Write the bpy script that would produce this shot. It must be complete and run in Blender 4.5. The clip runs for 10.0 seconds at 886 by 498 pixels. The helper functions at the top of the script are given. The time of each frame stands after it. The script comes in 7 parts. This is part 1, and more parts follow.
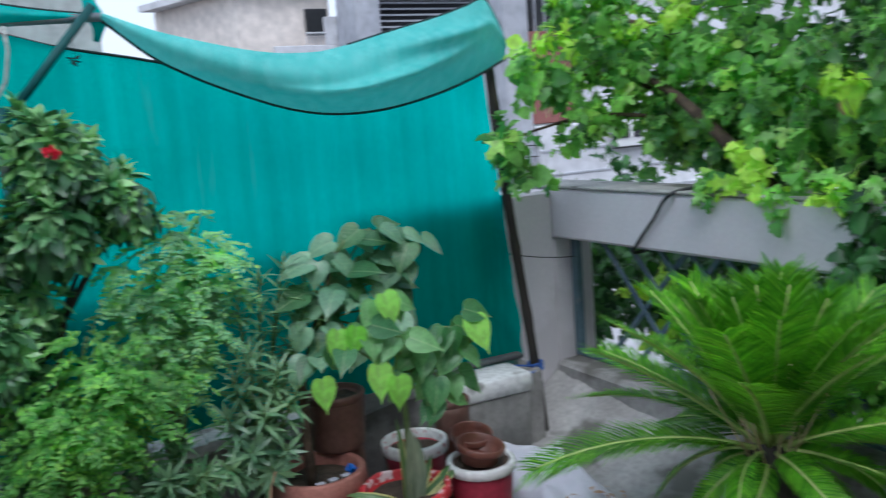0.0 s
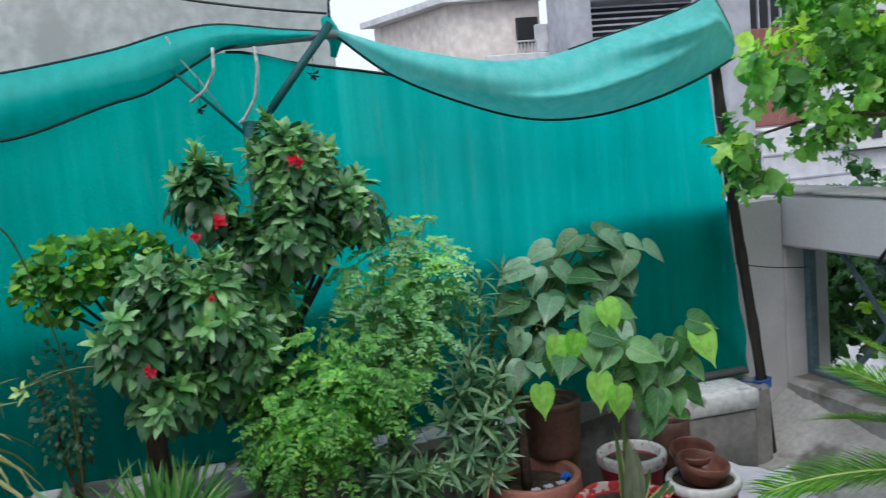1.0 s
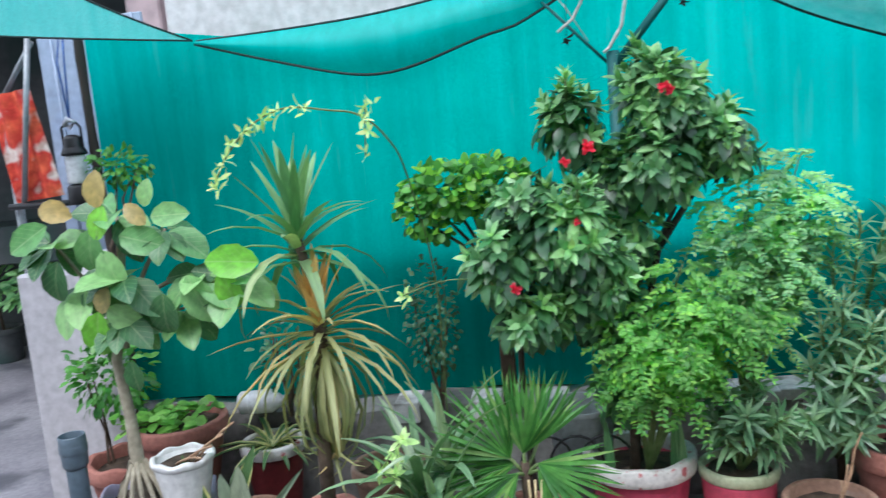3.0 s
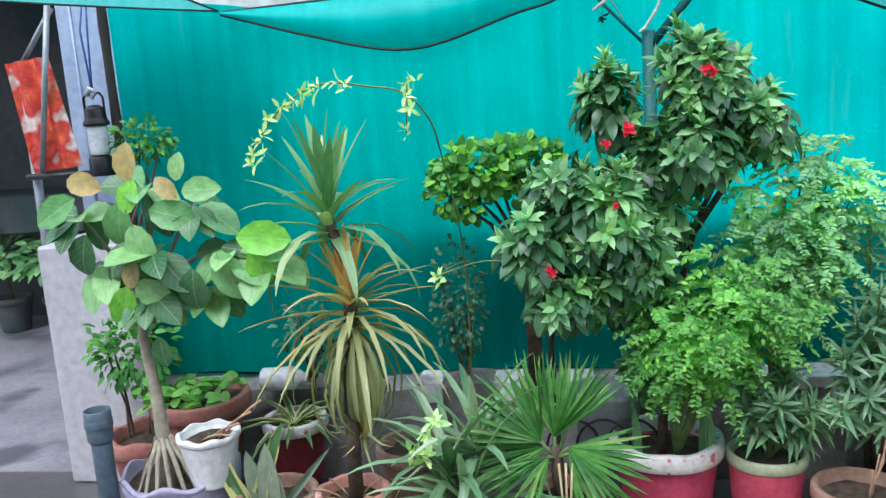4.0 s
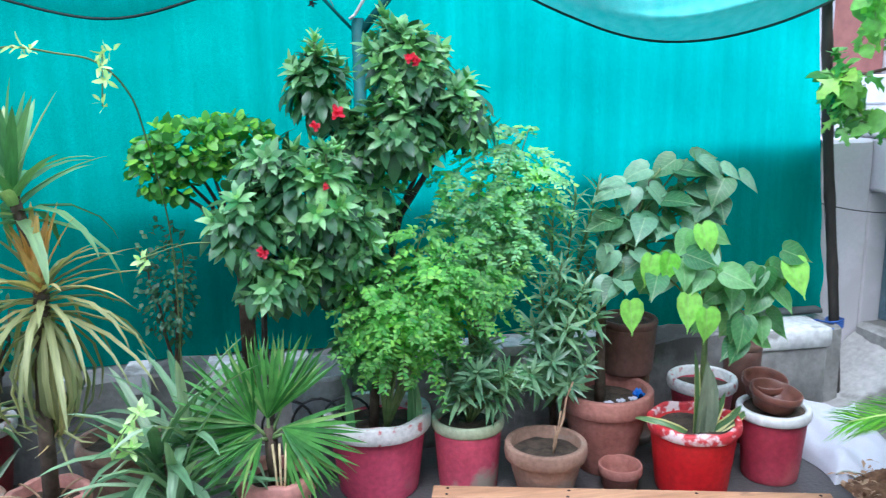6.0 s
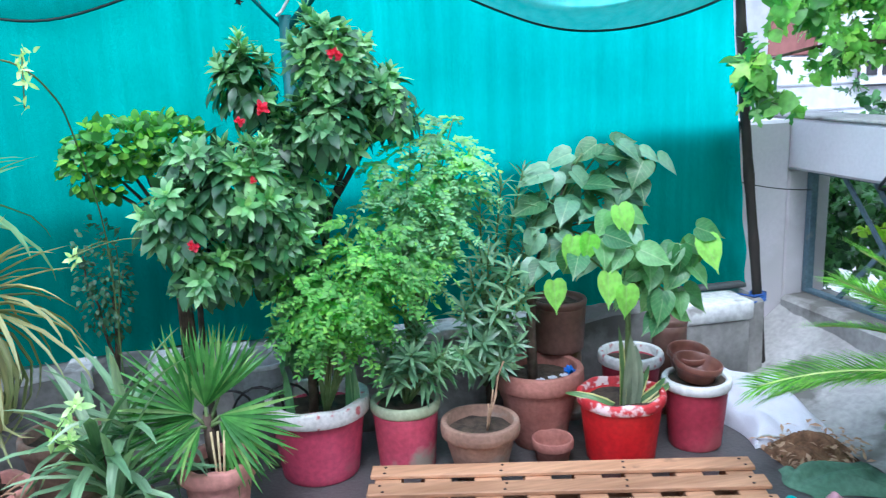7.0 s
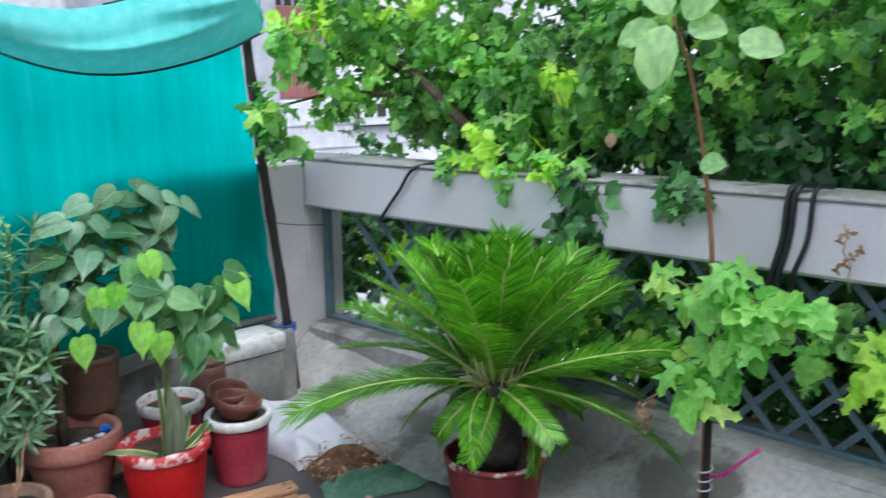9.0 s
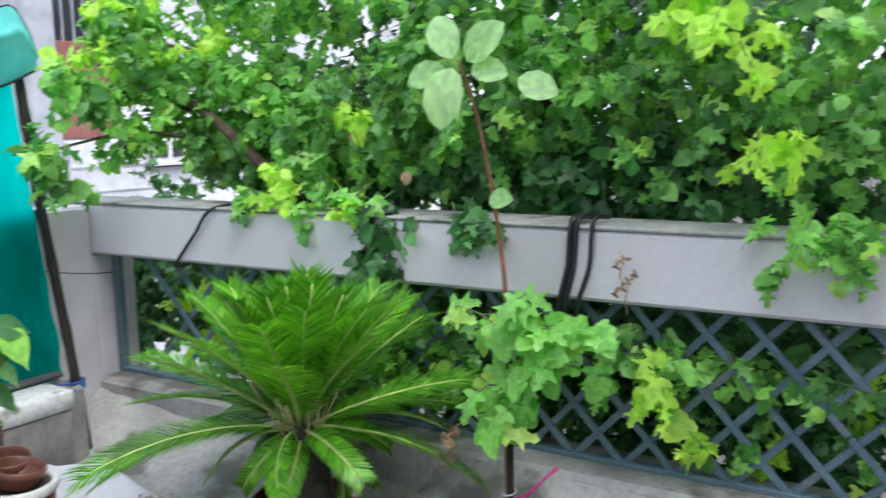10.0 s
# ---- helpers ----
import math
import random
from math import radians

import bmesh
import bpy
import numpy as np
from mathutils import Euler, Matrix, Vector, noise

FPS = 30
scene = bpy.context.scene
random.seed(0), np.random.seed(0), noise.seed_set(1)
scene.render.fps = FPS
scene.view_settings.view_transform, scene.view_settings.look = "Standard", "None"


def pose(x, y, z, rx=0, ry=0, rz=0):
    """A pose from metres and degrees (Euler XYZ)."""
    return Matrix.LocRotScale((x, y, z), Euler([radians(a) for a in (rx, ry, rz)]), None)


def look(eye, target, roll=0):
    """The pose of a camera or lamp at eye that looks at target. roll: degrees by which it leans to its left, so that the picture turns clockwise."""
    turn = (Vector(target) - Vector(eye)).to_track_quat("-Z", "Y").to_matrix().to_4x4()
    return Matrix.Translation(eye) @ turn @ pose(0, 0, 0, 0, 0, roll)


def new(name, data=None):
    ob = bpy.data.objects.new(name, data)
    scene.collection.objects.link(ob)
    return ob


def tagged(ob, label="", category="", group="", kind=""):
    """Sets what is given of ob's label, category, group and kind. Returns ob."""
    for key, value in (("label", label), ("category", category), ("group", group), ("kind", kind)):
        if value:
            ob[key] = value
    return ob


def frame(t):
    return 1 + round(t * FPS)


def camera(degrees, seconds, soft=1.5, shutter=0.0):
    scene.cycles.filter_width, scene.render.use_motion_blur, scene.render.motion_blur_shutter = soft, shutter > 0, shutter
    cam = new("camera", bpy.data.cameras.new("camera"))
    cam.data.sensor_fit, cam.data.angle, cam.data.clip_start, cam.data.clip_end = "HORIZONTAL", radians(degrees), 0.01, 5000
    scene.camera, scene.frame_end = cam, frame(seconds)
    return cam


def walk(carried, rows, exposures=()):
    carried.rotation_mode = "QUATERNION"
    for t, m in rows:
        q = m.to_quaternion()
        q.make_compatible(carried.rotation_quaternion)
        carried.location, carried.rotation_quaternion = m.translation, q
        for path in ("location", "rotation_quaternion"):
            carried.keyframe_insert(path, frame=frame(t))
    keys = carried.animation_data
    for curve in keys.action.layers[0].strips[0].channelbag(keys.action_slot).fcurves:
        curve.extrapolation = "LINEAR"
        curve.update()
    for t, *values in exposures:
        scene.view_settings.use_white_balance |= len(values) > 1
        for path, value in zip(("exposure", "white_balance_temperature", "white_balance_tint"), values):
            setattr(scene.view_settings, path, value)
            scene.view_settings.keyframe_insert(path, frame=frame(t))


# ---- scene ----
cam = camera(55.8, 10.0, soft=1.25, shutter=0.4)
PATH = [
    (0, pose(0.173, 0.056, 1.471, 81.35, 4.26, -27.16)),
    (0.5, pose(0.176, 0.068, 1.475, 82.29, 4.90, -17.81)),
    (1, pose(0.128, 0.078, 1.470, 83.00, 5.30, -13.19)),
    (1.5, pose(0.083, 0.084, 1.460, 83.42, 5.56, -8.98)),
    (2, pose(0.106, 0.085, 1.461, 82.52, 6.16, -0.95)),
    (2.5, pose(0.062, 0.063, 1.438, 81.78, 5.43, 5.36)),
    (3, pose(-0.006, 0.074, 1.432, 81.25, 5.08, 8.60)),
    (3.2, pose(-0.040, 0.082, 1.437, 80.99, 4.92, 9.92)),
    (4.3, pose(-0.135, 0.092, 1.450, 79.16, 2.98, 7.14)),
    (4.5, pose(-0.141, 0.091, 1.446, 78.99, 2.54, 5.36)),
    (5, pose(-0.130, 0.068, 1.440, 78.80, 1.31, -0.93)),
    (5.5, pose(-0.116, 0.065, 1.443, 78.12, 0.49, -7.04)),
    (5.7, pose(-0.106, 0.072, 1.432, 78.07, 0.45, -8.40)),
    (6.8, pose(-0.027, -0.020, 1.427, 77.67, 2.23, -12.76)),
    (7, pose(-0.003, -0.052, 1.431, 77.41, 2.17, -13.00)),
    (7.5, pose(0.007, -0.089, 1.428, 77.42, 1.80, -18.73)),
    (8, pose(0.002, -0.092, 1.442, 77.42, 2.03, -28.80)),
    (8.5, pose(0.005, -0.105, 1.458, 77.42, 1.26, -36.78)),
    (9, pose(-0.014, -0.110, 1.467, 79.07, 0.61, -44.45)),
    (9.5, pose(-0.021, -0.108, 1.477, 80.46, 0.80, -50.69)),
    (10, pose(-0.003, -0.138, 1.473, 81.42, 0.87, -57.70)),
]
EXPOSURES = [(0, 0.30, 5600, 10), (0.5, 0.26, 5850, 10), (1.0, 0.28, 6000, 10), (1.5, 0.34, 6050, 10), (2.5, 0.92, 5850, 10), (3.2, 1.08, 5750, 10), (4.5, 1.22, 5650, 10), (5.5, 1.28, 5400, 10), (7.0, 1.36, 5200, 10), (7.5, 1.32, 5200, 10), (8.0, 0.97, 5400, 10), (8.5, 0.83, 5600, 10), (9.2, 0.86, 5850, 10), (10, 0.97, 6000, 10)]
walk(cam, PATH, EXPOSURES)

# ---- world, sun ----
world = bpy.data.worlds.new("sky")
scene.world = world
world.use_nodes = True
wn = world.node_tree.nodes
wl = world.node_tree.links
sky = wn.new("ShaderNodeTexSky")
sky.sky_type = 'NISHITA'
sky.sun_disc = False
sky.sun_elevation = radians(62)
sky.sun_rotation = radians(200)
sky.air_density = 1.6
sky.dust_density = 6.0
cloud = wn.new("ShaderNodeMixRGB")          # overcast: the blue is veiled by white cloud
cloud.inputs[0].default_value = 0.75
cloud.inputs[2].default_value = (9.0, 9.4, 10.0, 1)
wl.new(sky.outputs[0], cloud.inputs[1])
wl.new(cloud.outputs[0], wn["Background"].inputs[0])
wn["Background"].inputs[1].default_value = 0.11
sun_data = bpy.data.lights.new("sun", 'SUN')
sun_data.energy = 0.9
sun_data.angle = radians(25)
sun_data.color = (1.0, 0.96, 0.9)
sun = new("sun", sun_data)
sun.matrix_world = look((-2.0, -4.0, 9.0), (0.0, 2.0, 0.0))

R = random.Random(7)
NR = np.random.default_rng(11)


# ---- materials ----
def nodes_of(name):
    m = bpy.data.materials.new(name)
    m.use_nodes = True
    return m, m.node_tree.nodes, m.node_tree.links, m.node_tree.nodes["Principled BSDF"]


def noise_node(n, l, scale, detail=4.0, coords=None, stretch=None):
    tex = n.new("ShaderNodeTexNoise")
    tex.inputs["Scale"].default_value = scale
    tex.inputs["Detail"].default_value = detail
    tc = n.new("ShaderNodeTexCoord")
    src = tc.outputs["Object"]
    if stretch:
        mp = n.new("ShaderNodeMapping")
        mp.inputs["Scale"].default_value = stretch
        l.new(src, mp.inputs["Vector"])
        src = mp.outputs["Vector"]
    l.new(src, tex.inputs["Vector"])
    return tex


def ramp(n, l, src, stops):
    r = n.new("ShaderNodeValToRGB")
    e = r.color_ramp.elements
    while len(e) < len(stops):
        e.new(0.5)
    for k, (p, c) in enumerate(stops):
        e[k].position, e[k].color = p, (*c, 1)
    l.new(src, r.inputs[0])
    return r


def mixc(n, l, fac, a, b, mode='MIX'):
    m = n.new("ShaderNodeMixRGB")
    m.blend_type = mode
    for k, v in ((0, fac), (1, a), (2, b)):
        if isinstance(v, (int, float)):
            m.inputs[k].default_value = v
        elif isinstance(v, tuple):
            m.inputs[k].default_value = (*v, 1)
        else:
            l.new(v, m.inputs[k])
    return m.outputs[0]


def surface(name, a, b, scale=6.0, rough=0.8, bump=0.3, fine=60.0, stain=None, stain_scale=2.0, stain_at=0.55, metal=0.0, stretch=None, vary=0.0, speck=1.0):
    """A matt or glossy surface: two tones mixed by broad noise, fine grain, and stains of a third tone."""
    m, n, l, p = nodes_of(name)
    broad = noise_node(n, l, scale, 6.0, stretch=stretch)
    col = ramp(n, l, broad.outputs[0], [(0.35, a), (0.65, b)]).outputs[0]
    grain = noise_node(n, l, fine, 3.0, stretch=stretch)
    g = ramp(n, l, grain.outputs[0], [(0.3, (1 - 0.18 * speck,) * 3), (0.7, (1 + 0.12 * speck,) * 3)]).outputs[0]
    col = mixc(n, l, 1.0, col, g, 'MULTIPLY')
    if stain:
        s = noise_node(n, l, stain_scale, 7.0)
        f = ramp(n, l, s.outputs[0], [(stain_at, (0, 0, 0)), (stain_at + 0.08, (1, 1, 1))]).outputs[0]
        col = mixc(n, l, f, col, stain)
    if vary:
        oi = n.new("ShaderNodeObjectInfo")
        h = n.new("ShaderNodeHueSaturation")
        mr = n.new("ShaderNodeMapRange")
        mr.inputs[3].default_value, mr.inputs[4].default_value = 1 - vary, 1 + vary
        l.new(oi.outputs["Random"], mr.inputs[0])
        l.new(mr.outputs[0], h.inputs["Value"])
        l.new(col, h.inputs["Color"])
        col = h.outputs[0]
    l.new(col, p.inputs["Base Color"])
    p.inputs["Roughness"].default_value = rough
    p.inputs["Metallic"].default_value = metal
    if bump:
        bn = n.new("ShaderNodeBump")
        bn.inputs["Strength"].default_value = bump
        bn.inputs["Distance"].default_value = 0.004
        l.new(grain.outputs[0], bn.inputs["Height"])
        l.new(bn.outputs[0], p.inputs["Normal"])
    return m


def leafy(name, a, b, rough=0.42, through_light=0.28, young=None, per_object=False, veins=False, clump=0.0, margin=None):
    """Leaf: tone varies from leaf to leaf, part of the light shines through."""
    m, n, l, p = nodes_of(name)
    if per_object:
        rnd = n.new("ShaderNodeObjectInfo").outputs["Random"]
    else:
        rnd = n.new("ShaderNodeNewGeometry").outputs["Random Per Island"]
    stops = [(0.0, a), (0.75, b)]
    if young:
        stops = [(0.0, a), (0.7, b), (0.86, b), (0.95, young)]
    col = ramp(n, l, rnd, stops).outputs[0]
    nz = noise_node(n, l, 4.0 if per_object else 30.0, 4.0)
    g = ramp(n, l, nz.outputs[0], [(0.3, (0.72, 0.74, 0.72)), (0.7, (1.22, 1.2, 1.15))]).outputs[0]
    col = mixc(n, l, 1.0, col, g, 'MULTIPLY')
    if clump:
        cl = noise_node(n, l, clump, 2.0)
        g3 = ramp(n, l, cl.outputs[0], [(0.34, (0.62, 0.66, 0.70)), (0.66, (1.3, 1.25, 1.1))]).outputs[0]
        col = mixc(n, l, 1.0, col, g3, 'MULTIPLY')
    if veins or margin:
        tc = n.new("ShaderNodeTexCoord")
        xyz = n.new("ShaderNodeSeparateXYZ")
        l.new(tc.outputs["Object"], xyz.inputs[0])

        def calc(op, u, v=0.0):
            m_ = n.new("ShaderNodeMath")
            m_.operation = op
            for k, w in ((0, u), (1, v)):
                if isinstance(w, (int, float)):
                    m_.inputs[k].default_value = w
                else:
                    l.new(w, m_.inputs[k])
            return m_.outputs[0]
        ay = calc('ABSOLUTE', xyz.outputs[1])
        if margin:
            col = mixc(n, l, calc('GREATER_THAN', ay, 0.30), col, margin)
        rib = calc('LESS_THAN', ay, 0.022)
        wave = calc('SINE', calc('MULTIPLY', calc('SUBTRACT', xyz.outputs[0], calc('MULTIPLY', ay, 0.7)), 44.0))
        side = calc('MULTIPLY', calc('GREATER_THAN', wave, 0.93), 0.55)
        col = mixc(n, l, calc('MULTIPLY', calc('MAXIMUM', rib, side), 0.5 if veins else 0.15), col, mixc(n, l, 0.5, col, (0.55, 0.68, 0.38)))
    l.new(col, p.inputs["Base Color"])
    p.inputs["Roughness"].default_value = rough
    tr = n.new("ShaderNodeBsdfTranslucent")
    warm = mixc(n, l, 1.0, col, (1.5, 1.5, 0.6), 'MULTIPLY')
    l.new(warm, tr.inputs["Color"])
    mx = n.new("ShaderNodeMixShader")
    mx.inputs[0].default_value = through_light
    l.new(p.outputs[0], mx.inputs[1])
    l.new(tr.outputs[0], mx.inputs[2])
    l.new(mx.outputs[0], n["Material Output"].inputs["Surface"])
    return m


def netting(name, col, col2, see=0.10, glow=0.45, drips=0.0):
    """Woven shade cloth: partly see-through, light comes through the weave; streaks run down it."""
    m, n, l, p = nodes_of(name)
    st = noise_node(n, l, 5.0, 6.0, stretch=(4.2, 4.2, 0.16))
    c = ramp(n, l, st.outputs[0], [(0.28, col), (0.72, col2)]).outputs[0]
    drip = noise_node(n, l, 9.0, 4.0, stretch=(3.0, 3.0, 0.22))
    pale = ramp(n, l, drip.outputs[0], [(0.60, (0, 0, 0)), (0.78, (drips, drips, drips))]).outputs[0]
    c = mixc(n, l, pale, c, (0.45, 0.92, 0.86))
    blotch = noise_node(n, l, 1.6, 5.0)
    low = 0.78 if drips else 0.92
    g = ramp(n, l, blotch.outputs[0], [(0.3, (low, low, low)), (0.7, (1.1, 1.1, 1.1))]).outputs[0]
    c = mixc(n, l, 1.0, c, g, 'MULTIPLY')
    fine = noise_node(n, l, 420.0, 1.0)
    g2 = ramp(n, l, fine.outputs[0], [(0.35, (0.8, 0.8, 0.8)), (0.65, (1.12, 1.12, 1.12))]).outputs[0]
    c = mixc(n, l, 1.0, c, g2, 'MULTIPLY')
    l.new(c, p.inputs["Base Color"])
    p.inputs["Roughness"].default_value = 0.55
    bn = n.new("ShaderNodeBump")
    bn.inputs["Strength"].default_value = 0.10
    bn.inputs["Distance"].default_value = 0.01
    l.new(st.outputs[0], bn.inputs["Height"])
    l.new(bn.outputs[0], p.inputs["Normal"])
    tr = n.new("ShaderNodeBsdfTranslucent")
    l.new(c, tr.inputs["Color"])
    a = n.new("ShaderNodeMixShader")
    a.inputs[0].default_value = glow
    l.new(p.outputs[0], a.inputs[1])
    l.new(tr.outputs[0], a.inputs[2])
    clear = n.new("ShaderNodeBsdfTransparent")
    b = n.new("ShaderNodeMixShader")
    b.inputs[0].default_value = see
    l.new(a.outputs[0], b.inputs[1])
    l.new(clear.outputs[0], b.inputs[2])
    l.new(b.outputs[0], n["Material Output"].inputs["Surface"])
    return m


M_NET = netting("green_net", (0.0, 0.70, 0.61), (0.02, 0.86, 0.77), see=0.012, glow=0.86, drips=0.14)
# fold tone: darker base and lower glow than the screen
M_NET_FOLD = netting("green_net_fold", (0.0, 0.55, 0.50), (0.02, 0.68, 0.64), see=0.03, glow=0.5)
# paler copy of the net colour: skylight on roll and flap painted in
M_NET_SKYLIT = netting("green_net_skylit", (0.09, 0.63, 0.59), (0.20, 0.74, 0.70), see=0.02, glow=0.35)
M_HEM = surface("hem_cord", (0.006, 0.018, 0.018), (0.012, 0.04, 0.037), 20, 0.6)
M_FLOOR = surface("wet_concrete_floor", (0.075, 0.07, 0.07), (0.15, 0.14, 0.145), 1.6, 0.35, 0.4, 70, stain=(0.04, 0.037, 0.034), stain_scale=1.3, stain_at=0.52)
M_TILE = surface("far_floor_tiles", (0.23, 0.22, 0.25), (0.34, 0.33, 0.36), 2.5, 0.3, 0.2, 40, stain=(0.12, 0.12, 0.14), stain_scale=2.0)
M_PARAPET = surface("parapet_cement_paint", (0.64, 0.605, 0.645), (0.74, 0.705, 0.745), 1.2, 0.85, 0.15, 60, stain=(0.57, 0.545, 0.57), stain_scale=2.2, stain_at=0.60, speck=0.25)
M_PARAPET_TOP = surface("parapet_top_screed", (0.30, 0.30, 0.29), (0.42, 0.41, 0.40), 5.0, 0.9, 0.6, 50, stain=(0.16, 0.16, 0.14), stain_scale=4)
M_KERB = surface("mossy_kerb_cement", (0.29, 0.28, 0.27), (0.46, 0.45, 0.44), 3.0, 0.75, 0.7, 40, stain=(0.15, 0.145, 0.13), stain_scale=3.4, stain_at=0.52)
M_LEDGE = surface("old_plaster_ledge", (0.17, 0.165, 0.16), (0.32, 0.31, 0.30), 4.0, 0.9, 0.9, 35, stain=(0.09, 0.085, 0.08), stain_scale=3.0, stain_at=0.54)
M_WHITE_PLASTER = surface("whitewash_plaster", (0.60, 0.60, 0.61), (0.74, 0.74, 0.74), 8.0, 0.9, 0.7, 40, stain=(0.3, 0.29, 0.28), stain_scale=7.0, stain_at=0.56)
M_GREY_WALL = surface("bare_cement_render", (0.54, 0.515, 0.515), (0.70, 0.67, 0.675), 1.6, 0.95, 0.6, 22, stain=(0.46, 0.44, 0.435), stain_scale=2.2, stain_at=0.56)
M_PINK_WALL = surface("pink_limewash", (0.50, 0.38, 0.40), (0.60, 0.47, 0.48), 1.2, 0.95, 0.3, 14)
M_LILAC_WALL = surface("lilac_painted_pier", (0.42, 0.41, 0.44), (0.53, 0.51, 0.54), 1.5, 0.85, 0.35, 25, stain=(0.38, 0.36, 0.38), stain_scale=2.2, stain_at=0.6)
M_CREAM = surface("cream_render", (0.82, 0.73, 0.67), (0.88, 0.80, 0.74), 0.5, 0.9, 0.2, 6)
M_WHITE_WALL = surface("white_render", (0.66, 0.66, 0.70), (0.80, 0.80, 0.83), 0.6, 0.9, 0.2, 6, stain=(0.5, 0.5, 0.52), stain_scale=0.8, stain_at=0.6)
M_GREY_BLD = surface("grey_render", (0.42, 0.43, 0.48), (0.55, 0.56, 0.60), 0.6, 0.9, 0.2, 6)
M_RED_BLD = surface("oxide_red_render", (0.26, 0.10, 0.09), (0.33, 0.14, 0.12), 0.8, 0.9, 0.2, 8)
M_DARK = surface("dark_opening", (0.015, 0.017, 0.02), (0.03, 0.035, 0.04), 2, 0.5)
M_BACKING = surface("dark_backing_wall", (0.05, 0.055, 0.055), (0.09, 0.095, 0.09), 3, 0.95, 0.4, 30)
M_SHED = surface("shed_dark_sheet", (0.05, 0.055, 0.06), (0.10, 0.11, 0.11), 1.5, 0.7, 0.3, 20, stain=(0.03, 0.06, 0.055), stain_scale=1.0, stain_at=0.5)
M_BLUE_SHEET = surface("pale_blue_sheet", (0.28, 0.35, 0.49), (0.36, 0.43, 0.56), 2.0, 0.5, 0.1, 20, stain=(0.30, 0.36, 0.46), stain_scale=3)
M_STEEL = surface("galvanised_steel", (0.25, 0.27, 0.29), (0.36, 0.38, 0.40), 6, 0.45, 0.2, 60, metal=0.6)
M_LATTICE = surface("blue_grey_lattice_paint", (0.09, 0.15, 0.19), (0.15, 0.22, 0.27), 7, 0.5, 0.3, 70, stain=(0.20, 0.22, 0.22), stain_scale=12, stain_at=0.62)
M_BAMBOO = surface("weathered_bamboo", (0.010, 0.009, 0.008), (0.050, 0.040, 0.032), 14, 0.8, 0.6, 50, stretch=(1, 1, 0.25))
# dark teal paints in how the post shows through the backlit net
M_POST_SILHOUETTE = surface("post_silhouette_teal", (0.002, 0.085, 0.085), (0.006, 0.12, 0.12), 6, 0.6)
M_TERRA = surface("terracotta", (0.27, 0.10, 0.078), (0.37, 0.16, 0.125), 7, 0.85, 0.5, 60, stain=(0.22, 0.12, 0.09), stain_scale=5, stain_at=0.58, vary=0.12)
M_TERRA_OLD = surface("weathered_terracotta", (0.24, 0.14, 0.10), (0.36, 0.22, 0.16), 6, 0.9, 0.6, 60, stain=(0.34, 0.30, 0.26), stain_scale=5, stain_at=0.55)
M_BROWN_POT = surface("brown_glazed_pot", (0.11, 0.055, 0.04), (0.17, 0.085, 0.065), 6, 0.55, 0.4, 50)
M_WET_BROWN = surface("wet_brown_plastic", (0.15, 0.06, 0.045), (0.22, 0.09, 0.065), 6, 0.3, 0.2, 50)
M_PINK = surface("pink_painted_clay", (0.52, 0.055, 0.115), (0.62, 0.085, 0.16), 5, 0.6, 0.3, 50, stain=(0.45, 0.12, 0.15), stain_scale=6, stain_at=0.6)
M_PINK_CHIP = surface("chipped_pink_paint", (0.50, 0.06, 0.11), (0.60, 0.10, 0.16), 5, 0.7, 0.5, 50, stain=(0.36, 0.30, 0.24), stain_scale=5, stain_at=0.53)
M_RED = surface("bright_red_painted_clay", (0.50, 0.008, 0.012), (0.62, 0.016, 0.02), 5, 0.45, 0.25, 50)
M_RASP = surface("raspberry_painted_clay", (0.36, 0.03, 0.06), (0.48, 0.055, 0.09), 5, 0.55, 0.3, 50, stain=(0.5, 0.10, 0.12), stain_scale=4)
M_DKRED = surface("dark_red_painted_clay", (0.15, 0.018, 0.022), (0.23, 0.03, 0.032), 5, 0.6, 0.4, 50)
M_SALMON = surface("salmon_painted_clay", (0.52, 0.23, 0.19), (0.62, 0.30, 0.25), 6, 0.75, 0.4, 50, stain=(0.66, 0.45, 0.40), stain_scale=6)
M_LILAC_TUB = surface("faded_lilac_plastic", (0.34, 0.31, 0.44), (0.45, 0.41, 0.53), 4, 0.6, 0.3, 40, stain=(0.30, 0.27, 0.33), stain_scale=5)
M_RIM_WHITE = surface("white_paint_on_rim", (0.66, 0.63, 0.62), (0.80, 0.78, 0.77), 10, 0.7, 0.5, 60, stain=(0.50, 0.14, 0.15), stain_scale=34, stain_at=0.60)
M_RIM_FLAKE = surface("dark_red_rim_with_flakes", (0.16, 0.02, 0.024), (0.24, 0.035, 0.036), 8, 0.7, 0.5, 60, stain=(0.52, 0.44, 0.42), stain_scale=20, stain_at=0.52)
M_RIM_RED = surface("red_and_white_rim_paint", (0.52, 0.02, 0.03), (0.60, 0.05, 0.06), 8, 0.5, 0.4, 60, stain=(0.80, 0.62, 0.62), stain_scale=24, stain_at=0.51)
M_RIM_GREEN = surface("pale_green_rim_paint", (0.36, 0.42, 0.26), (0.46, 0.50, 0.34), 8, 0.7, 0.4, 60, stain=(0.48, 0.30, 0.26), stain_scale=10, stain_at=0.6)
M_WHITE_POT = surface("white_plastic_pot", (0.70, 0.70, 0.70), (0.80, 0.80, 0.79), 4, 0.4, 0.1, 40, stain=(0.25, 0.22, 0.18), stain_scale=9, stain_at=0.68)
M_SOIL = surface("damp_soil", (0.035, 0.024, 0.017), (0.085, 0.06, 0.042), 25, 0.95, 1.0, 90)
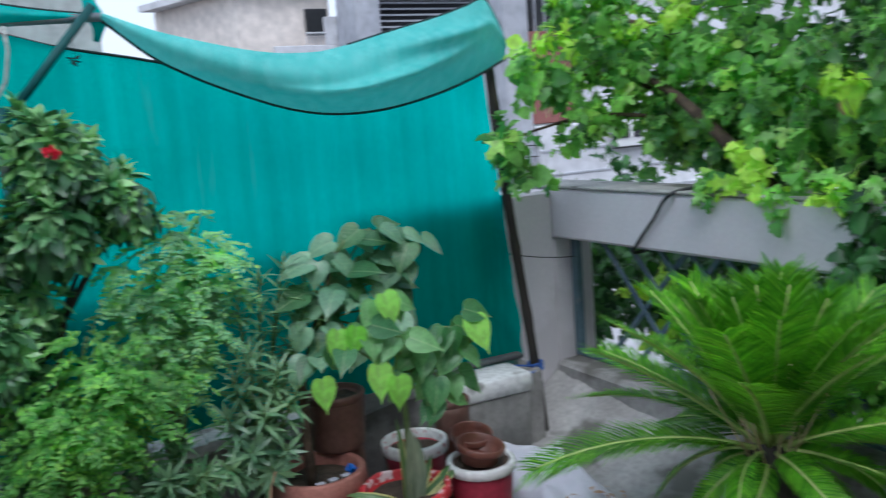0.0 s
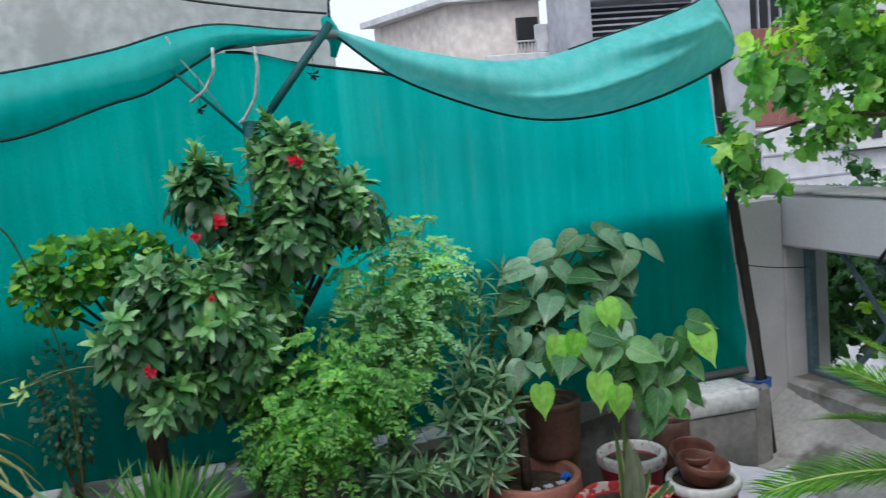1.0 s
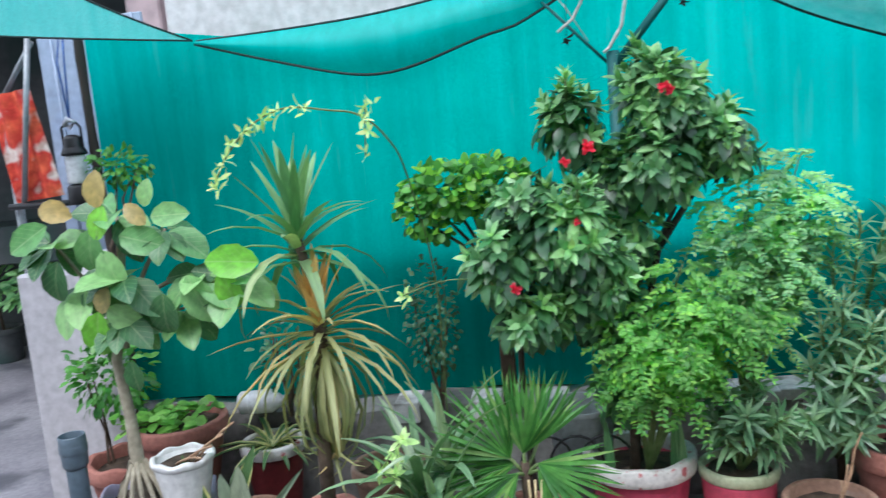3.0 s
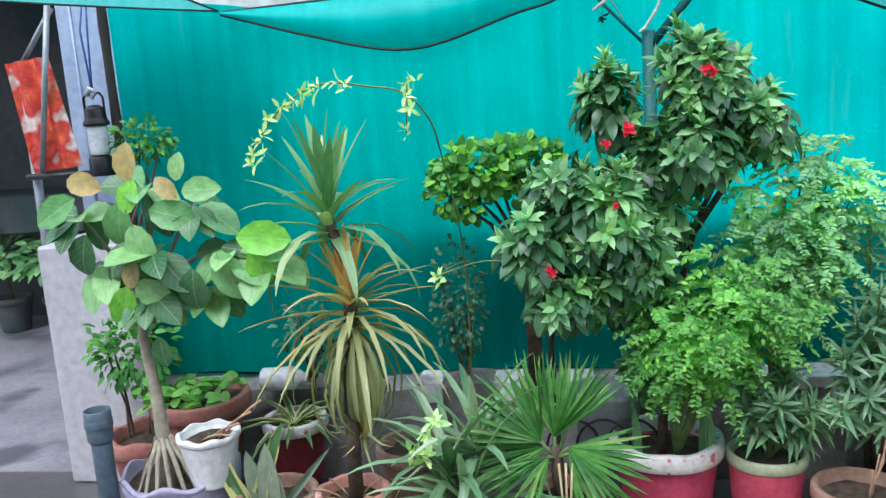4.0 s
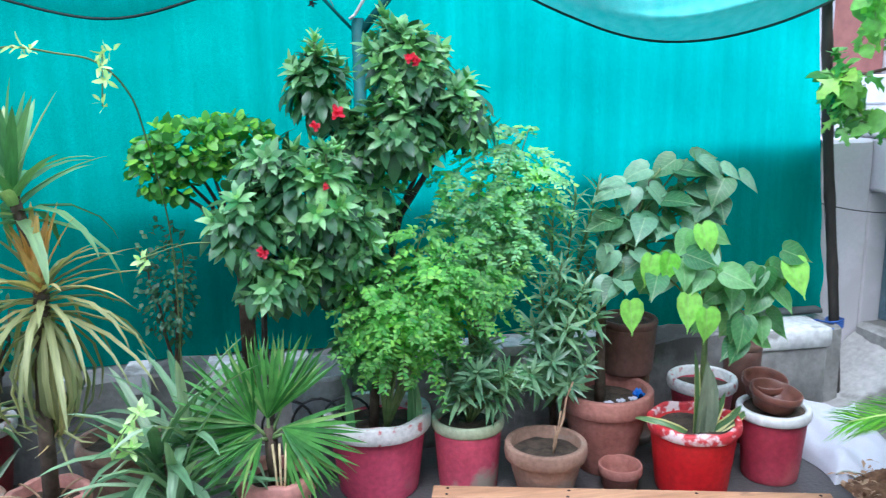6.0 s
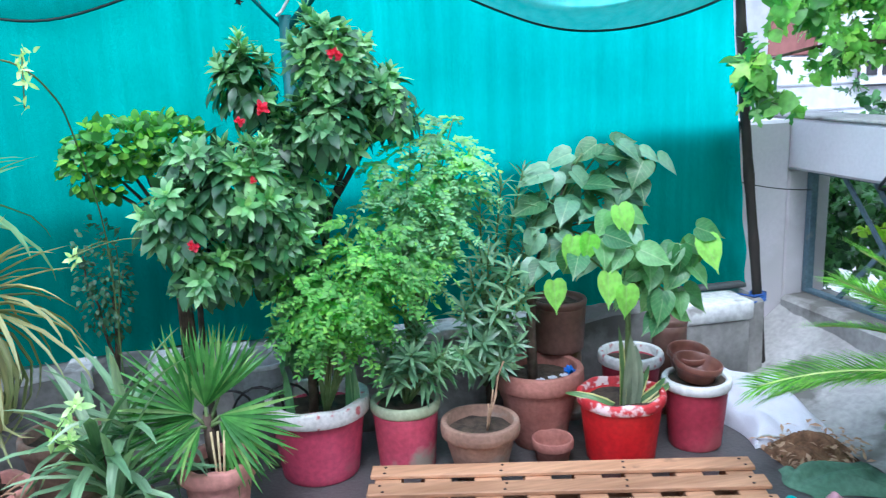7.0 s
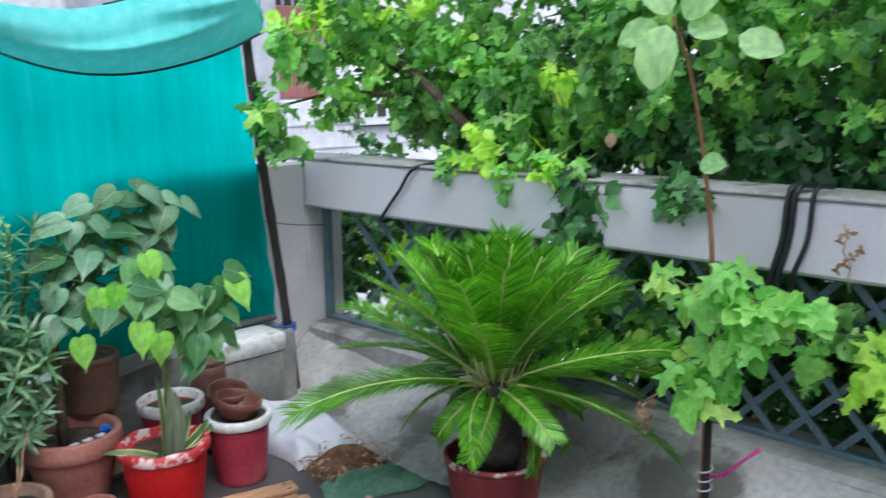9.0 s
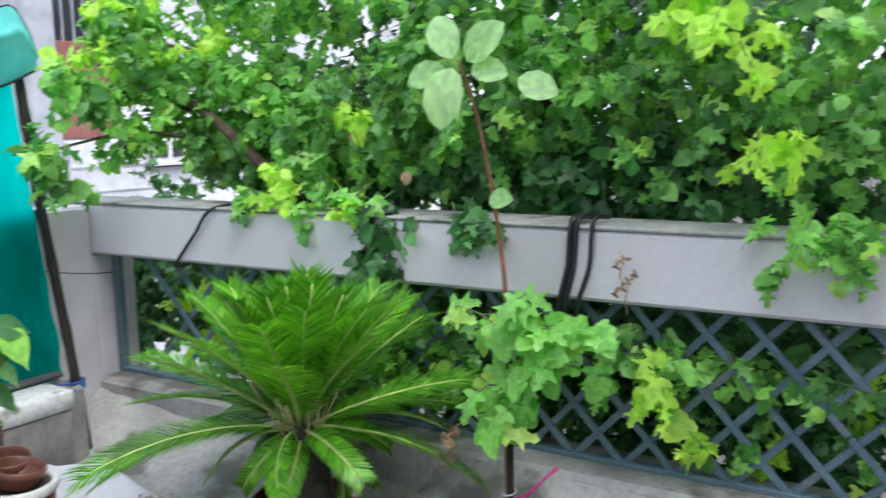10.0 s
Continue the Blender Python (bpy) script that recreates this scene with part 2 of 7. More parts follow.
M_COIR = surface("brown_coir_litter", (0.11, 0.055, 0.028), (0.24, 0.13, 0.07), 30, 0.95, 1.0, 120)
M_WOOD = surface("pine_pallet_wood", (0.33, 0.165, 0.085), (0.50, 0.275, 0.155), 9, 0.65, 0.4, 70, stretch=(0.12, 1, 1), stain=(0.18, 0.10, 0.06), stain_scale=9, stain_at=0.68, vary=0.16)
M_NAIL = surface("nail_head", (0.04, 0.03, 0.03), (0.07, 0.05, 0.05), 20, 0.5, metal=0.8)
M_PVC = surface("grey_blue_pvc", (0.085, 0.12, 0.155), (0.115, 0.155, 0.195), 4, 0.4, 0.1, 40)
M_SACK = surface("white_woven_sack", (0.55, 0.55, 0.63), (0.66, 0.66, 0.73), 3, 0.75, 0.15, 400, stain=(0.56, 0.55, 0.60), stain_scale=3, stain_at=0.62)
M_RAG = surface("grey_green_rag", (0.09, 0.20, 0.13), (0.16, 0.30, 0.21), 6, 0.9, 0.6, 60)
M_PINKRAG = surface("pink_plastic_film", (0.55, 0.25, 0.33), (0.70, 0.42, 0.48), 8, 0.4)
M_CYAN = surface("turquoise_plastic", (0.0, 0.45, 0.45), (0.02, 0.55, 0.55), 8, 0.4)
M_BLUEFILM = surface("blue_plastic_film", (0.01, 0.09, 0.50), (0.04, 0.22, 0.70), 14, 0.25)
M_BLUECORD = surface("blue_nylon_cord", (0.03, 0.09, 0.36), (0.06, 0.16, 0.5), 30, 0.5)
M_PINKCORD = surface("magenta_ribbon", (0.50, 0.03, 0.20), (0.62, 0.08, 0.30), 30, 0.5)
M_ROPE = surface("pale_rope", (0.42, 0.45, 0.42), (0.56, 0.58, 0.54), 60, 0.9)
M_WIRE = surface("black_cable", (0.012, 0.013, 0.015), (0.025, 0.026, 0.03), 20, 0.45)
M_BARK = surface("brown_bark", (0.06, 0.042, 0.03), (0.14, 0.10, 0.07), 20, 0.9, 0.9, 60)
M_BARK_DARK = surface("dark_wet_bark", (0.025, 0.022, 0.018), (0.065, 0.055, 0.045), 20, 0.85, 0.9, 60)
M_BARK_PALE = surface("pale_grey_bark", (0.27, 0.24, 0.175), (0.42, 0.38, 0.29), 14, 0.85, 0.7, 60)
M_STEM_RED = surface("reddish_stem", (0.20, 0.085, 0.04), (0.30, 0.14, 0.07), 20, 0.6)
M_RACHIS = surface("yellow_green_rachis", (0.36, 0.50, 0.12), (0.50, 0.62, 0.20), 20, 0.5)
M_STEM_GREEN = surface("green_stem", (0.10, 0.17, 0.05), (0.18, 0.26, 0.09), 20, 0.6)
M_LANTERN = surface("black_lantern_metal", (0.012, 0.012, 0.014), (0.022, 0.022, 0.025), 10, 0.4, metal=0.3)
M_FROST = surface("frosted_lantern_glass", (0.55, 0.57, 0.60), (0.68, 0.70, 0.72), 6, 0.25)
M_BUCKET = surface("pale_grey_plastic", (0.34, 0.37, 0.40), (0.44, 0.47, 0.49), 5, 0.45, stain=(0.22, 0.22, 0.22), stain_scale=6)
M_STRAW = surface("pale_straw_stalk", (0.50, 0.38, 0.20), (0.66, 0.54, 0.32), 20, 0.8)
M_DRY = surface("dry_leaf", (0.34, 0.20, 0.12), (0.50, 0.33, 0.21), 20, 0.8)
M_SIGN = surface("white_sign_board", (0.78, 0.78, 0.78), (0.84, 0.84, 0.84), 3, 0.5)
M_SIGN_INK = surface("sign_ink", (0.03, 0.03, 0.035), (0.05, 0.05, 0.055), 9, 0.6)
M_GROUND = surface("street_ground", (0.08, 0.08, 0.08), (0.14, 0.13, 0.12), 0.4, 0.9, 0.2, 8)
M_HOUSE = surface("house_render", (0.50, 0.48, 0.46), (0.60, 0.58, 0.56), 1.0, 0.9, 0.3, 20)


def flowered():
    m, n, l, p = nodes_of("flowered_cloth")
    a = noise_node(n, l, 7.0, 2.0)
    c = ramp(n, l, a.outputs[0], [(0.40, (0.62, 0.52, 0.48)), (0.47, (0.55, 0.04, 0.03)), (0.60, (0.70, 0.12, 0.05)), (0.68, (0.62, 0.5, 0.46))]).outputs[0]
    b = noise_node(n, l, 26.0, 2.0)
    g = ramp(n, l, b.outputs[0], [(0.4, (0.75, 0.6, 0.55)), (0.6, (1.1, 1.1, 1.1))]).outputs[0]
    l.new(mixc(n, l, 1.0, c, g, 'MULTIPLY'), p.inputs["Base Color"])
    p.inputs["Roughness"].default_value = 0.9
    return m


M_CLOTH = flowered()
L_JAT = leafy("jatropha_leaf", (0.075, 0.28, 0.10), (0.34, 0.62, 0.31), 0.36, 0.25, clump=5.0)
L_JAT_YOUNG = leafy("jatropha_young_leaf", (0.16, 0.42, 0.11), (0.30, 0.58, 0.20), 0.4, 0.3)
# inner jatropha leaf, its colour darkened to stand for shade
L_JAT_SHADED = leafy("jatropha_shaded_leaf", (0.022, 0.08, 0.036), (0.06, 0.17, 0.065), 0.34, 0.2)
L_FERN = leafy("feathery_leaf", (0.07, 0.30, 0.06), (0.25, 0.58, 0.15), 0.5, 0.42, (0.36, 0.72, 0.14), clump=5.0)
L_FERN_BLUE = leafy("feathery_grey_leaf", (0.15, 0.42, 0.22), (0.36, 0.66, 0.37), 0.5, 0.38, (0.42, 0.74, 0.20), clump=5.0)
L_OLE = leafy("oleander_leaf", (0.07, 0.20, 0.10), (0.27, 0.46, 0.28), 0.30, 0.2, clump=6.0)
L_BUSH = leafy("round_bush_leaf", (0.03, 0.16, 0.028), (0.11, 0.36, 0.05), 0.4, 0.25)
L_BUSH_Y = leafy("round_bush_young_leaf", (0.17, 0.47, 0.04), (0.29, 0.61, 0.07), 0.42, 0.35)
L_YUC = leafy("yucca_leaf", (0.09, 0.25, 0.10), (0.22, 0.42, 0.20), 0.42, 0.2, (0.44, 0.54, 0.28), per_object=True)
L_YUC_DRY = leafy("straw_yucca_leaf", (0.20, 0.25, 0.11), (0.44, 0.45, 0.22), 0.5, 0.25, (0.72, 0.56, 0.26), per_object=True)
L_YUC_GOLD = leafy("golden_yucca_leaf", (0.56, 0.30, 0.10), (0.70, 0.48, 0.20), 0.6, 0.3, per_object=True)
L_PAND = leafy("grey_strap_leaf", (0.12, 0.25, 0.13), (0.26, 0.42, 0.25), 0.38, 0.2, (0.48, 0.60, 0.44), per_object=True)
L_PALM = leafy("fan_palm_leaf", (0.04, 0.17, 0.035), (0.13, 0.36, 0.08), 0.4, 0.25, (0.26, 0.44, 0.13))
L_FICUS = leafy("ficus_leaf", (0.12, 0.33, 0.11), (0.31, 0.56, 0.23), 0.40, 0.2, per_object=True, veins=True)
L_FICUS_D = leafy("ficus_dark_leaf", (0.03, 0.12, 0.045), (0.08, 0.21, 0.085), 0.40, 0.2, per_object=True, veins=True)
L_LIME = leafy("lime_young_leaf", (0.22, 0.60, 0.06), (0.40, 0.80, 0.16), 0.34, 0.35, per_object=True, veins=True)
L_OCHRE = leafy("ochre_young_leaf", (0.46, 0.31, 0.11), (0.52, 0.42, 0.20), 0.45, 0.3, per_object=True)
L_HEART = leafy("heart_leaf", (0.05, 0.19, 0.07), (0.17, 0.40, 0.14), 0.38, 0.25, per_object=True, veins=True)
L_BIGHEART = leafy("grey_heart_leaf", (0.07, 0.20, 0.11), (0.26, 0.46, 0.30), 0.32, 0.2, per_object=True, veins=True)
L_CYCAD = leafy("cycad_leaflet", (0.05, 0.24, 0.012), (0.20, 0.52, 0.035), 0.34, 0.30, (0.30, 0.62, 0.05), clump=4.0)
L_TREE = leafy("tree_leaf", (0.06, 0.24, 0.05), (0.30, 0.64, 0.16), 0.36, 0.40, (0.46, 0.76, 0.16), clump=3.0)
# darker copy of the tree leaf: shade inside the crown put into colour
L_TREE_SHADED = leafy("tree_shaded_leaf", (0.014, 0.07, 0.022), (0.09, 0.26, 0.08), 0.36, 0.25, clump=2.2)
L_TREE_Y = leafy("tree_young_leaf", (0.40, 0.72, 0.05), (0.58, 0.85, 0.13), 0.45, 0.4)
L_VINE = leafy("pale_variegated_leaf", (0.46, 0.76, 0.26), (0.74, 0.93, 0.46), 0.45, 0.2)
L_SHRUB = leafy("grey_shrub_leaf", (0.03, 0.11, 0.06), (0.09, 0.22, 0.12), 0.45, 0.2)
L_HERB = leafy("herb_leaf", (0.12, 0.34, 0.05), (0.24, 0.52, 0.10), 0.45, 0.3)
L_SANS = leafy("banded_sword_leaf", (0.16, 0.22, 0.15), (0.30, 0.36, 0.26), 0.4, 0.1, per_object=True)
L_SANS_Y = leafy("yellow_edged_sword_leaf", (0.06, 0.14, 0.05), (0.12, 0.22, 0.08), 0.4, 0.1, per_object=True, margin=(0.55, 0.55, 0.22))
L_FLOWER = leafy("red_petal", (0.62, 0.012, 0.04), (0.75, 0.03, 0.08), 0.5, 0.3)


# ---- building tools ----
class Geo:
    """Gathers vertices and faces of one mesh, in world metres."""

    def __init__(self):
        self.v, self.f, self.n = [], [], 0

    def add(self, verts, faces):
        verts = np.asarray(verts, float).reshape(-1, 3)
        self.v.append(verts)
        k = self.n
        self.f.extend([tuple(i + k for i in q) for q in faces])
        self.n += len(verts)
        return self

    def box(self, lo, hi, bevel=0.004, m=None):
        bm = bmesh.new()
        bmesh.ops.create_cube(bm, size=1.0)
        lo, hi = Vector(lo), Vector(hi)
        for v in bm.verts:
            v.co = Vector([(lo[i] + hi[i]) / 2 + v.co[i] * (hi[i] - lo[i]) for i in range(3)])
        if bevel:
            bmesh.ops.bevel(bm, geom=bm.edges[:], offset=bevel, segments=1, affect='EDGES')
        if m is not None:
            bmesh.ops.transform(bm, matrix=m, verts=bm.verts)
        bm.verts.index_update()
        self.add([v.co[:] for v in bm.verts], [[v.index for v in f.verts] for f in bm.faces])
        bm.free()
        return self

    def tube(self, pts, radii, n=8, caps=True):
        pts = [Vector(p) for p in pts]
        if isinstance(radii, (int, float)):
            radii = [radii] * len(pts)
        vs, fs = [], []
        up = Vector((0.31, 0.17, 0.93))
        for k, p in enumerate(pts):
            d = (pts[min(k + 1, len(pts) - 1)] - pts[max(k - 1, 0)]).normalized()
            a = d.cross(up)
            if a.length < 0.05:
                a = d.cross(Vector((1, 0, 0)))
            a.normalize()
            b = d.cross(a)
            for j in range(n):
                t = 2 * math.pi * j / n
                vs.append(p + (a * math.cos(t) + b * math.sin(t)) * radii[k])
        for k in range(len(pts) - 1):
            for j in range(n):
                fs.append((k * n + j, k * n + (j + 1) % n, (k + 1) * n + (j + 1) % n, (k + 1) * n + j))
        if caps:
            fs.append(tuple(range(n - 1, -1, -1)))
            fs.append(tuple((len(pts) - 1) * n + j for j in range(n)))
        return self.add([tuple(v) for v in vs], fs)

    def lathe(self, centre, profile, n=40, wobble=0.0, rim_wave=0.0, waves=7, tilt=None, floor=True):
        """profile: (radius, height) from outside bottom over the rim to the inside."""
        vs, fs = [], []
        tight = [profile[0]]                     # short steps either side of a corner keep its edge crisp
        for k in range(1, len(profile) - 1):
            (r0, z0), (r1, z1), (r2, z2) = profile[k - 1], profile[k], profile[k + 1]
            for (ra, za) in ((r0, z0), (r2, z2)):
                d = math.hypot(ra - r1, za - z1) + 1e-9
                e = min(0.0025, d * 0.3) / d
                tight.append((r1 + (ra - r1) * e, z1 + (za - z1) * e))
        profile = tight + [profile[-1]] if len(profile) < 13 else profile
        ph = R.random() * 6
        top = max(z for _, z in profile)
        for r, z in profile:
            for j in range(n):
                t = 2 * math.pi * j / n
                k = 1 + wobble * (math.sin(2 * t + ph) + 0.5 * math.sin(5 * t + 2 * ph))
                dz = rim_wave * math.sin(waves * t + ph) * (z / top) ** 9
                vs.append(Vector((r * k * math.cos(t), r * k * math.sin(t), z + dz)))
        if tilt is not None:
            vs = [tilt @ v for v in vs]
        c = Vector(centre)
        for k in range(len(profile) - 1):
            for j in range(n):
                fs.append((k * n + j, k * n + (j + 1) % n, (k + 1) * n + (j + 1) % n, (k + 1) * n + j))
        if floor and profile[0][0] > 1e-4:
            fs.append(tuple(range(n - 1, -1, -1)))
        return self.add([tuple(v + c) for v in vs], fs)

    def sheet(self, fn, nu, nv):
        vs = [fn(i / nu, j / nv) for i in range(nu + 1) for j in range(nv + 1)]
        fs = [(i * (nv + 1) + j, (i + 1) * (nv + 1) + j, (i + 1) * (nv + 1) + j + 1, i * (nv + 1) + j + 1) for i in range(nu) for j in range(nv)]
        return self.add(vs, fs)

    def leaves(self, base, d, nrm, length, width, shape, bend=0.6, fold=0.15):
        """A batch of leaves: each starts at base, runs along d, faces nrm, bends away from nrm."""
        base = np.asarray(base, float).reshape(-1, 3)
        N = len(base)
        if N == 0:
            return self
        d = unit(np.broadcast_to(np.asarray(d, float), (N, 3)))
        nrm = np.broadcast_to(np.asarray(nrm, float), (N, 3))
        side = unit(np.cross(d, nrm))
        nrm = np.cross(side, d)
        length = np.broadcast_to(np.asarray(length, float), (N,))[:, None]
        width = np.broadcast_to(np.asarray(width, float), (N,))[:, None]
        a = np.broadcast_to(np.asarray(bend, float), (N,))[:, None] + 1e-4
        K = len(shape)
        out = np.zeros((N, K, 3, 3))
        for k, (ss, w, sm) in enumerate(shape):
            for c, (s, sg) in enumerate(((ss, -1), (sm, 0), (ss, 1))):
                p = base + length * (np.sin(a * s) / a * d - (1 - np.cos(a * s)) / a * nrm)
                ns = np.cos(a * s) * nrm + np.sin(a * s) * d
                out[:, k, c] = p + side * (sg * w * width) + ns * (abs(sg) * fold * w * width)
        faces = []
        for k in range(K - 1):
            o = k * 3
            faces += [(o, o + 1, o + 4, o + 3), (o + 1, o + 2, o + 5, o + 4)]
        fa = (np.array(faces)[None] + (np.arange(N) * K * 3)[:, None, None] + self.n).reshape(-1, 4)
        self.v.append(out.reshape(-1, 3))
        self.f.extend(map(tuple, fa.tolist()))
        self.n += N * K * 3
        return self

    def mesh(self, name, mat, shift=(0, 0, 0), smooth=True):
        me = bpy.data.meshes.new(name)
        if self.v:
            me.from_pydata((np.concatenate(self.v) - np.array(shift)).tolist(), [], self.f)
        me.polygons.foreach_set("use_smooth", [smooth] * len(me.polygons))
        me.materials.append(mat)
        return me


def unit(a):
    return a / (np.linalg.norm(a, axis=-1, keepdims=True) + 1e-9)


def base_of(ob):
    p = Vector((0, 0, 0))
    while ob is not None:
        p += ob.location
        ob = ob.parent
    return p


def thing(name, at, label, category, group="", kind=""):
    ob = new(name)
    ob.empty_display_size = 0.05
    ob.location = at
    return tagged(ob, label, category, group, kind)


def part(name, g, mat, parent, label="", smooth=True, kind=""):
    ob = new(name, g.mesh(name, mat, base_of(parent), smooth))
    ob.parent = parent
    return tagged(ob, label, kind=kind)


def single(name, g, mat, label="", category="", group="", kind="", smooth=True, at=(0, 0, 0)):
    ob = new(name, g.mesh(name, mat, at, smooth))
    ob.location = at
    return tagged(ob, label, category, group, kind)


def placed(name, mesh, base, d, nrm, length, width, parent):
    """One leaf as an object of its own on a shared mesh of length 1 and width 1."""
    ob = new(name, mesh)
    ob.parent = parent
    d = Vector(d).normalized()
    s = d.cross(Vector(nrm)).normalized()
    n = s.cross(d)
    o = Vector(base) - base_of(parent)
    ob.matrix_basis = Matrix(((d.x * length, s.x * width, n.x * length, o.x), (d.y * length, s.y * width, n.y * length, o.y), (d.z * length, s.z * width, n.z * length, o.z), (0, 0, 0, 1)))
    return ob


def one_leaf(name, shape, bend, fold, mat):
    g = Geo()
    g.leaves([(0, 0, 0)], (1, 0, 0), (0, 0, 1), 1.0, 1.0, shape, bend, fold)
    return g.mesh(name, mat)


OVATE = [(0, 0.03, 0), (0.15, 0.3, 0.15), (0.42, 0.5, 0.42), (0.7, 0.38, 0.7), (0.9, 0.14, 0.9), (1, 0.01, 1)]
LANCE = [(0, 0.1, 0), (0.35, 0.5, 0.35), (0.7, 0.34, 0.7), (1, 0.01, 1)]
ROUND = [(0, 0.05, 0), (0.2, 0.38, 0.2), (0.55, 0.5, 0.55), (0.85, 0.3, 0.85), (1, 0.03, 1)]
SMALL = [(0, 0.06, 0), (0.45, 0.5, 0.45), (1, 0.02, 1)]
STRAP = [(0, 0.42, 0), (0.2, 0.5, 0.2), (0.45, 0.5, 0.45), (0.7, 0.38, 0.7), (0.88, 0.2, 0.88), (1, 0.01, 1)]
HEART = [(-0.07, 0.14, 0.0), (-0.05, 0.32, 0.05), (0.10, 0.47, 0.14), (0.32, 0.48, 0.32), (0.56, 0.34, 0.56), (0.76, 0.14, 0.76), (0.88, 0.04, 0.88), (1, 0.01, 1)]
FIG = [(0, 0.04, 0), (0.12, 0.3, 0.12), (0.38, 0.5, 0.38), (0.66, 0.46, 0.66), (0.87, 0.26, 0.87), (1, 0.03, 1)]

FIGLOBE = [(-0.08, 0.12, 0), (-0.04, 0.36, 0.05), (0.12, 0.47, 0.12), (0.22, 0.38, 0.22), (0.44, 0.50, 0.38), (0.52, 0.34, 0.5), (0.70, 0.30, 0.66), (0.86, 0.19, 0.84), (0.96, 0.09, 0.96), (1, 0.02, 1)]

DEEP = [(-0.07, 0.08, 0), (-0.03, 0.34, 0.05), (0.12, 0.46, 0.11), (0.20, 0.17, 0.2), (0.34, 0.20, 0.3), (0.60, 0.50, 0.42), (0.56, 0.19, 0.56), (0.74, 0.13, 0.7), (0.84, 0.19, 0.8), (0.93, 0.07, 0.92), (1, 0.01, 1)]


def dirs(n, up_lo=-1.0, up_hi=1.0):
    z = NR.uniform(up_lo, up_hi, n)
    t = NR.uniform(0, 2 * math.pi, n)
    r = np.sqrt(np.maximum(0, 1 - z * z))
    return np.stack([r * np.cos(t), r * np.sin(t), z], 1)


def arc(a, b, lift, n=8):
    """Points on a curved way from a to b, raised in the middle."""
    a, b = Vector(a), Vector(b)
    return [a.lerp(b, k / n) + Vector((0, 0, lift * 4 * (k / n) * (1 - k / n))) for k in range(n + 1)]


def wiggle(a, b, amount, n=6, seed=0):
    q = random.Random(seed)
    a, b = Vector(a), Vector(b)
    return [a.lerp(b, k / n) + Vector((q.uniform(-1, 1), q.uniform(-1, 1), 0)) * (amount if 0 < k < n else 0) for k in range(n + 1)]


def rosettes(g, centres, axes, leaves_each, length, width, shape=OVATE, spread=1.25, droop=0.9):
    """Whorls of leaves round shoot tips: the outer leaves hang, the inner ones stand."""
    B, D, U, LL = [], [], [], []
    for c, ax in zip(centres, axes):
        ax = Vector(ax).normalized()
        a = ax.orthogonal().normalized()
        b = ax.cross(a)
        t0 = R.random() * 6
        for k in range(leaves_each):
            f = k / leaves_each
            t = t0 + k * 2.39996
            ang = 0.35 + spread * f + R.uniform(-0.15, 0.15)
            rad = a * math.cos(t) + b * math.sin(t)
            d = ax * math.cos(ang) + rad * math.sin(ang)
            n = ax * math.sin(ang) - rad * math.cos(ang)
            B.append(Vector(c) - ax * (0.05 * f * length / 0.09))
            D.append(d)
            U.append(n)
            LL.append(length * (0.55 + 0.5 * f) * R.uniform(0.85, 1.15))
    LL = np.array(LL)
    g.leaves(np.array(B), np.array(D), np.array(U), LL, LL * width, shape, np.full(len(LL), droop) * NR.uniform(0.6, 1.3, len(LL)), 0.12)


def pot(at, radius, height, mat, label, rim_mat=None, rim_h=0.035, lip=0.014, taper=0.78, name="potted_plant", category="potted plant", group="potted plants", rim_wave=0.0, wobble=0.006, soil=True, soil_drop=0.04, wall=0.014, ridges=0, soil_mat=None):
    """A clay or plastic pot with a thick rolled rim and soil. Returns the thing and the height of its soil."""
    x, y, z = at
    th = thing(name, at, label, category, group)
    g = Geo()
    zr = height - rim_h
    prof = [(radius * taper * 0.97 - lip, 0.0), (radius * taper - lip, 0.006)]
    steps = 10
    for k in range(1, steps + 1):
        f = k / steps
        r = radius * (taper + (1 - taper) * f) - lip
        if ridges and k % 2 == 0:
            r += 0.004
        prof.append((r if k == steps or not rim_mat else r, 0.006 + (zr - 0.006) * f))
    body = prof + [(radius - lip - wall, zr), (radius - lip - wall - 0.008, zr - 0.05), ((radius * taper) - wall - lip, 0.02)]
    body_ob = part("pot", g.lathe(at, body, 40, wobble), mat, th)
    g = Geo()
    rim = [(radius - lip - 0.002, zr - 0.012), (radius - 0.003, zr - 0.008), (radius, zr + rim_h * 0.3), (radius - 0.002, height - 0.005), (radius - 0.008, height), (radius - lip - wall + 0.003, height - 0.002), (radius - lip - wall - 0.001, zr - 0.02)]
    part("rim", g.lathe(at, rim, 48, wobble, rim_wave, floor=False), rim_mat or mat, body_ob)
    sz = height - soil_drop
    if soil:
        g = Geo()
        rs = radius - lip - wall + 0.001
        vs, fs = [(x, y, z + sz + 0.012)], []
        for ring in range(1, 5):
            for j in range(24):
                t = 2 * math.pi * j / 24
                rr = rs * ring / 4
                vs.append((x + rr * math.cos(t), y + rr * math.sin(t), z + sz + R.uniform(-0.005, 0.006)))
        for j in range(24):
            fs.append((0, 1 + j, 1 + (j + 1) % 24))
        for ring in range(3):
            for j in range(24):
                p, q = 1 + ring * 24 + j, 1 + ring * 24 + (j + 1) % 24
                fs.append((p, p + 24, q + 24, q))
        part("soil", g.add(vs, fs), soil_mat or M_SOIL, th)
    return th, z + sz


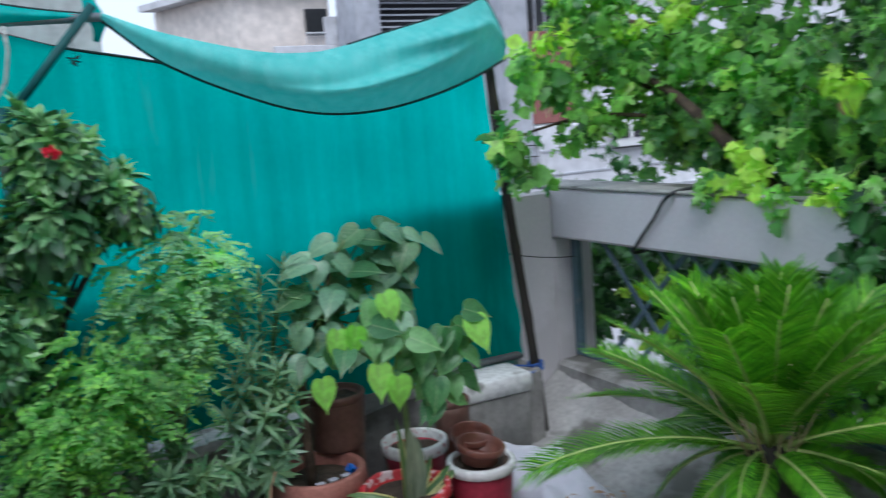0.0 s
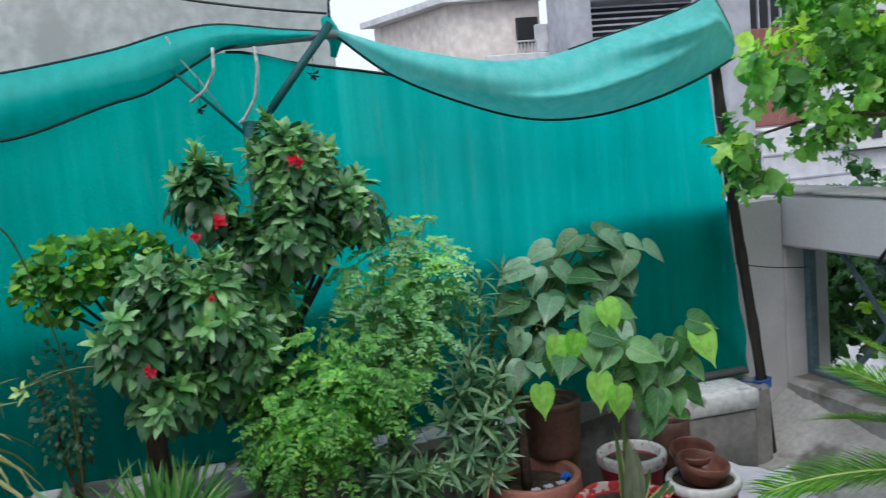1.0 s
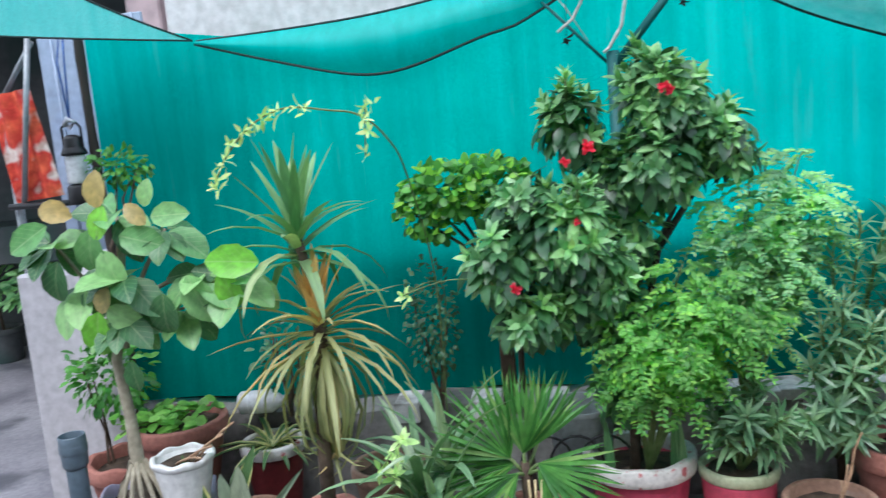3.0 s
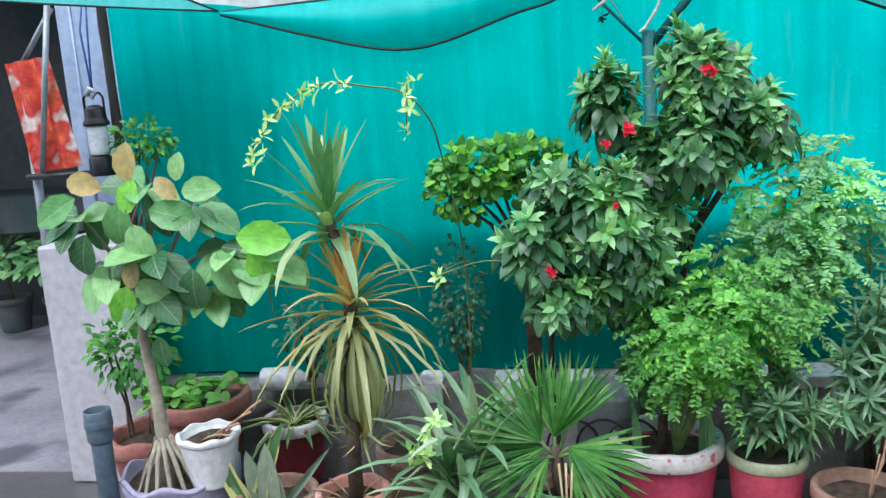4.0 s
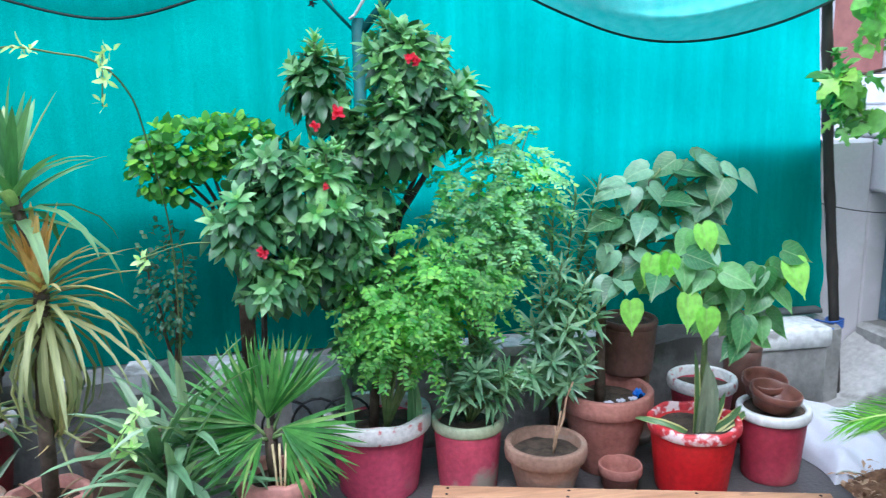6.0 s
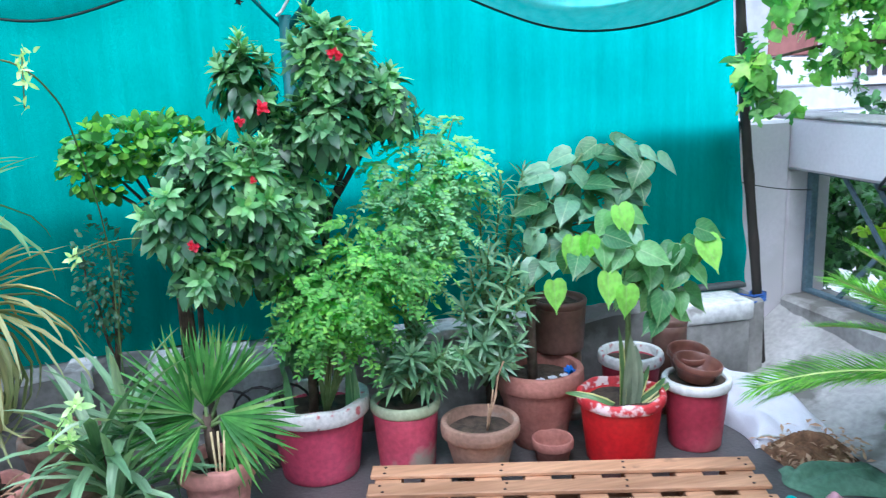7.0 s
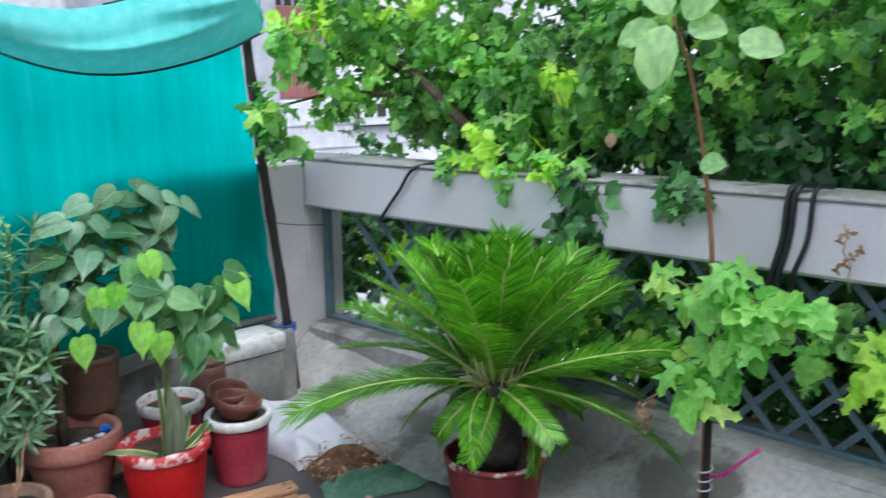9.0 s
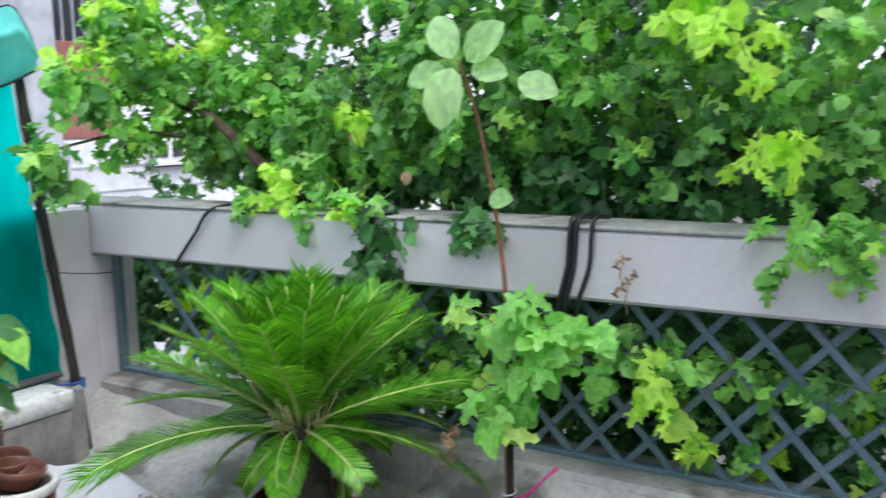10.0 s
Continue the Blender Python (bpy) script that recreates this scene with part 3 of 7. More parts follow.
# ---- the terrace: floor, ledge, parapet ----
single("floor", Geo().box((-9, -3.2, -0.25), (3.0, 6.0, 0.0), 0.0), M_FLOOR, "damp grey concrete terrace floor with dark stains", "floor", kind="structure", smooth=False)
single("ground", Geo().box((-1500, -1500, -4.0), (1500, 1500, -3.6), 0), M_GROUND, "dark street ground far below the terrace", "ground", kind="structure", smooth=False)

g = Geo()
N = 60
def ledge_top(x):
    return 0.372 + 0.012 * math.sin(x * 9.1) + 0.008 * math.sin(x * 23 + 1)
vs, fs = [], []
for k in range(N + 1):
    x = -2.1 + 4.21 * k / N
    z = ledge_top(x)
    vs += [(x, 3.06 + 0.006 * math.sin(x * 14), 0.0), (x, 3.065 + 0.006 * math.sin(x * 17), z - 0.01), (x, 3.078, z), (x, 3.30, z + 0.004), (x, 3.31, 0.0)]
for k in range(N):
    for j in range(4):
        fs.append((k * 5 + j, (k + 1) * 5 + j, (k + 1) * 5 + j + 1, k * 5 + j + 1))
fs += [(0, 1, 2, 3, 4), tuple(N * 5 + j for j in (4, 3, 2, 1, 0))]
single("wall_ledge", g.add(vs, fs), M_LEDGE, "low plastered ledge wall under the shade net", "wall", kind="structure", smooth=False)
# patches of whitewash left on the ledge's top edge
wp = thing("whitewash_patches", (0.6, 3.05, 0.36), "flaking white plaster patches on the ledge edge", "plaster", kind="structure")
for k in range(24):
    x0 = -1.0 + k * 0.092 + R.uniform(-0.02, 0.02)
    if x0 < 0.2 and k % 3:
        continue
    w = R.uniform(0.07, 0.12)
    part("plaster_patch", Geo().box((x0, 3.052, 0.335 + R.uniform(-0.03, 0.02)), (x0 + w, 3.20, 0.390 + R.uniform(-0.006, 0.006)), 0.004), M_WHITE_PLASTER, wp, smooth=False)

# backing wall, its tall left piece added unseen to darken the net; corner block
single("wall_behind", Geo().box((-1.95, 3.255, 0.372), (0.80, 3.305, 0.95), 0.006).box((0.80, 3.257, 0.372), (1.30, 3.305, 1.02), 0.006).box((1.30, 3.255, 0.372), (2.09, 3.305, 1.13), 0.006).box((-1.92, 3.42, 0.0), (-1.28, 3.50, 1.70), 0.006), M_BACKING, "dark wall behind the shade net, added in part to darken it", "wall", kind="structure", smooth=False)
cb = thing("corner_block", (1.86, 3.0, 0.0), "rough cement block with peeling whitewash in the corner", "block")
part("block_body", Geo().box((1.67, 2.945, 0.0), (1.975, 3.055, 0.345), 0.012), M_LEDGE, cb)
part("block_cap", Geo().box((1.662, 2.935, 0.33), (1.985, 3.13, 0.41), 0.008), M_WHITE_PLASTER, cb, "whitewashed cap")
part("slate_strip", Geo().box((1.60, 3.135, 0.41), (2.07, 3.19, 0.430), 0.003), M_SHED, cb)

# parapet on the open side: it leans a little inwards towards the corner
PM = Matrix.Translation((2.52, 1.5, 0)) @ Matrix.Rotation(radians(2.6), 4, 'Z') @ Matrix.Translation((-2.52, -1.5, 0))
single("wall_parapet_beam", Geo().box((2.50, -4.2, 0.885), (2.74, 3.75, 1.12), 0.012, PM), M_PARAPET, "grey cement-painted parapet beam with rain streaks", "parapet", kind="structure", smooth=False)
single("parapet_top", Geo().box((2.495, -4.2, 1.121), (2.745, 3.75, 1.136), 0.005, PM), M_PARAPET_TOP, "weathered screed on the parapet top", "parapet", kind="structure", smooth=False)
single("parapet_pillar", Geo().box((2.50, 3.37, 0.0), (2.74, 3.75, 0.884), 0.012, PM), M_PARAPET, "grey cement-painted corner pillar", "pillar", kind="structure", smooth=False)
single("wall_parapet_return", Geo().box((2.10, 3.36, 0.0), (2.50, 3.58, 1.115), 0.014, PM), M_PARAPET, "grey cement-painted wall end beside the bamboo pole", "wall", kind="structure", smooth=False)
single("parapet_kerb", Geo().box((2.47, -4.2, 0.0), (2.76, 3.36, 0.29), 0.02, PM), M_KERB, "stained cement kerb under the lattice", "kerb", kind="structure", smooth=False)
def footing(u, v):
    x, y = 2.02 + 0.46 * u, 1.75 + 1.6 * v
    z = 0.015 + 0.23 * u ** 1.6 * (0.35 + 0.65 * v) + 0.018 * noise.noise(Vector((x * 7, y * 7, 0))) + 0.01 * noise.noise(Vector((x * 19, y * 19, 3)))
    return tuple(PM @ Vector((x, y, max(z, 0.003))))


single("corner_kerb", Geo().sheet(footing, 24, 60), M_KERB, "rough sloping cement footing in the corner", "kerb", kind="structure")

def low_footing(u, v):
    x, y = 2.09 + 0.385 * u, -1.2 + 2.95 * v
    rise = 0.35 + 0.65 * min(1.0, max(0.0, (1.62 - y) / 0.35))
    z = 0.012 + 0.262 * u ** 1.15 * rise + 0.014 * noise.noise(Vector((x * 7, y * 7, 0))) + 0.008 * noise.noise(Vector((x * 21, y * 21, 3)))
    return tuple(PM @ Vector((x, y, max(z, 0.003))))


single("parapet_footing", Geo().sheet(low_footing, 20, 110), M_KERB, "pale rough cement footing sloping up to the kerb", "kerb", kind="structure")

lat = thing("lattice_grille", (2.62, 1.5, 0.29), "blue-grey painted steel lattice grille in the parapet", "grille", kind="structure")
part("grille_frame", Geo().box((2.60, 3.33, 0.29), (2.64, 3.365, 0.884), 0.003, PM).box((2.60, -4.2, 0.862), (2.64, 3.33, 0.884), 0.003, PM).box((2.60, -4.2, 0.29), (2.64, 3.33, 0.31), 0.003, PM), M_LATTICE, lat, smooth=False)
zl, zh = 0.295, 0.88
sp = 0.18
for k in range(-30, 20):
    for sg in (1, -1):
        y0 = 0.996 + k * sp
        y1 = y0 + sg * (zh - zl) * 0.914
        if max(y0, y1) > 3.33 or min(y0, y1) < -4:
            continue
        xx = 2.613 if sg > 0 else 2.626
        a, b = Vector((xx, y0, zl)), Vector((xx, y1, zh))
        d = (b - a)
        m = Matrix.Translation(a.lerp(b, 0.5)) @ Matrix.Rotation(math.atan2(d.z, d.y), 4, 'X')
        part("lattice_bar", Geo().box((-0.006, -d.length / 2, -0.012), (0.006, d.length / 2, 0.012), 0.002, PM @ m), M_LATTICE, lat, smooth=False)

# ---- shade net ----
def curve(pts, x):
    xs = [p[0] for p in pts]
    k = max(0, min(len(pts) - 2, int(np.searchsorted(xs, x)) - 1))
    x0, x1 = xs[k], xs[k + 1]
    m = [0.0] * len(pts)
    for i in range(len(pts)):
        a, b = max(i - 1, 0), min(i + 1, len(pts) - 1)
        m[i] = (pts[b][1] - pts[a][1]) / (pts[b][0] - pts[a][0])
    t = (x - x0) / (x1 - x0)
    h = x1 - x0
    return ((2 * t ** 3 - 3 * t ** 2 + 1) * pts[k][1] + (t ** 3 - 2 * t ** 2 + t) * h * m[k] + (-2 * t ** 3 + 3 * t ** 2) * pts[k + 1][1] + (t ** 3 - t ** 2) * h * m[k + 1])


NET_TOP = [(-1.87, 1.92), (-1.4, 1.84), (-0.8, 1.76), (-0.2, 1.80), (0.10, 1.872), (0.35, 1.815), (0.68, 1.752), (0.95, 1.68), (1.3, 1.60), (1.7, 1.63), (2.06, 1.74)]
A_TOP = [(-1.40, 1.812), (-0.95, 1.825), (-0.65, 1.846), (-0.28, 1.90), (-0.075, 1.950), (0.08, 1.966), (0.31, 1.935), (0.47, 1.918)]
A_LOW = [(-1.40, 1.800), (-1.08, 1.703), (-0.78, 1.628), (-0.60, 1.632), (-0.3, 1.719), (-0.17, 1.750), (0.07, 1.872), (0.14, 1.888), (0.47, 1.895)]
B_TOP = [(0.49, 1.925), (0.65, 1.855), (0.81, 1.808), (0.98, 1.770), (1.10, 1.757), (1.25, 1.763), (1.49, 1.822), (1.74, 1.885), (1.87, 1.925), (1.975, 1.955), (2.04, 1.88), (2.10, 1.79)]
B_LOW = [(0.49, 1.905), (0.683, 1.746), (1.019, 1.593), (1.243, 1.536), (1.48, 1.535), (1.726, 1.581), (1.93, 1.645), (2.09, 1.715)]
net = thing("shade_net", (0.1, 3.2, 0.38), "green woven shade net hung as a screen", "shade net")


def net_main(u, v):
    x = -1.87 + 3.98 * u
    zt = curve(NET_TOP, min(max(x, -1.869), 2.059))
    z0 = 0.385 - 0.01 * math.sin(x * 5)
    z = z0 + (zt - z0) * v
    y = 3.205 + 0.012 * math.sin(x * 6.0 + 1.5 * z) * v + 0.006 * math.sin(x * 19 + 0.4 * math.sin(z * 3))
    corner = max(0.0, (x - 1.55) / 0.5) * max(0.0, 0.95 - z)
    y += -0.03 * corner * math.sin((x + z) * 24)
    return (x + (1 - v) * 0.02 * (u - 0.5) - 0.085 * (z - 0.38) * max(0.0, (u - 0.8) / 0.2), y, z)


part("screen", Geo().sheet(net_main, 150, 40), M_NET, net)


def fold_a(u, v):
    x = -1.40 + 1.87 * u
    a, b = curve(A_LOW, x), curve(A_TOP, x)
    return (x, 3.185 - 0.05 * math.sin(math.pi * v) * (0.4 + 0.6 * math.sin(math.pi * u)) - 0.02 * (1 - v), a + (b - a) * v)


part("sagging_fold", Geo().sheet(fold_a, 70, 10), M_NET_FOLD, net, "sagging strip in a net tone of its own")


def fold_b(u, v):
    x = 0.49 + 1.61 * u
    a, b = curve(B_LOW, x), curve(B_TOP, x)
    z = a + (b - a) * v
    deep = 0.27 * math.sin(math.pi * u) ** 0.7
    y = 3.18 - deep * math.sin(math.pi * min(1.0, v * 0.62 + 0.05)) + 0.10 * math.sin(math.pi * u) * v ** 1.3
    y -= 0.085 * math.exp(-((v - 0.42 - 0.35 * (u - 0.55)) / 0.09) ** 2) * math.exp(-((u - 0.62) / 0.2) ** 2)
    y -= 0.06 * math.exp(-((v - 0.75 + 0.5 * (u - 0.75)) / 0.08) ** 2) * math.exp(-((u - 0.8) / 0.15) ** 2)
    return (x, y, z - 0.02 * math.sin(math.pi * u) * math.sin(math.pi * v))


part("rolled_fold", Geo().sheet(fold_b, 90, 22), M_NET_SKYLIT, net, "bulging roll of net, skylight painted in as paler colour")


def corner_tri(u, v):
    a = Vector((-1.40, 3.15, 1.812))
    low = a.lerp(Vector((-2.9, 1.9, 1.99)), u) + Vector((0, 0, -0.03 * math.sin(math.pi * u)))
    high = a.lerp(Vector((-2.45, 2.35, 2.75)), u) + Vector((0, 0, -0.13 * math.sin(math.pi * u)))
    return tuple(low.lerp(high, v))


part("corner_flap", Geo().sheet(corner_tri, 24, 6), M_NET_SKYLIT, net)


def cord(pts, r, mat, parent, name="hem"):
    part(name, Geo().tube(pts, r, 6), mat, parent)


xs = [-1.40 + 1.87 * k / 40 for k in range(41)]
cord([(x, fold_a((x + 1.40) / 1.87, 0)[1], curve(A_LOW, x)) for x in xs if x < 0.16], 0.0058, M_HEM, net)
cord([(x, fold_a((x + 1.40) / 1.87, 1)[1], curve(A_TOP, x)) for x in xs], 0.0051, M_HEM, net)
xs = [0.49 + 1.61 * k / 44 for k in range(45)]
cord([(x, fold_b((x - 0.49) / 1.61, 0)[1] - 0.004, curve(B_LOW, x)) for x in xs], 0.0061, M_HEM, net)
cord([(x, fold_b((x - 0.49) / 1.61, 1)[1], curve(B_TOP, x)) for x in xs if x > 1.3], 0.0041, M_HEM, net)
cord([(x, 3.20, curve(NET_TOP, x)) for x in [0.10 + 0.62 * k / 12 for k in range(13)]], 0.0054, M_HEM, net)
cord([corner_tri(k / 16, 0) for k in range(17)], 0.004, M_HEM, net)
cord([corner_tri(k / 16, 1) for k in range(17)], 0.004, M_HEM, net)

# Y-shaped post put before the net, its silhouette through the net painted dark teal
yp = thing("support_post", (0.15, 3.155, 0.37), "forked steel post before the net, painted as its dark silhouette", "post")
part("post_shaft", Geo().tube([(0.15, 3.155, 0.385), (0.152, 3.150, 1.62)], 0.024, 10), M_POST_SILHOUETTE, yp)
part("fork_arm", Geo().tube([(0.152, 3.145, 1.56), (0.475, 3.135, 1.94)], 0.016, 8), M_POST_SILHOUETTE, yp)
part("fork_arm", Geo().tube([(0.152, 3.15, 1.56), (-0.10, 3.155, 1.83)], 0.006, 8), M_POST_SILHOUETTE, yp)
part("cross_tube", Geo().tube([(0.08, 3.19, 1.892), (0.50, 3.16, 1.905)], 0.016, 8), M_STEEL, yp)
part("knot", Geo().tube([(0.47, 3.22, 1.97), (0.48, 3.19, 1.92), (0.495, 3.2, 1.88), (0.48, 3.19, 1.83)], [0.02, 0.03, 0.024, 0.012], 8), M_NET_FOLD, yp, "knotted net end")
part("wire", Geo().tube([(0.48, 3.2, 1.95), (0.485, 3.21, 2.03), (0.515, 3.22, 2.07), (0.52, 3.22, 2.12)], 0.005, 5), M_HEM, yp)
rp = thing("rope", (0.2, 3.14, 1.62), "pale frayed rope hanging from the post", "rope")
part("rope_end", Geo().tube([(0.20, 3.13, 1.875), (0.205, 3.12, 1.80), (0.185, 3.12, 1.70), (0.14, 3.12, 1.63), (0.12, 3.12, 1.615)], 0.006, 6), M_ROPE, rp)
part("rope_end", Geo().tube([(0.06, 3.13, 1.88), (0.055, 3.12, 1.80), (0.02, 3.12, 1.74), (-0.035, 3.12, 1.70)], 0.006, 6), M_ROPE, rp)
part("rope_end", Geo().tube([(0.07, 3.14, 1.66), (0.0, 3.14, 1.78), (-0.06, 3.14, 1.86), (-0.09, 3.15, 1.93)], 0.0025, 5), M_ROPE, rp)
for bx, bz in ((-0.005, 1.665), (0.395, 1.755)):
    g = Geo()
    rosettes(g, [(bx, 3.12, bz)], [(0, -0.3, -1)], 9, 0.03, 0.6)
    tw = thing("dried_seed_head", (bx, 3.12, bz), "dried reddish seed head on a thread", "dried flower", "dried seed heads")
    part("head", g, surface("dried_head", (0.10, 0.02, 0.025), (0.18, 0.05, 0.05), 20, 0.8), tw)
    part("thread", Geo().tube([(bx, 3.12, bz), (bx + 0.005, 3.125, bz + 0.14)], 0.0012, 4), M_HEM, tw)

# bamboo poles at both ends of the net
def bamboo(a, b, r, label):
    th = thing("bamboo_pole", a, label, "pole", "net poles")
    pts, rad = [], []
    for k in range(25):
        f = k / 24
        pts.append(Vector(a).lerp(Vector(b), f) + Vector((0.006 * math.sin(f * 7), 0.004 * math.sin(f * 5), 0)))
        rad.append(r * (1.0 + (0.16 if k % 4 == 0 else 0.0)))
    part("cane", Geo().tube(pts, rad, 10), M_BAMBOO, th)
    return th


pr = bamboo((2.14, 3.10, 0.0), (2.035, 3.245, 1.80), 0.021, "dark weathered bamboo pole leaning at the net's edge")
bamboo((-1.84, 3.14, 0.0), (-1.865, 3.15, 2.15), 0.018, "dark thin bamboo pole at the net's edge")
tie = thing("cord_tie", (2.13, 3.11, 0.36), "blue nylon cord tied round the bamboo pole", "cord")
for k in range(4):
    part("loop", Geo().tube([(2.126 + 0.034 * math.cos(t * 0.7), 3.132 + 0.034 * math.sin(t * 0.7), 0.345 + 0.011 * k + 0.006 * math.sin(t)) for t in range(10)], 0.005, 5), M_BLUECORD, tie)
part("cord_end", Geo().tube([(2.10, 3.10, 0.37), (2.02, 3.09, 0.395), (1.96, 3.10, 0.40)], 0.004, 5), M_BLUECORD, tie)
part("cord_end", Geo().tube([(2.12, 3.09, 0.36), (2.06, 3.06, 0.36), (2.0, 3.08, 0.385)], 0.004, 5), M_BLUECORD, tie)

# ---- assumed house behind, far walls and neighbours ----
# unseen wall, made tall to cut the light on the lower pots
single("wall_house", Geo().box((-9, -3.5, -0.2), (4.0, -3.2, 6.2), 0.0), M_HOUSE, "assumed house wall out of view, raised to block light", "wall", kind="structure", smooth=False)
wl1 = thing("neighbour_wall", (-0.7, 4.2, -3.6), "tall bare cement-rendered wall of the next house", "building")
part("wall", Geo().box((-1.80, 3.78, -3.6), (0.555, 4.6, 7.5), 0.01), M_GREY_WALL, wl1, smooth=False)
part("side_wall", Geo().box((-3.1, 4.15, 2.42), (-2.004, 4.6, 7.5), 0.01).box((-2.19, 4.15, 0.0), (-2.004, 4.6, 2.42), 0.01), M_PINK_WALL, wl1, "pink limewashed part", smooth=False)
cable = thing("overhead_cable", (-1.0, 5.9, 2.6), "thin dark cable sagging across the neighbour wall", "cable")
part("cable_run", Geo().tube(arc((-1.45, 3.77, 2.62), (0.47, 3.17, 1.98), -0.08, 14), 0.005, 5), M_WIRE, cable)

cb1 = thing("cream_house", (4.3, 15.5, -3.6), "cream-rendered house with a pale overhanging roof slab", "building")
def prism(foot, z0, z1):
    n = len(foot)
    return Geo().add([(x, y, z) for z in (z0, z1) for x, y in foot], [tuple(range(n - 1, -1, -1)), tuple(range(n, 2 * n))] + [(k, (k + 1) % n, n + (k + 1) % n, n + k) for k in range(n)])


part("wall", prism([(3.92, 14.86), (5.56, 14.72), (5.56, 17.3), (2.95, 17.3)], -3.6, 3.94), M_CREAM, cb1, smooth=False)
part("roof_slab", prism([(3.75, 14.62), (5.68, 14.52), (5.68, 17.5), (2.66, 17.2)], 3.945, 4.06), M_WHITE_WALL, cb1, "pale overhanging roof slab", smooth=False)
part("window", Geo().box((5.10, 14.66, 3.16), (5.50, 14.75, 3.62), 0.01), M_DARK, cb1, smooth=False)
bal = part("balcony", Geo().box((4.35, 14.2, -3.6), (5.66, 14.30, 2.94), 0.01).box((5.28, 14.2, 2.94), (5.66, 14.3, 3.42), 0.01), M_WHITE_WALL, cb1, "white balcony wall", smooth=False)
part("rail", Geo().box((4.92, 14.2, 3.13), (5.28, 14.24, 3.16), 0.0), M_WHITE_WALL, bal)
for k in range(6):
    part("railing_bar", Geo().box((4.93 + k * 0.065, 14.21, 2.94), (4.942 + k * 0.065, 14.23, 3.13), 0.0), M_WHITE_WALL, bal)
gb = thing("grey_house", (7.0, 13.0, -3.6), "grey-white house with a barred window opening", "building")
part("wall", Geo().box((5.46, 13.2, -3.6), (5.90, 14.1, 5), 0.02), M_GREY_BLD, gb, smooth=False)
part("wall", Geo().box((5.85, 13.5, -3.6), (8.6, 15, 2.95), 0.02), M_GREY_BLD, gb, smooth=False)
part("wall", Geo().box((5.85, 13.3, 3.62), (8.6, 15, 5), 0.02), M_WHITE_WALL, gb, smooth=False)
part("window", Geo().box((5.85, 13.9, 2.95), (8.6, 14.0, 3.62), 0.0), M_DARK, gb, smooth=False)
for k in range(6):
    part("window_bar", Geo().box((5.85, 13.5, 3.02 + k * 0.1), (8.6, 13.53, 3.05 + k * 0.1), 0.0), M_GREY_BLD, gb, smooth=False)

rh = thing("red_and_white_house", (7.5, 9.0, -3.6), "white and oxide-red house across the lane", "building")
part("pier", Geo().box((5.62, 8.9, -3.6), (5.98, 9.6, 5), 0.02), M_GREY_BLD, rh, smooth=False)
part("red_wall", Geo().box((5.98, 9.05, 1.35), (6.75, 9.5, 2.50), 0.01), M_RED_BLD, rh, smooth=False)
part("window", Geo().box((5.98, 9.2, 2.5), (6.75, 9.4, 3.4), 0.01), M_DARK, rh, smooth=False)
for k in range(5):
    part("window_bar", Geo().box((6.05 + k * 0.15, 9.1, 2.5), (6.07 + k * 0.15, 9.13, 3.4), 0.0), M_GREY_BLD, rh, smooth=False)
part("pier", Geo().box((6.75, 8.95, -3.6), (7.05, 9.6, 5), 0.02), M_WHITE_WALL, rh, smooth=False)
part("white_wall", Geo().box((5.98, 8.8, -3.6), (14.0, 9.0, 1.33), 0.02), M_WHITE_WALL, rh, smooth=False)
part("upper_wall", Geo().box((7.05, 9.2, 1.33), (14.0, 9.6, 5.0), 0.02), M_WHITE_WALL, rh, smooth=False)
for k in range(4):
    part("groove_strip", Geo().box((5.98, 8.785, 0.1 + 0.3 * k), (14, 8.8, 0.12 + 0.3 * k), 0.0), M_GREY_BLD, rh, smooth=False)
sg = thing("sign_board", (7.3, 8.7, 0.98), "white sign board with dark lettering bars", "sign")
part("board", Geo().box((7.08, 8.70, 0.98), (8.1, 8.74, 1.36), 0.006), M_SIGN, sg, smooth=False)
part("sign_edge", Geo().box((7.06, 8.705, 0.96), (8.12, 8.735, 1.38), 0.006), M_SIGN_INK, sg, smooth=False)
for k in range(4):
    part("lettering_bar", Geo().box((7.16 + 0.22 * k, 8.685, 1.09), (7.30 + 0.22 * k, 8.70, 1.26), 0.0), M_SIGN_INK, sg, smooth=False)
for k, (za, zb) in enumerate(((1.0, 1.06), (0.86, 0.95), (0.74, 0.80), (0.66, 0.67))):
    wr = thing("street_wire", (5.80, 8.86, za + 0.1), "thin dark street wire", "cable", "street wires")
    part("wire", Geo().tube(arc((5.80, 8.86, za + 0.1), (13.5, 8.76, zb + 0.1), -0.05, 10), 0.007, 5), M_WIRE, wr)

# ---- the left end: pier, sheet, cloth, lantern, shed beyond ----
single("wall_pier", Geo().box((-2.19, 3.0, 0.0), (-1.79, 3.055, 0.98), 0.01).box((-2.19, 3.05, 0.0), (-1.90, 5.2, 0.98), 0.01), M_LILAC_WALL, "pale lilac-grey painted low wall end", "wall", kind="structure", smooth=False)
single("far_floor", Geo().box((-9, 3.1, 0.0), (-2.2, 6.0, 0.006), 0.0), M_TILE, "wet grey paving beyond the low wall", "floor", kind="structure", smooth=False)
bs = thing("blue_sheet_panel", (-2.3, 3.8, 0.9), "pale blue metal sheet standing behind the wall", "panel")
part("sheet", Geo().box((-2.47, 3.8, 0.9), (-1.93, 3.82, 2.05), 0.004), M_BLUE_SHEET, bs, smooth=False)
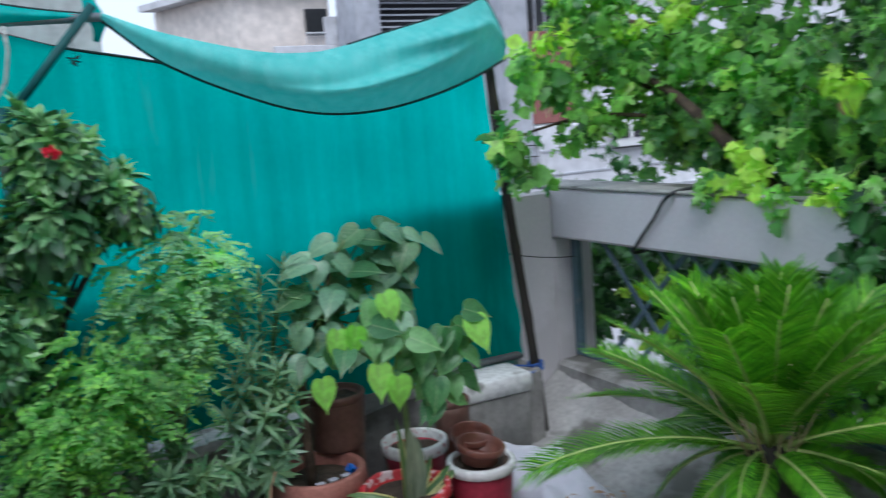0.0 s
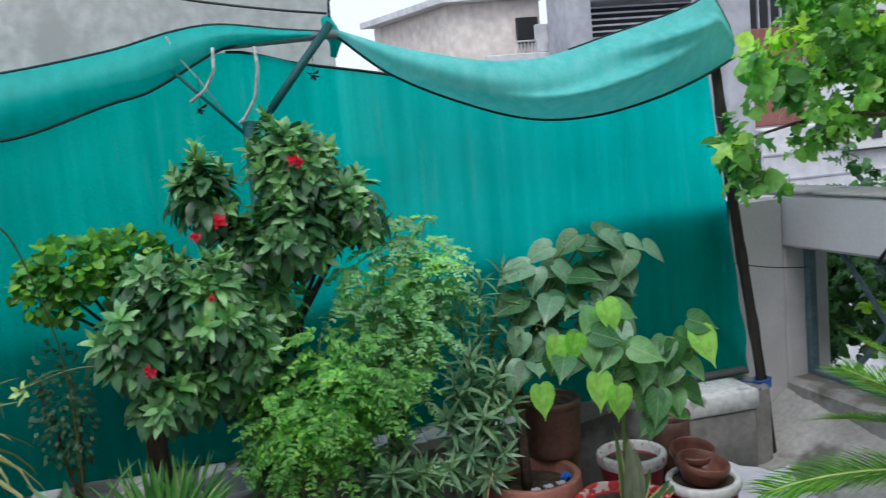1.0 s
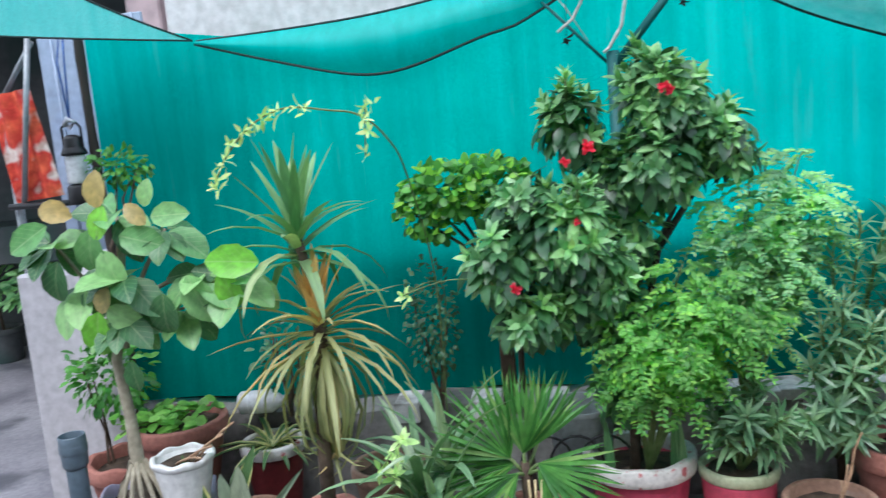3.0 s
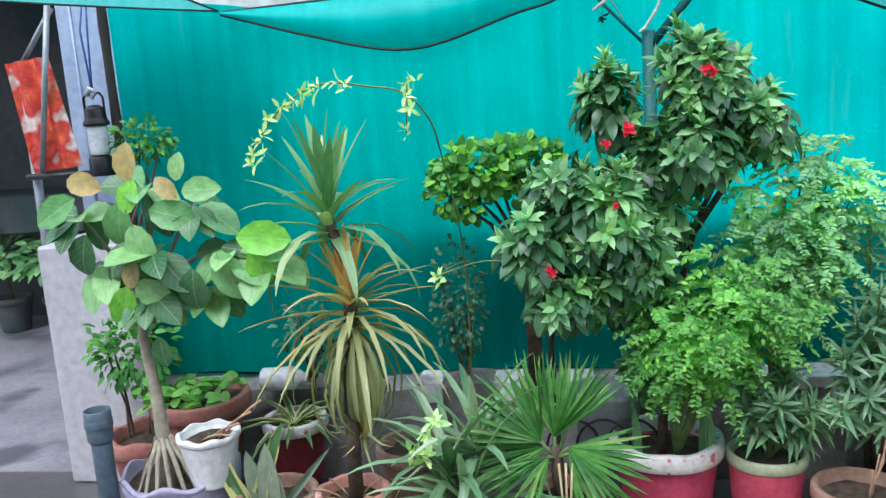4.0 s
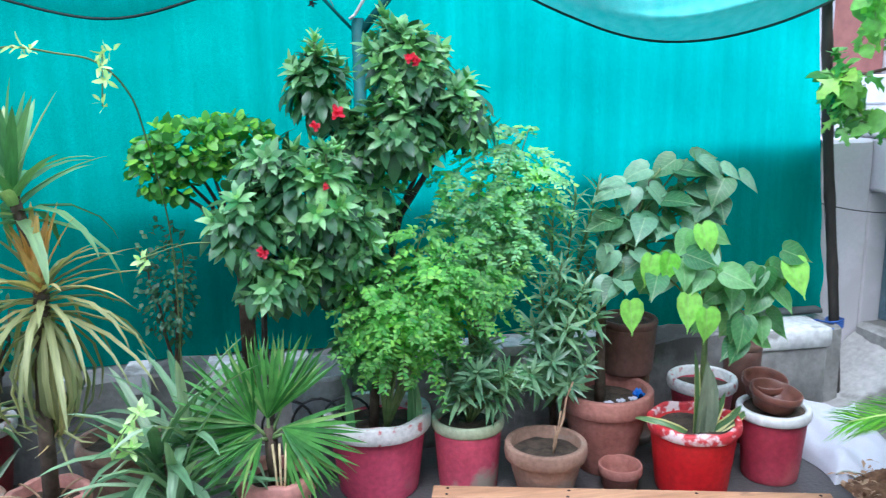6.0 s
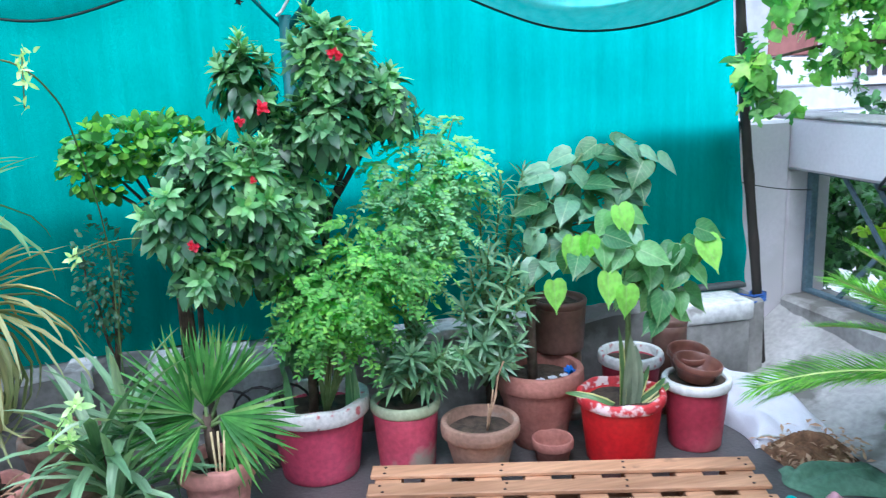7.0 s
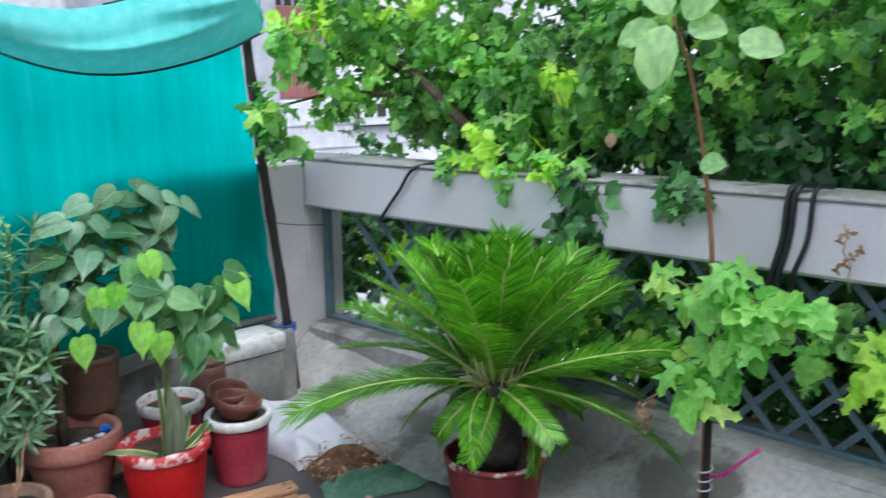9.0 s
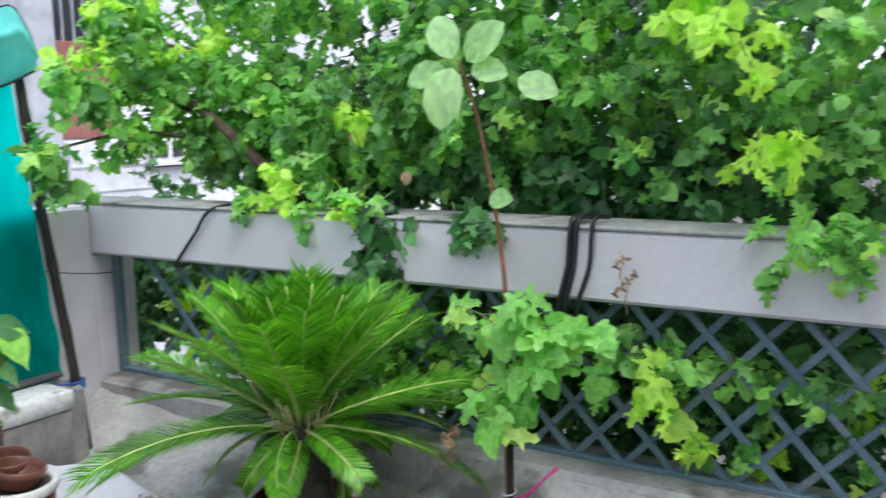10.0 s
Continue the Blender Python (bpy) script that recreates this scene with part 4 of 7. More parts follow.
for k in range(4):
    part("fold_line", Geo().box((-2.40 + 0.14 * k, 3.793, 0.9), (-2.39 + 0.14 * k, 3.80, 2.05), 0.0), M_BLUE_SHEET, bs)
fp = thing("steel_frame", (-2.48, 3.5, 0.0), "galvanised steel frame posts behind the low wall", "frame")
part("post", Geo().tube([(-2.50, 3.5, 0.0), (-2.475, 3.5, 1.72)], 0.02, 8), M_STEEL, fp)
part("strut", Geo().tube([(-2.27, 3.44, 1.95), (-2.41, 3.44, 1.24)], 0.013, 8), M_STEEL, fp)
part("brace", Geo().tube([(-2.475, 3.5, 1.70), (-2.27, 3.46, 1.92)], 0.012, 8), M_STEEL, fp)
part("foot_bar", Geo().tube([(-2.5, 3.46, 1.22), (-2.2, 3.46, 1.22)], 0.014, 8), M_WIRE, fp)
fc = thing("flowered_cloth", (-2.45, 3.48, 1.24), "red and white flowered cloth hung on the frame", "cloth")


def cloth(u, v):
    return (-2.53 + 0.06 * (1 - v) + (0.20 + 0.03 * (1 - v)) * u, 3.47 + 0.012 * math.sin(u * 14), 1.235 + 0.475 * v + 0.02 * u)


part("cloth_sheet", Geo().sheet(cloth, 20, 12), M_CLOTH, fc)
ln = thing("lantern", (-1.925, 3.09, 1.33), "black hanging lantern with a frosted glass body", "lantern")
part("cap", Geo().lathe((-1.915, 3.09, 1.425), [(0.047, 0), (0.05, 0.01), (0.038, 0.03), (0.036, 0.065), (0.02, 0.078), (0.001, 0.08)], 24), M_LANTERN, ln)
part("glass", Geo().lathe((-1.915, 3.09, 1.315), [(0.036, 0), (0.039, 0.01), (0.039, 0.105), (0.036, 0.11)], 24), M_FROST, ln, "frosted glass body")
part("base", Geo().lathe((-1.915, 3.09, 1.235), [(0.045, 0), (0.048, 0.012), (0.045, 0.07), (0.03, 0.078), (0.001, 0.08)], 24), M_LANTERN, ln)
part("handle", Geo().tube([(-1.955, 3.09, 1.45), (-1.955, 3.09, 1.53), (-1.935, 3.09, 1.555), (-1.895, 3.09, 1.555), (-1.875, 3.09, 1.53), (-1.875, 3.09, 1.45)], 0.005, 6), M_LANTERN, ln)
part("knot", Geo().tube([(-1.935, 3.085, 1.54), (-1.92, 3.08, 1.565), (-1.89, 3.085, 1.55), (-1.915, 3.08, 1.53)], 0.011, 6), M_SACK, ln, "white rag knot")
part("hanging_cord", Geo().tube([(-1.915, 3.09, 1.55), (-1.90, 3.09, 1.78), (-1.90, 3.12, 1.98), (-1.86, 3.15, 2.0)], 0.004, 5), M_BLUECORD, ln)
part("hanging_cord", Geo().tube([(-1.915, 3.09, 1.55), (-1.93, 3.09, 1.78), (-1.90, 3.12, 1.98), (-1.86, 3.15, 2.0)], 0.004, 5), M_BLUECORD, ln)

# assumed shed, its roof added to keep the far left dim
sh = thing("lean_to_shed", (-4.5, 5.5, 0.0), "assumed sheet-metal lean-to, roof added to darken its open front", "shed")
part("back_wall", Geo().box((-9.0, 5.75, 0.0), (-2.2, 5.9, 3.0), 0.0), M_SHED, sh, smooth=False)
part("roof", Geo().box((-9.0, 4.0, 2.32), (-2.2, 5.9, 2.40), 0.0), M_SHED, sh, smooth=False)
part("side_wall", Geo().box((-9.2, 3.0, 0.0), (-9.0, 5.9, 3.0), 0.0), M_SHED, sh, smooth=False)
for x0 in (-4.9, -4.2, -3.55):
    part("roof_post", Geo().tube([(x0, 4.3, 0.0), (x0, 4.3, 2.32)], 0.03, 8), M_STEEL, sh)
part("bench", Geo().box((-5.4, 5.2, 0.72), (-3.3, 5.74, 0.98), 0.01), M_SHED, sh, smooth=False)
for k, x0 in enumerate((-4.55, -4.1, -3.7)):
    th, sz = pot((x0, 5.35, 0.006), 0.14, 0.25, M_SHED, "dark tub with a leafy green plant in the dim shed", group="tubs in the shed")
    g = Geo()
    d = dirs(160, -0.2, 1)
    g.leaves(np.array([x0, 5.3, 0.5]) + d * NR.uniform(0.05, 0.26, (160, 1)), d + [0, 0, -0.3], d + [0, -0.5, 0.6], NR.uniform(0.06, 0.12, 160), NR.uniform(0.03, 0.06, 160), OVATE)
    part("foliage", g, L_JAT, th)
    part("stem", Geo().tube([(x0, 5.35, 0.2), (x0, 5.32, 0.55)], 0.012, 6), M_BARK, th)


# ---- potted plants, along the ledge ----
def sprinkle(c, rad, n, hollow=0.55):
    """Points filling an ellipsoid's outer part."""
    d = dirs(n)
    return np.array(c) + d * np.array(rad) * (hollow + (1 - hollow) * NR.random((n, 1)) ** 0.6), d


def shoots(c, rad, n, lo=-0.5):
    d = dirs(n, lo, 1.0)
    p = np.array(c) + d * np.array(rad) * NR.uniform(0.78, 1.02, (n, 1))
    return p, unit(d * [1, 1, 0.8] + np.array([0, -0.25, 0.45]))


# lilac tub with the large-leaved fig, aerial roots over its edge
th, sz = pot((-1.45, 2.53, 0.0), 0.195, 0.30, M_LILAC_TUB, "large-leaved fig with aerial roots in a torn lilac tub", rim_h=0.012, lip=0.004, taper=0.86, rim_wave=0.014, wobble=0.012)
trunk = [(-1.45, 2.45, sz), (-1.455, 2.45, 0.42), (-1.47, 2.47, 0.58), (-1.50, 2.49, 0.76), (-1.46, 2.5, 0.97), (-1.42, 2.5, 1.16)]
part("trunk", Geo().tube(trunk, [0.030, 0.023, 0.019, 0.017, 0.013, 0.008], 10), M_BARK_PALE, th)
for k in range(11):
    a = -2.6 + k * 0.46
    x1, y1 = -1.45 + 0.10 * math.cos(a), 2.45 + 0.075 * math.sin(a)
    part("aerial_root", Geo().tube([(-1.455 + 0.02 * math.cos(a), 2.45 + 0.02 * math.sin(a), 0.44 - 0.008 * (k % 3)), (-1.452 + 0.06 * math.cos(a), 2.45 + 0.05 * math.sin(a), 0.37), (x1, y1, sz + 0.012), (x1 + 0.03 * math.cos(a + 0.7), y1 + 0.03 * math.sin(a + 0.7), sz + 0.004)], [0.009, 0.008, 0.007, 0.004], 6), M_BARK_PALE, th)
meshes = [one_leaf("fig_leaf", FIG, b, f, m) for m in (L_FICUS, L_FICUS_D) for b, f in ((0.5, 0.14), (0.9, 0.1), (0.2, 0.2))]
lime = [one_leaf("fig_leaf_lime", FIG, b, 0.15, L_LIME) for b in (0.3, 0.8)]
ochre = one_leaf("fig_leaf_ochre", FIG, 0.5, 0.2, L_OCHRE)
tips = [(-1.42, 2.48, 1.23), (-1.63, 2.45, 1.16), (-1.25, 2.45, 1.18), (-1.39, 2.42, 1.04), (-1.15, 2.46, 1.04), (-1.57, 2.48, 1.01), (-1.05, 2.45, 1.02), (-1.42, 2.42, 0.92), (-1.25, 2.5, 0.92)]
for k, tp in enumerate(tips):
    part("branch", Geo().tube(arc((-1.465, 2.5, 0.80 + 0.03 * k if k < 5 else 0.82), tp, 0.02, 5), [0.011, 0.009, 0.008, 0.007, 0.006, 0.005], 6), M_BARK_PALE, th)
    for j in range(9):
        a = j * 0.7 + k
        d = Vector((math.cos(a), math.sin(a) * 0.6 - 0.25, R.uniform(-0.95, 0.35)))
        L = R.uniform(0.11, 0.165)
        placed("leaf", R.choice(meshes[:3] if R.random() < 0.30 else meshes[3:]), Vector(tp) + d * 0.015, d, (d.x * 0.3, -0.8, 0.75 - d.z * 0.4), L, L * R.uniform(0.55, 0.66), th)
for cx, cz, dx, dz, L, m in ((-1.415, 1.322, 0.05, 1, 0.115, ochre), (-1.42, 1.22, 0.3, 0.8, 0.11, lime[0]), (-1.56, 1.265, -0.9, 0.35, 0.12, ochre), (-1.30, 1.24, -0.5, 0.6, 0.09, ochre), (-1.257, 1.30, 0.2, 0.9, 0.085, meshes[0]), (-1.19, 1.23, 1, 0.05, 0.125, meshes[2]), (-1.29, 1.16, 0.9, -0.2, 0.15, meshes[0]), (-1.47, 1.125, -0.2, -0.9, 0.16, meshes[1]), (-1.40, 1.07, 0.3, -0.8, 0.14, meshes[0]), (-1.66, 1.185, -0.8, -0.45, 0.15, meshes[2]), (-1.60, 1.04, -0.3, -0.9, 0.15, meshes[4]), (-1.443, 0.985, 0.2, 0.7, 0.09, ochre), (-1.38, 0.925, 0.8, -0.5, 0.13, meshes[1]), (-1.484, 0.87, -0.2, -0.95, 0.16, lime[1]), (-1.133, 0.97, 0.35, -0.8, 0.16, meshes[0]), (-1.02, 1.08, -1, 0.12, 0.17, lime[0]), (-1.037, 0.99, 0.25, -1, 0.13, lime[1]), (-1.256, 0.92, -0.1, -1, 0.15, meshes[4]), (-1.377, 0.74, 0.1, -0.9, 0.10, meshes[3])):
    dv = Vector((dx, -0.12, dz)).normalized()
    placed("leaf", m, Vector((cx, 2.37, cz)) - dv * (L * 0.5), dv, (0.1, -1, 0.35), L, L * 0.62, th)
part("branch", Geo().tube([(-1.24, 2.46, 0.99), (-1.12, 2.42, 1.01), (-0.98, 2.37, 1.045)], 0.005, 6), M_STEM_GREEN, th)

# white wavy-rimmed pot on the tub's soil
th, sz = pot((-1.31, 2.47, 0.272), 0.103, 0.175, M_WHITE_POT, "white plastic pot with a wavy rim and dirty soil", rim_h=0.014, lip=0.006, taper=0.72, rim_wave=0.005, wobble=0.004, soil_drop=0.03)
for k in range(4):
    part("dry_stalk", Geo().tube(arc((-1.33 + 0.02 * k, 2.46, sz), (-1.19 + 0.03 * k, 2.36 + 0.02 * k, sz + 0.06 + 0.03 * k), 0.01, 4), 0.004, 5), M_DRY, th)

# grey-blue plastic pipe standing on the floor
pv = thing("drain_pipe", (-1.64, 2.40, 0.0), "grey-blue plastic drain pipe with a socket end", "pipe")
part("tube", Geo().lathe((-1.64, 2.40, 0.0), [(0.032, 0), (0.032, 0.46), (0.029, 0.46), (0.029, 0.0)], 28), M_PVC, pv)
part("socket", Geo().lathe((-1.64, 2.40, 0.44), [(0.033, 0), (0.040, 0.012), (0.041, 0.05), (0.044, 0.055), (0.044, 0.075), (0.042, 0.08), (0.042, 0.11), (0.037, 0.11), (0.035, 0.02)], 28), M_PVC, pv)

# terracotta bowls behind
th, sz = pot((-1.73, 2.83, 0.0), 0.155, 0.30, M_TERRA, "chipped orange terracotta bowl of dry soil", rim_h=0.05, lip=0.018, taper=0.7, rim_wave=0.006, wobble=0.015, soil_drop=0.05, name="clay_bowl", category="pot")
th, sz = pot((-1.52, 2.86, 0.0), 0.185, 0.43, M_TERRA, "wide terracotta pot with bright green creeping herb", rim_h=0.05, lip=0.02, taper=0.6, soil_drop=0.03)
g = Geo()
p = np.stack([NR.uniform(-1.69, -1.38, 90), NR.uniform(2.72, 2.95, 90), NR.uniform(sz + 0.01, sz + 0.09, 90)], 1)
g.leaves(p, dirs(90, -0.3, 0.4), np.array([0, -0.5, 1.0]) + 0.4 * dirs(90), NR.uniform(0.035, 0.06, 90), NR.uniform(0.03, 0.05, 90), ROUND, 0.5)
part("foliage", g, L_HERB, th, kind="stuff")
part("stem", Geo().tube(arc((-1.55, 2.86, sz), (-1.66, 2.7, sz + 0.03), 0.03), 0.004, 5), M_STEM_GREEN, th)

# shrub at the wall's foot
def shrub(at, c, rad, n, mat, leaf, label, stems=5, shape=OVATE, width=0.5, bark=None):
    th = thing("shrub", at, label, "shrub")
    g = Geo()
    p, d = sprinkle(c, rad, n, 0.25)
    LL = NR.uniform(leaf * 0.7, leaf * 1.2, n)
    g.leaves(p, d + 0.6 * dirs(n) + [0, 0, -0.2], np.array([0, -0.4, 0.9]) + 0.6 * dirs(n), LL, LL * width, shape, 0.6)
    part("foliage", g, mat, th, kind="stuff")
    for k in range(stems):
        e = np.array(c) + dirs(1)[0] * np.array(rad) * 0.7
        part("stem", Geo().tube(wiggle(at, e, 0.012, 5, k), [0.008, 0.007, 0.006, 0.005, 0.004, 0.003], 5), bark or M_BARK, th)
    return th


shrub((-1.80, 2.9, 0.0), (-1.76, 2.86, 0.60), (0.17, 0.08, 0.16), 340, L_BUSH, 0.045, "small leafy shrub against the pale low wall")
vn = shrub((-1.80, 3.06, 0.98), (-1.72, 3.05, 1.36), (0.13, 0.04, 0.08), 220, L_BUSH, 0.034, "dark small-leaved creeper on the bamboo pole", 3)
shrub((-1.13, 3.0, 0.373), (-1.12, 2.96, 0.62), (0.12, 0.06, 0.14), 110, L_SHRUB, 0.04, "dark straggly shrub in front of the net", 5)

# red pot with white rim, yellow-edged sword leaves
th, sz = pot((-1.19, 2.93, 0.0), 0.125, 0.31, M_DKRED, "red clay pot with white rim and striped sword leaves", M_RIM_WHITE, taper=0.75)
sw = [one_leaf("sword_leaf", STRAP, b, 0.06, L_SANS_Y) for b in (0.3, 1.0, 1.6)]
sg_ = [one_leaf("sword_leaf_grey", STRAP, b, 0.12, L_SANS) for b in (0.1, 0.4)]
for k in range(15):
    a = k * 2.4
    d = Vector((math.cos(a) * 0.9 - 0.15, math.sin(a) * 0.9 - 0.3, 0.7))
    placed("leaf", sw[1 + k % 2], (-1.19, 2.93, sz), d, (d.x * -0.5, d.y * -0.5, 1), R.uniform(0.18, 0.30), 0.026, th)
th, sz = pot((-1.10, 2.47, 0.0), 0.135, 0.245, M_TERRA_OLD, "weathered clay pot with grey and yellow-edged sword leaves", taper=0.75)
for x1, dx, L, m, w in ((-1.11, 0.02, 0.22, sg_[0], 0.07), (-1.13, -0.25, 0.19, sg_[1], 0.06), (-1.07, 0.75, 0.25, sg_[1], 0.025), (-1.20, -0.35, 0.27, sw[0], 0.055), (-1.18, -0.55, 0.22, sw[0], 0.05), (-1.16, 0.35, 0.30, sw[0], 0.05), (-1.08, -0.1, 0.16, sg_[0], 0.05)):
    placed("leaf", m, (x1, 2.44, sz), (dx, -0.1, 0.9), (0.1, -1, 0.2), L, w, th)
bt = thing("plastic_bottle", (-1.26, 3.0, 0.373), "clear scuffed plastic bottle lying on the ledge", "bottle")
part("bottle_body", Geo().lathe((-1.33, 3.0, 0.43), [(0.035, 0), (0.045, 0.008), (0.045, 0.045), (0.043, 0.05), (0.045, 0.055), (0.045, 0.13), (0.02, 0.17), (0.018, 0.19), (0.001, 0.19)], 24, tilt=Matrix.Rotation(radians(88), 3, 'Y')), M_FROST, bt)

# tall yucca
th, sz = pot((-0.85, 2.47, 0.0), 0.122, 0.25, M_SALMON, "tall yucca with straw-coloured skirt and green crown in a salmon pot", M_SALMON, taper=0.75, rim_wave=0.004)
part("trunk", Geo().tube([(-0.84, 2.47, sz), (-0.835, 2.48, 0.5), (-0.81, 2.5, 0.85), (-0.84, 2.53, 1.0), (-0.875, 2.55, 1.12)], [0.024, 0.022, 0.022, 0.019, 0.016], 8), M_BARK, th)
up = [one_leaf("blade", STRAP, b, 0.035, L_YUC) for b in (0.15, 0.5, 1.0, 1.7, 2.2)]
dry = [one_leaf("dry_blade", STRAP, b, 0.035, L_YUC_DRY) for b in (0.5, 1.1, 1.7, 2.2, 2.6)]
gold = [one_leaf("golden_blade", STRAP, b, 0.035, L_YUC_GOLD) for b in (0.1, 0.35)]
for k in range(36):
    a = k * 2.39996
    f = k / 36
    el = 1.45 - 1.35 * f + R.uniform(-0.1, 0.1)
    d = Vector((math.cos(a) * math.cos(el), math.sin(a) * math.cos(el), math.sin(el)))
    n = Vector((-math.cos(a) * math.sin(el), -math.sin(a) * math.sin(el), math.cos(el)))
    b = up[0] if f < 0.35 else up[1 + R.randrange(2)] if f < 0.7 else up[3 + R.randrange(2)]
    placed("leaf", b, Vector((-0.872, 2.55, 1.16 - 0.14 * f)) + d * 0.012, d, n, R.uniform(0.22, 0.29) + 0.09 * f, R.uniform(0.030, 0.042), th)
for k in range(84):
    a = k * 2.39996
    f = k / 84
    el = 0.80 - 1.75 * f + R.uniform(-0.15, 0.15)
    d = Vector((math.cos(a) * math.cos(el), math.sin(a) * math.cos(el), math.sin(el)))
    n = Vector((-math.cos(a) * math.sin(el), -math.sin(a) * math.sin(el), math.cos(el)))
    b = dry[R.randrange(2)] if f < 0.3 else dry[1 + R.randrange(2)] if f < 0.6 else dry[3 + R.randrange(2)]
    placed("leaf", b, Vector((-0.808, 2.5, 0.86 - 0.16 * f)) + d * 0.012, d, n, R.uniform(0.20, 0.29) + 0.22 * f, R.uniform(0.014, 0.023), th)
for k in range(16):
    a = k * 2.4
    d = Vector((math.cos(a) * (0.05 + 0.045 * k * 0.5), math.sin(a) * (0.05 + 0.045 * k * 0.5), 1))
    placed("leaf", gold[k % 2], (-0.812, 2.49, 0.84), d, (-d.x, -d.y - 0.1, 0.15), R.uniform(0.17, 0.28), R.uniform(0.024, 0.034), th)
for k in range(8):
    a = k * 0.8
    part("dry_twig", Geo().tube(arc((-0.85 + 0.03 * math.cos(a), 2.47 + 0.03 * math.sin(a), sz + 0.005), (-0.85 + 0.12 * math.cos(a), 2.45 + 0.1 * math.sin(a), sz + 0.05), 0.01, 4), 0.0035, 5), M_DRY, th)

# clay pot half hidden behind the yucca
th, sz = pot((-0.70, 2.74, 0.0), 0.135, 0.29, M_TERRA_OLD, "weathered clay pot of bare soil behind the yucca", rim_h=0.04, lip=0.012, taper=0.75)

# grey-green strap-leaved plant
th, sz = pot((-0.485, 2.40, 0.0), 0.11, 0.20, M_TERRA_OLD, "strap-leaved screw pine with grey-green arching leaves in a clay pot", taper=0.75)
st = [one_leaf("strap_leaf", STRAP, b, 0.04, L_PAND) for b in (0.6, 1.1, 1.6, 2.1)]
for c, n, l0 in (((-0.475, 2.38, sz + 0.06), 34, 0.36), ((-0.525, 2.42, sz + 0.18), 22, 0.33), ((-0.445, 2.45, sz + 0.25), 18, 0.33)):
    for k in range(n):
        a = k * 2.39996
        f = k / n
        el = 1.35 - 1.2 * f + R.uniform(-0.12, 0.12)
        d = Vector((math.cos(a) * math.cos(el), math.sin(a) * math.cos(el), math.sin(el)))
        nn = Vector((-math.cos(a) * math.sin(el), -math.sin(a) * math.sin(el), math.cos(el)))
        placed("leaf", st[min(3, int(f * 3) + R.randrange(2))], Vector(c) + d * 0.01 - Vector((0, 0, 0.06 * f)), d, nn, R.uniform(0.85, 1.2) * l0, R.uniform(0.026, 0.038), th)
part("stem", Geo().tube([(-0.485, 2.40, sz), (-0.495, 2.41, sz + 0.2)], 0.016, 8), M_BARK, th)

# fan palm in a salmon pot
th, sz = pot((-0.195, 2.47, 0.0), 0.125, 0.25, M_SALMON, "small fan palm in a salmon-painted clay pot", M_SALMON, rim_h=0.045, lip=0.018, taper=0.75, rim_wave=0.004)
part("stem", Geo().tube([(-0.195, 2.47, sz), (-0.205, 2.46, 0.30), (-0.210, 2.455, 0.40)], [0.022, 0.02, 0.014], 8), M_BARK, th)


def fan(parent, hub, d, n, L, spread, count, mat, stalk_from):
    d, n = Vector(d).normalized(), Vector(n).normalized()
    s = d.cross(n).normalized()
    n = s.cross(d)
    g = Geo()
    D, U = [], []
    for k in range(count):
        a = -spread / 2 + spread * k / (count - 1)
        D.append(d * math.cos(a) + s * math.sin(a) + n * 0.10 * (1 if k % 2 else -1) * 0.5)
        U.append(n + s * (0.7 if k % 2 else -0.7))
    LL = L * (0.8 + 0.2 * np.cos(np.linspace(-1, 1, count))) * NR.uniform(0.9, 1.05, count)
    g.leaves(np.tile(np.array(hub), (count, 1)), np.array(D), np.array(U), LL, 0.0135, [(0, 0.15, 0), (0.35, 0.5, 0.35), (0.7, 0.42, 0.7), (0.9, 0.16, 0.9), (1, 0.02, 1)], NR.uniform(0.1, 0.6, count), 0.2)
    f = part("frond", Geo().tube([stalk_from, hub], [0.007, 0.005], 6), M_STEM_GREEN, parent)
    part("fan_blade", g, mat, f, "pleated green fan", kind="stuff")


root = (-0.210, 2.455, 0.36)
for hub, d, n, L, sp_, c in (((-0.210, 2.45, 0.43), (0.12, -0.15, 1), (-0.15, -1, 0.1), 0.27, 1.5, 22), ((-0.250, 2.44, 0.42), (-0.6, -0.2, 0.9), (0.2, -1, 0.2), 0.28, 1.7, 22),
                            ((-0.170, 2.44, 0.40), (0.9, -0.25, -0.25), (0.1, -0.7, 0.8), 0.26, 1.5, 20), ((-0.170, 2.43, 0.385), (0.55, -0.3, -0.75), (0.3, -1, 0.2), 0.25, 1.0, 14),
                            ((-0.240, 2.45, 0.40), (-1, -0.2, -0.1), (0, -0.7, 0.8), 0.27, 1.3, 18), ((-0.170, 2.5, 0.44), (0.35, 0.4, 0.9), (0, -1, 0.3), 0.24, 1.3, 16), ((-0.230, 2.42, 0.38), (-0.5, -0.6, -0.1), (0, -0.4, 1), 0.22, 1.2, 14)):
    fan(th, hub, d, n, L, sp_, c, L_PALM, root)
for k in range(3):
    part("dry_stalk", Geo().tube([(-0.20 + 0.02 * k, 2.42, 0.36), (-0.19 + 0.01 * k, 2.37, 0.24)], 0.004, 5), M_STRAW, th)

# dark climbing shrub behind and rounded bush
shrub((-0.54, 2.97, 0.373), (-0.54, 2.93, 0.74), (0.10, 0.05, 0.23), 420, L_SHRUB, 0.026, "thin dark small-leaved shrub before the net", 4, SMALL, 0.7)
bu = thing("round_bush", (-0.44, 2.95, 0.373), "clipped round-leaved bush with bright young leaves on thin stems", "bush")
g, g2 = Geo(), Geo()
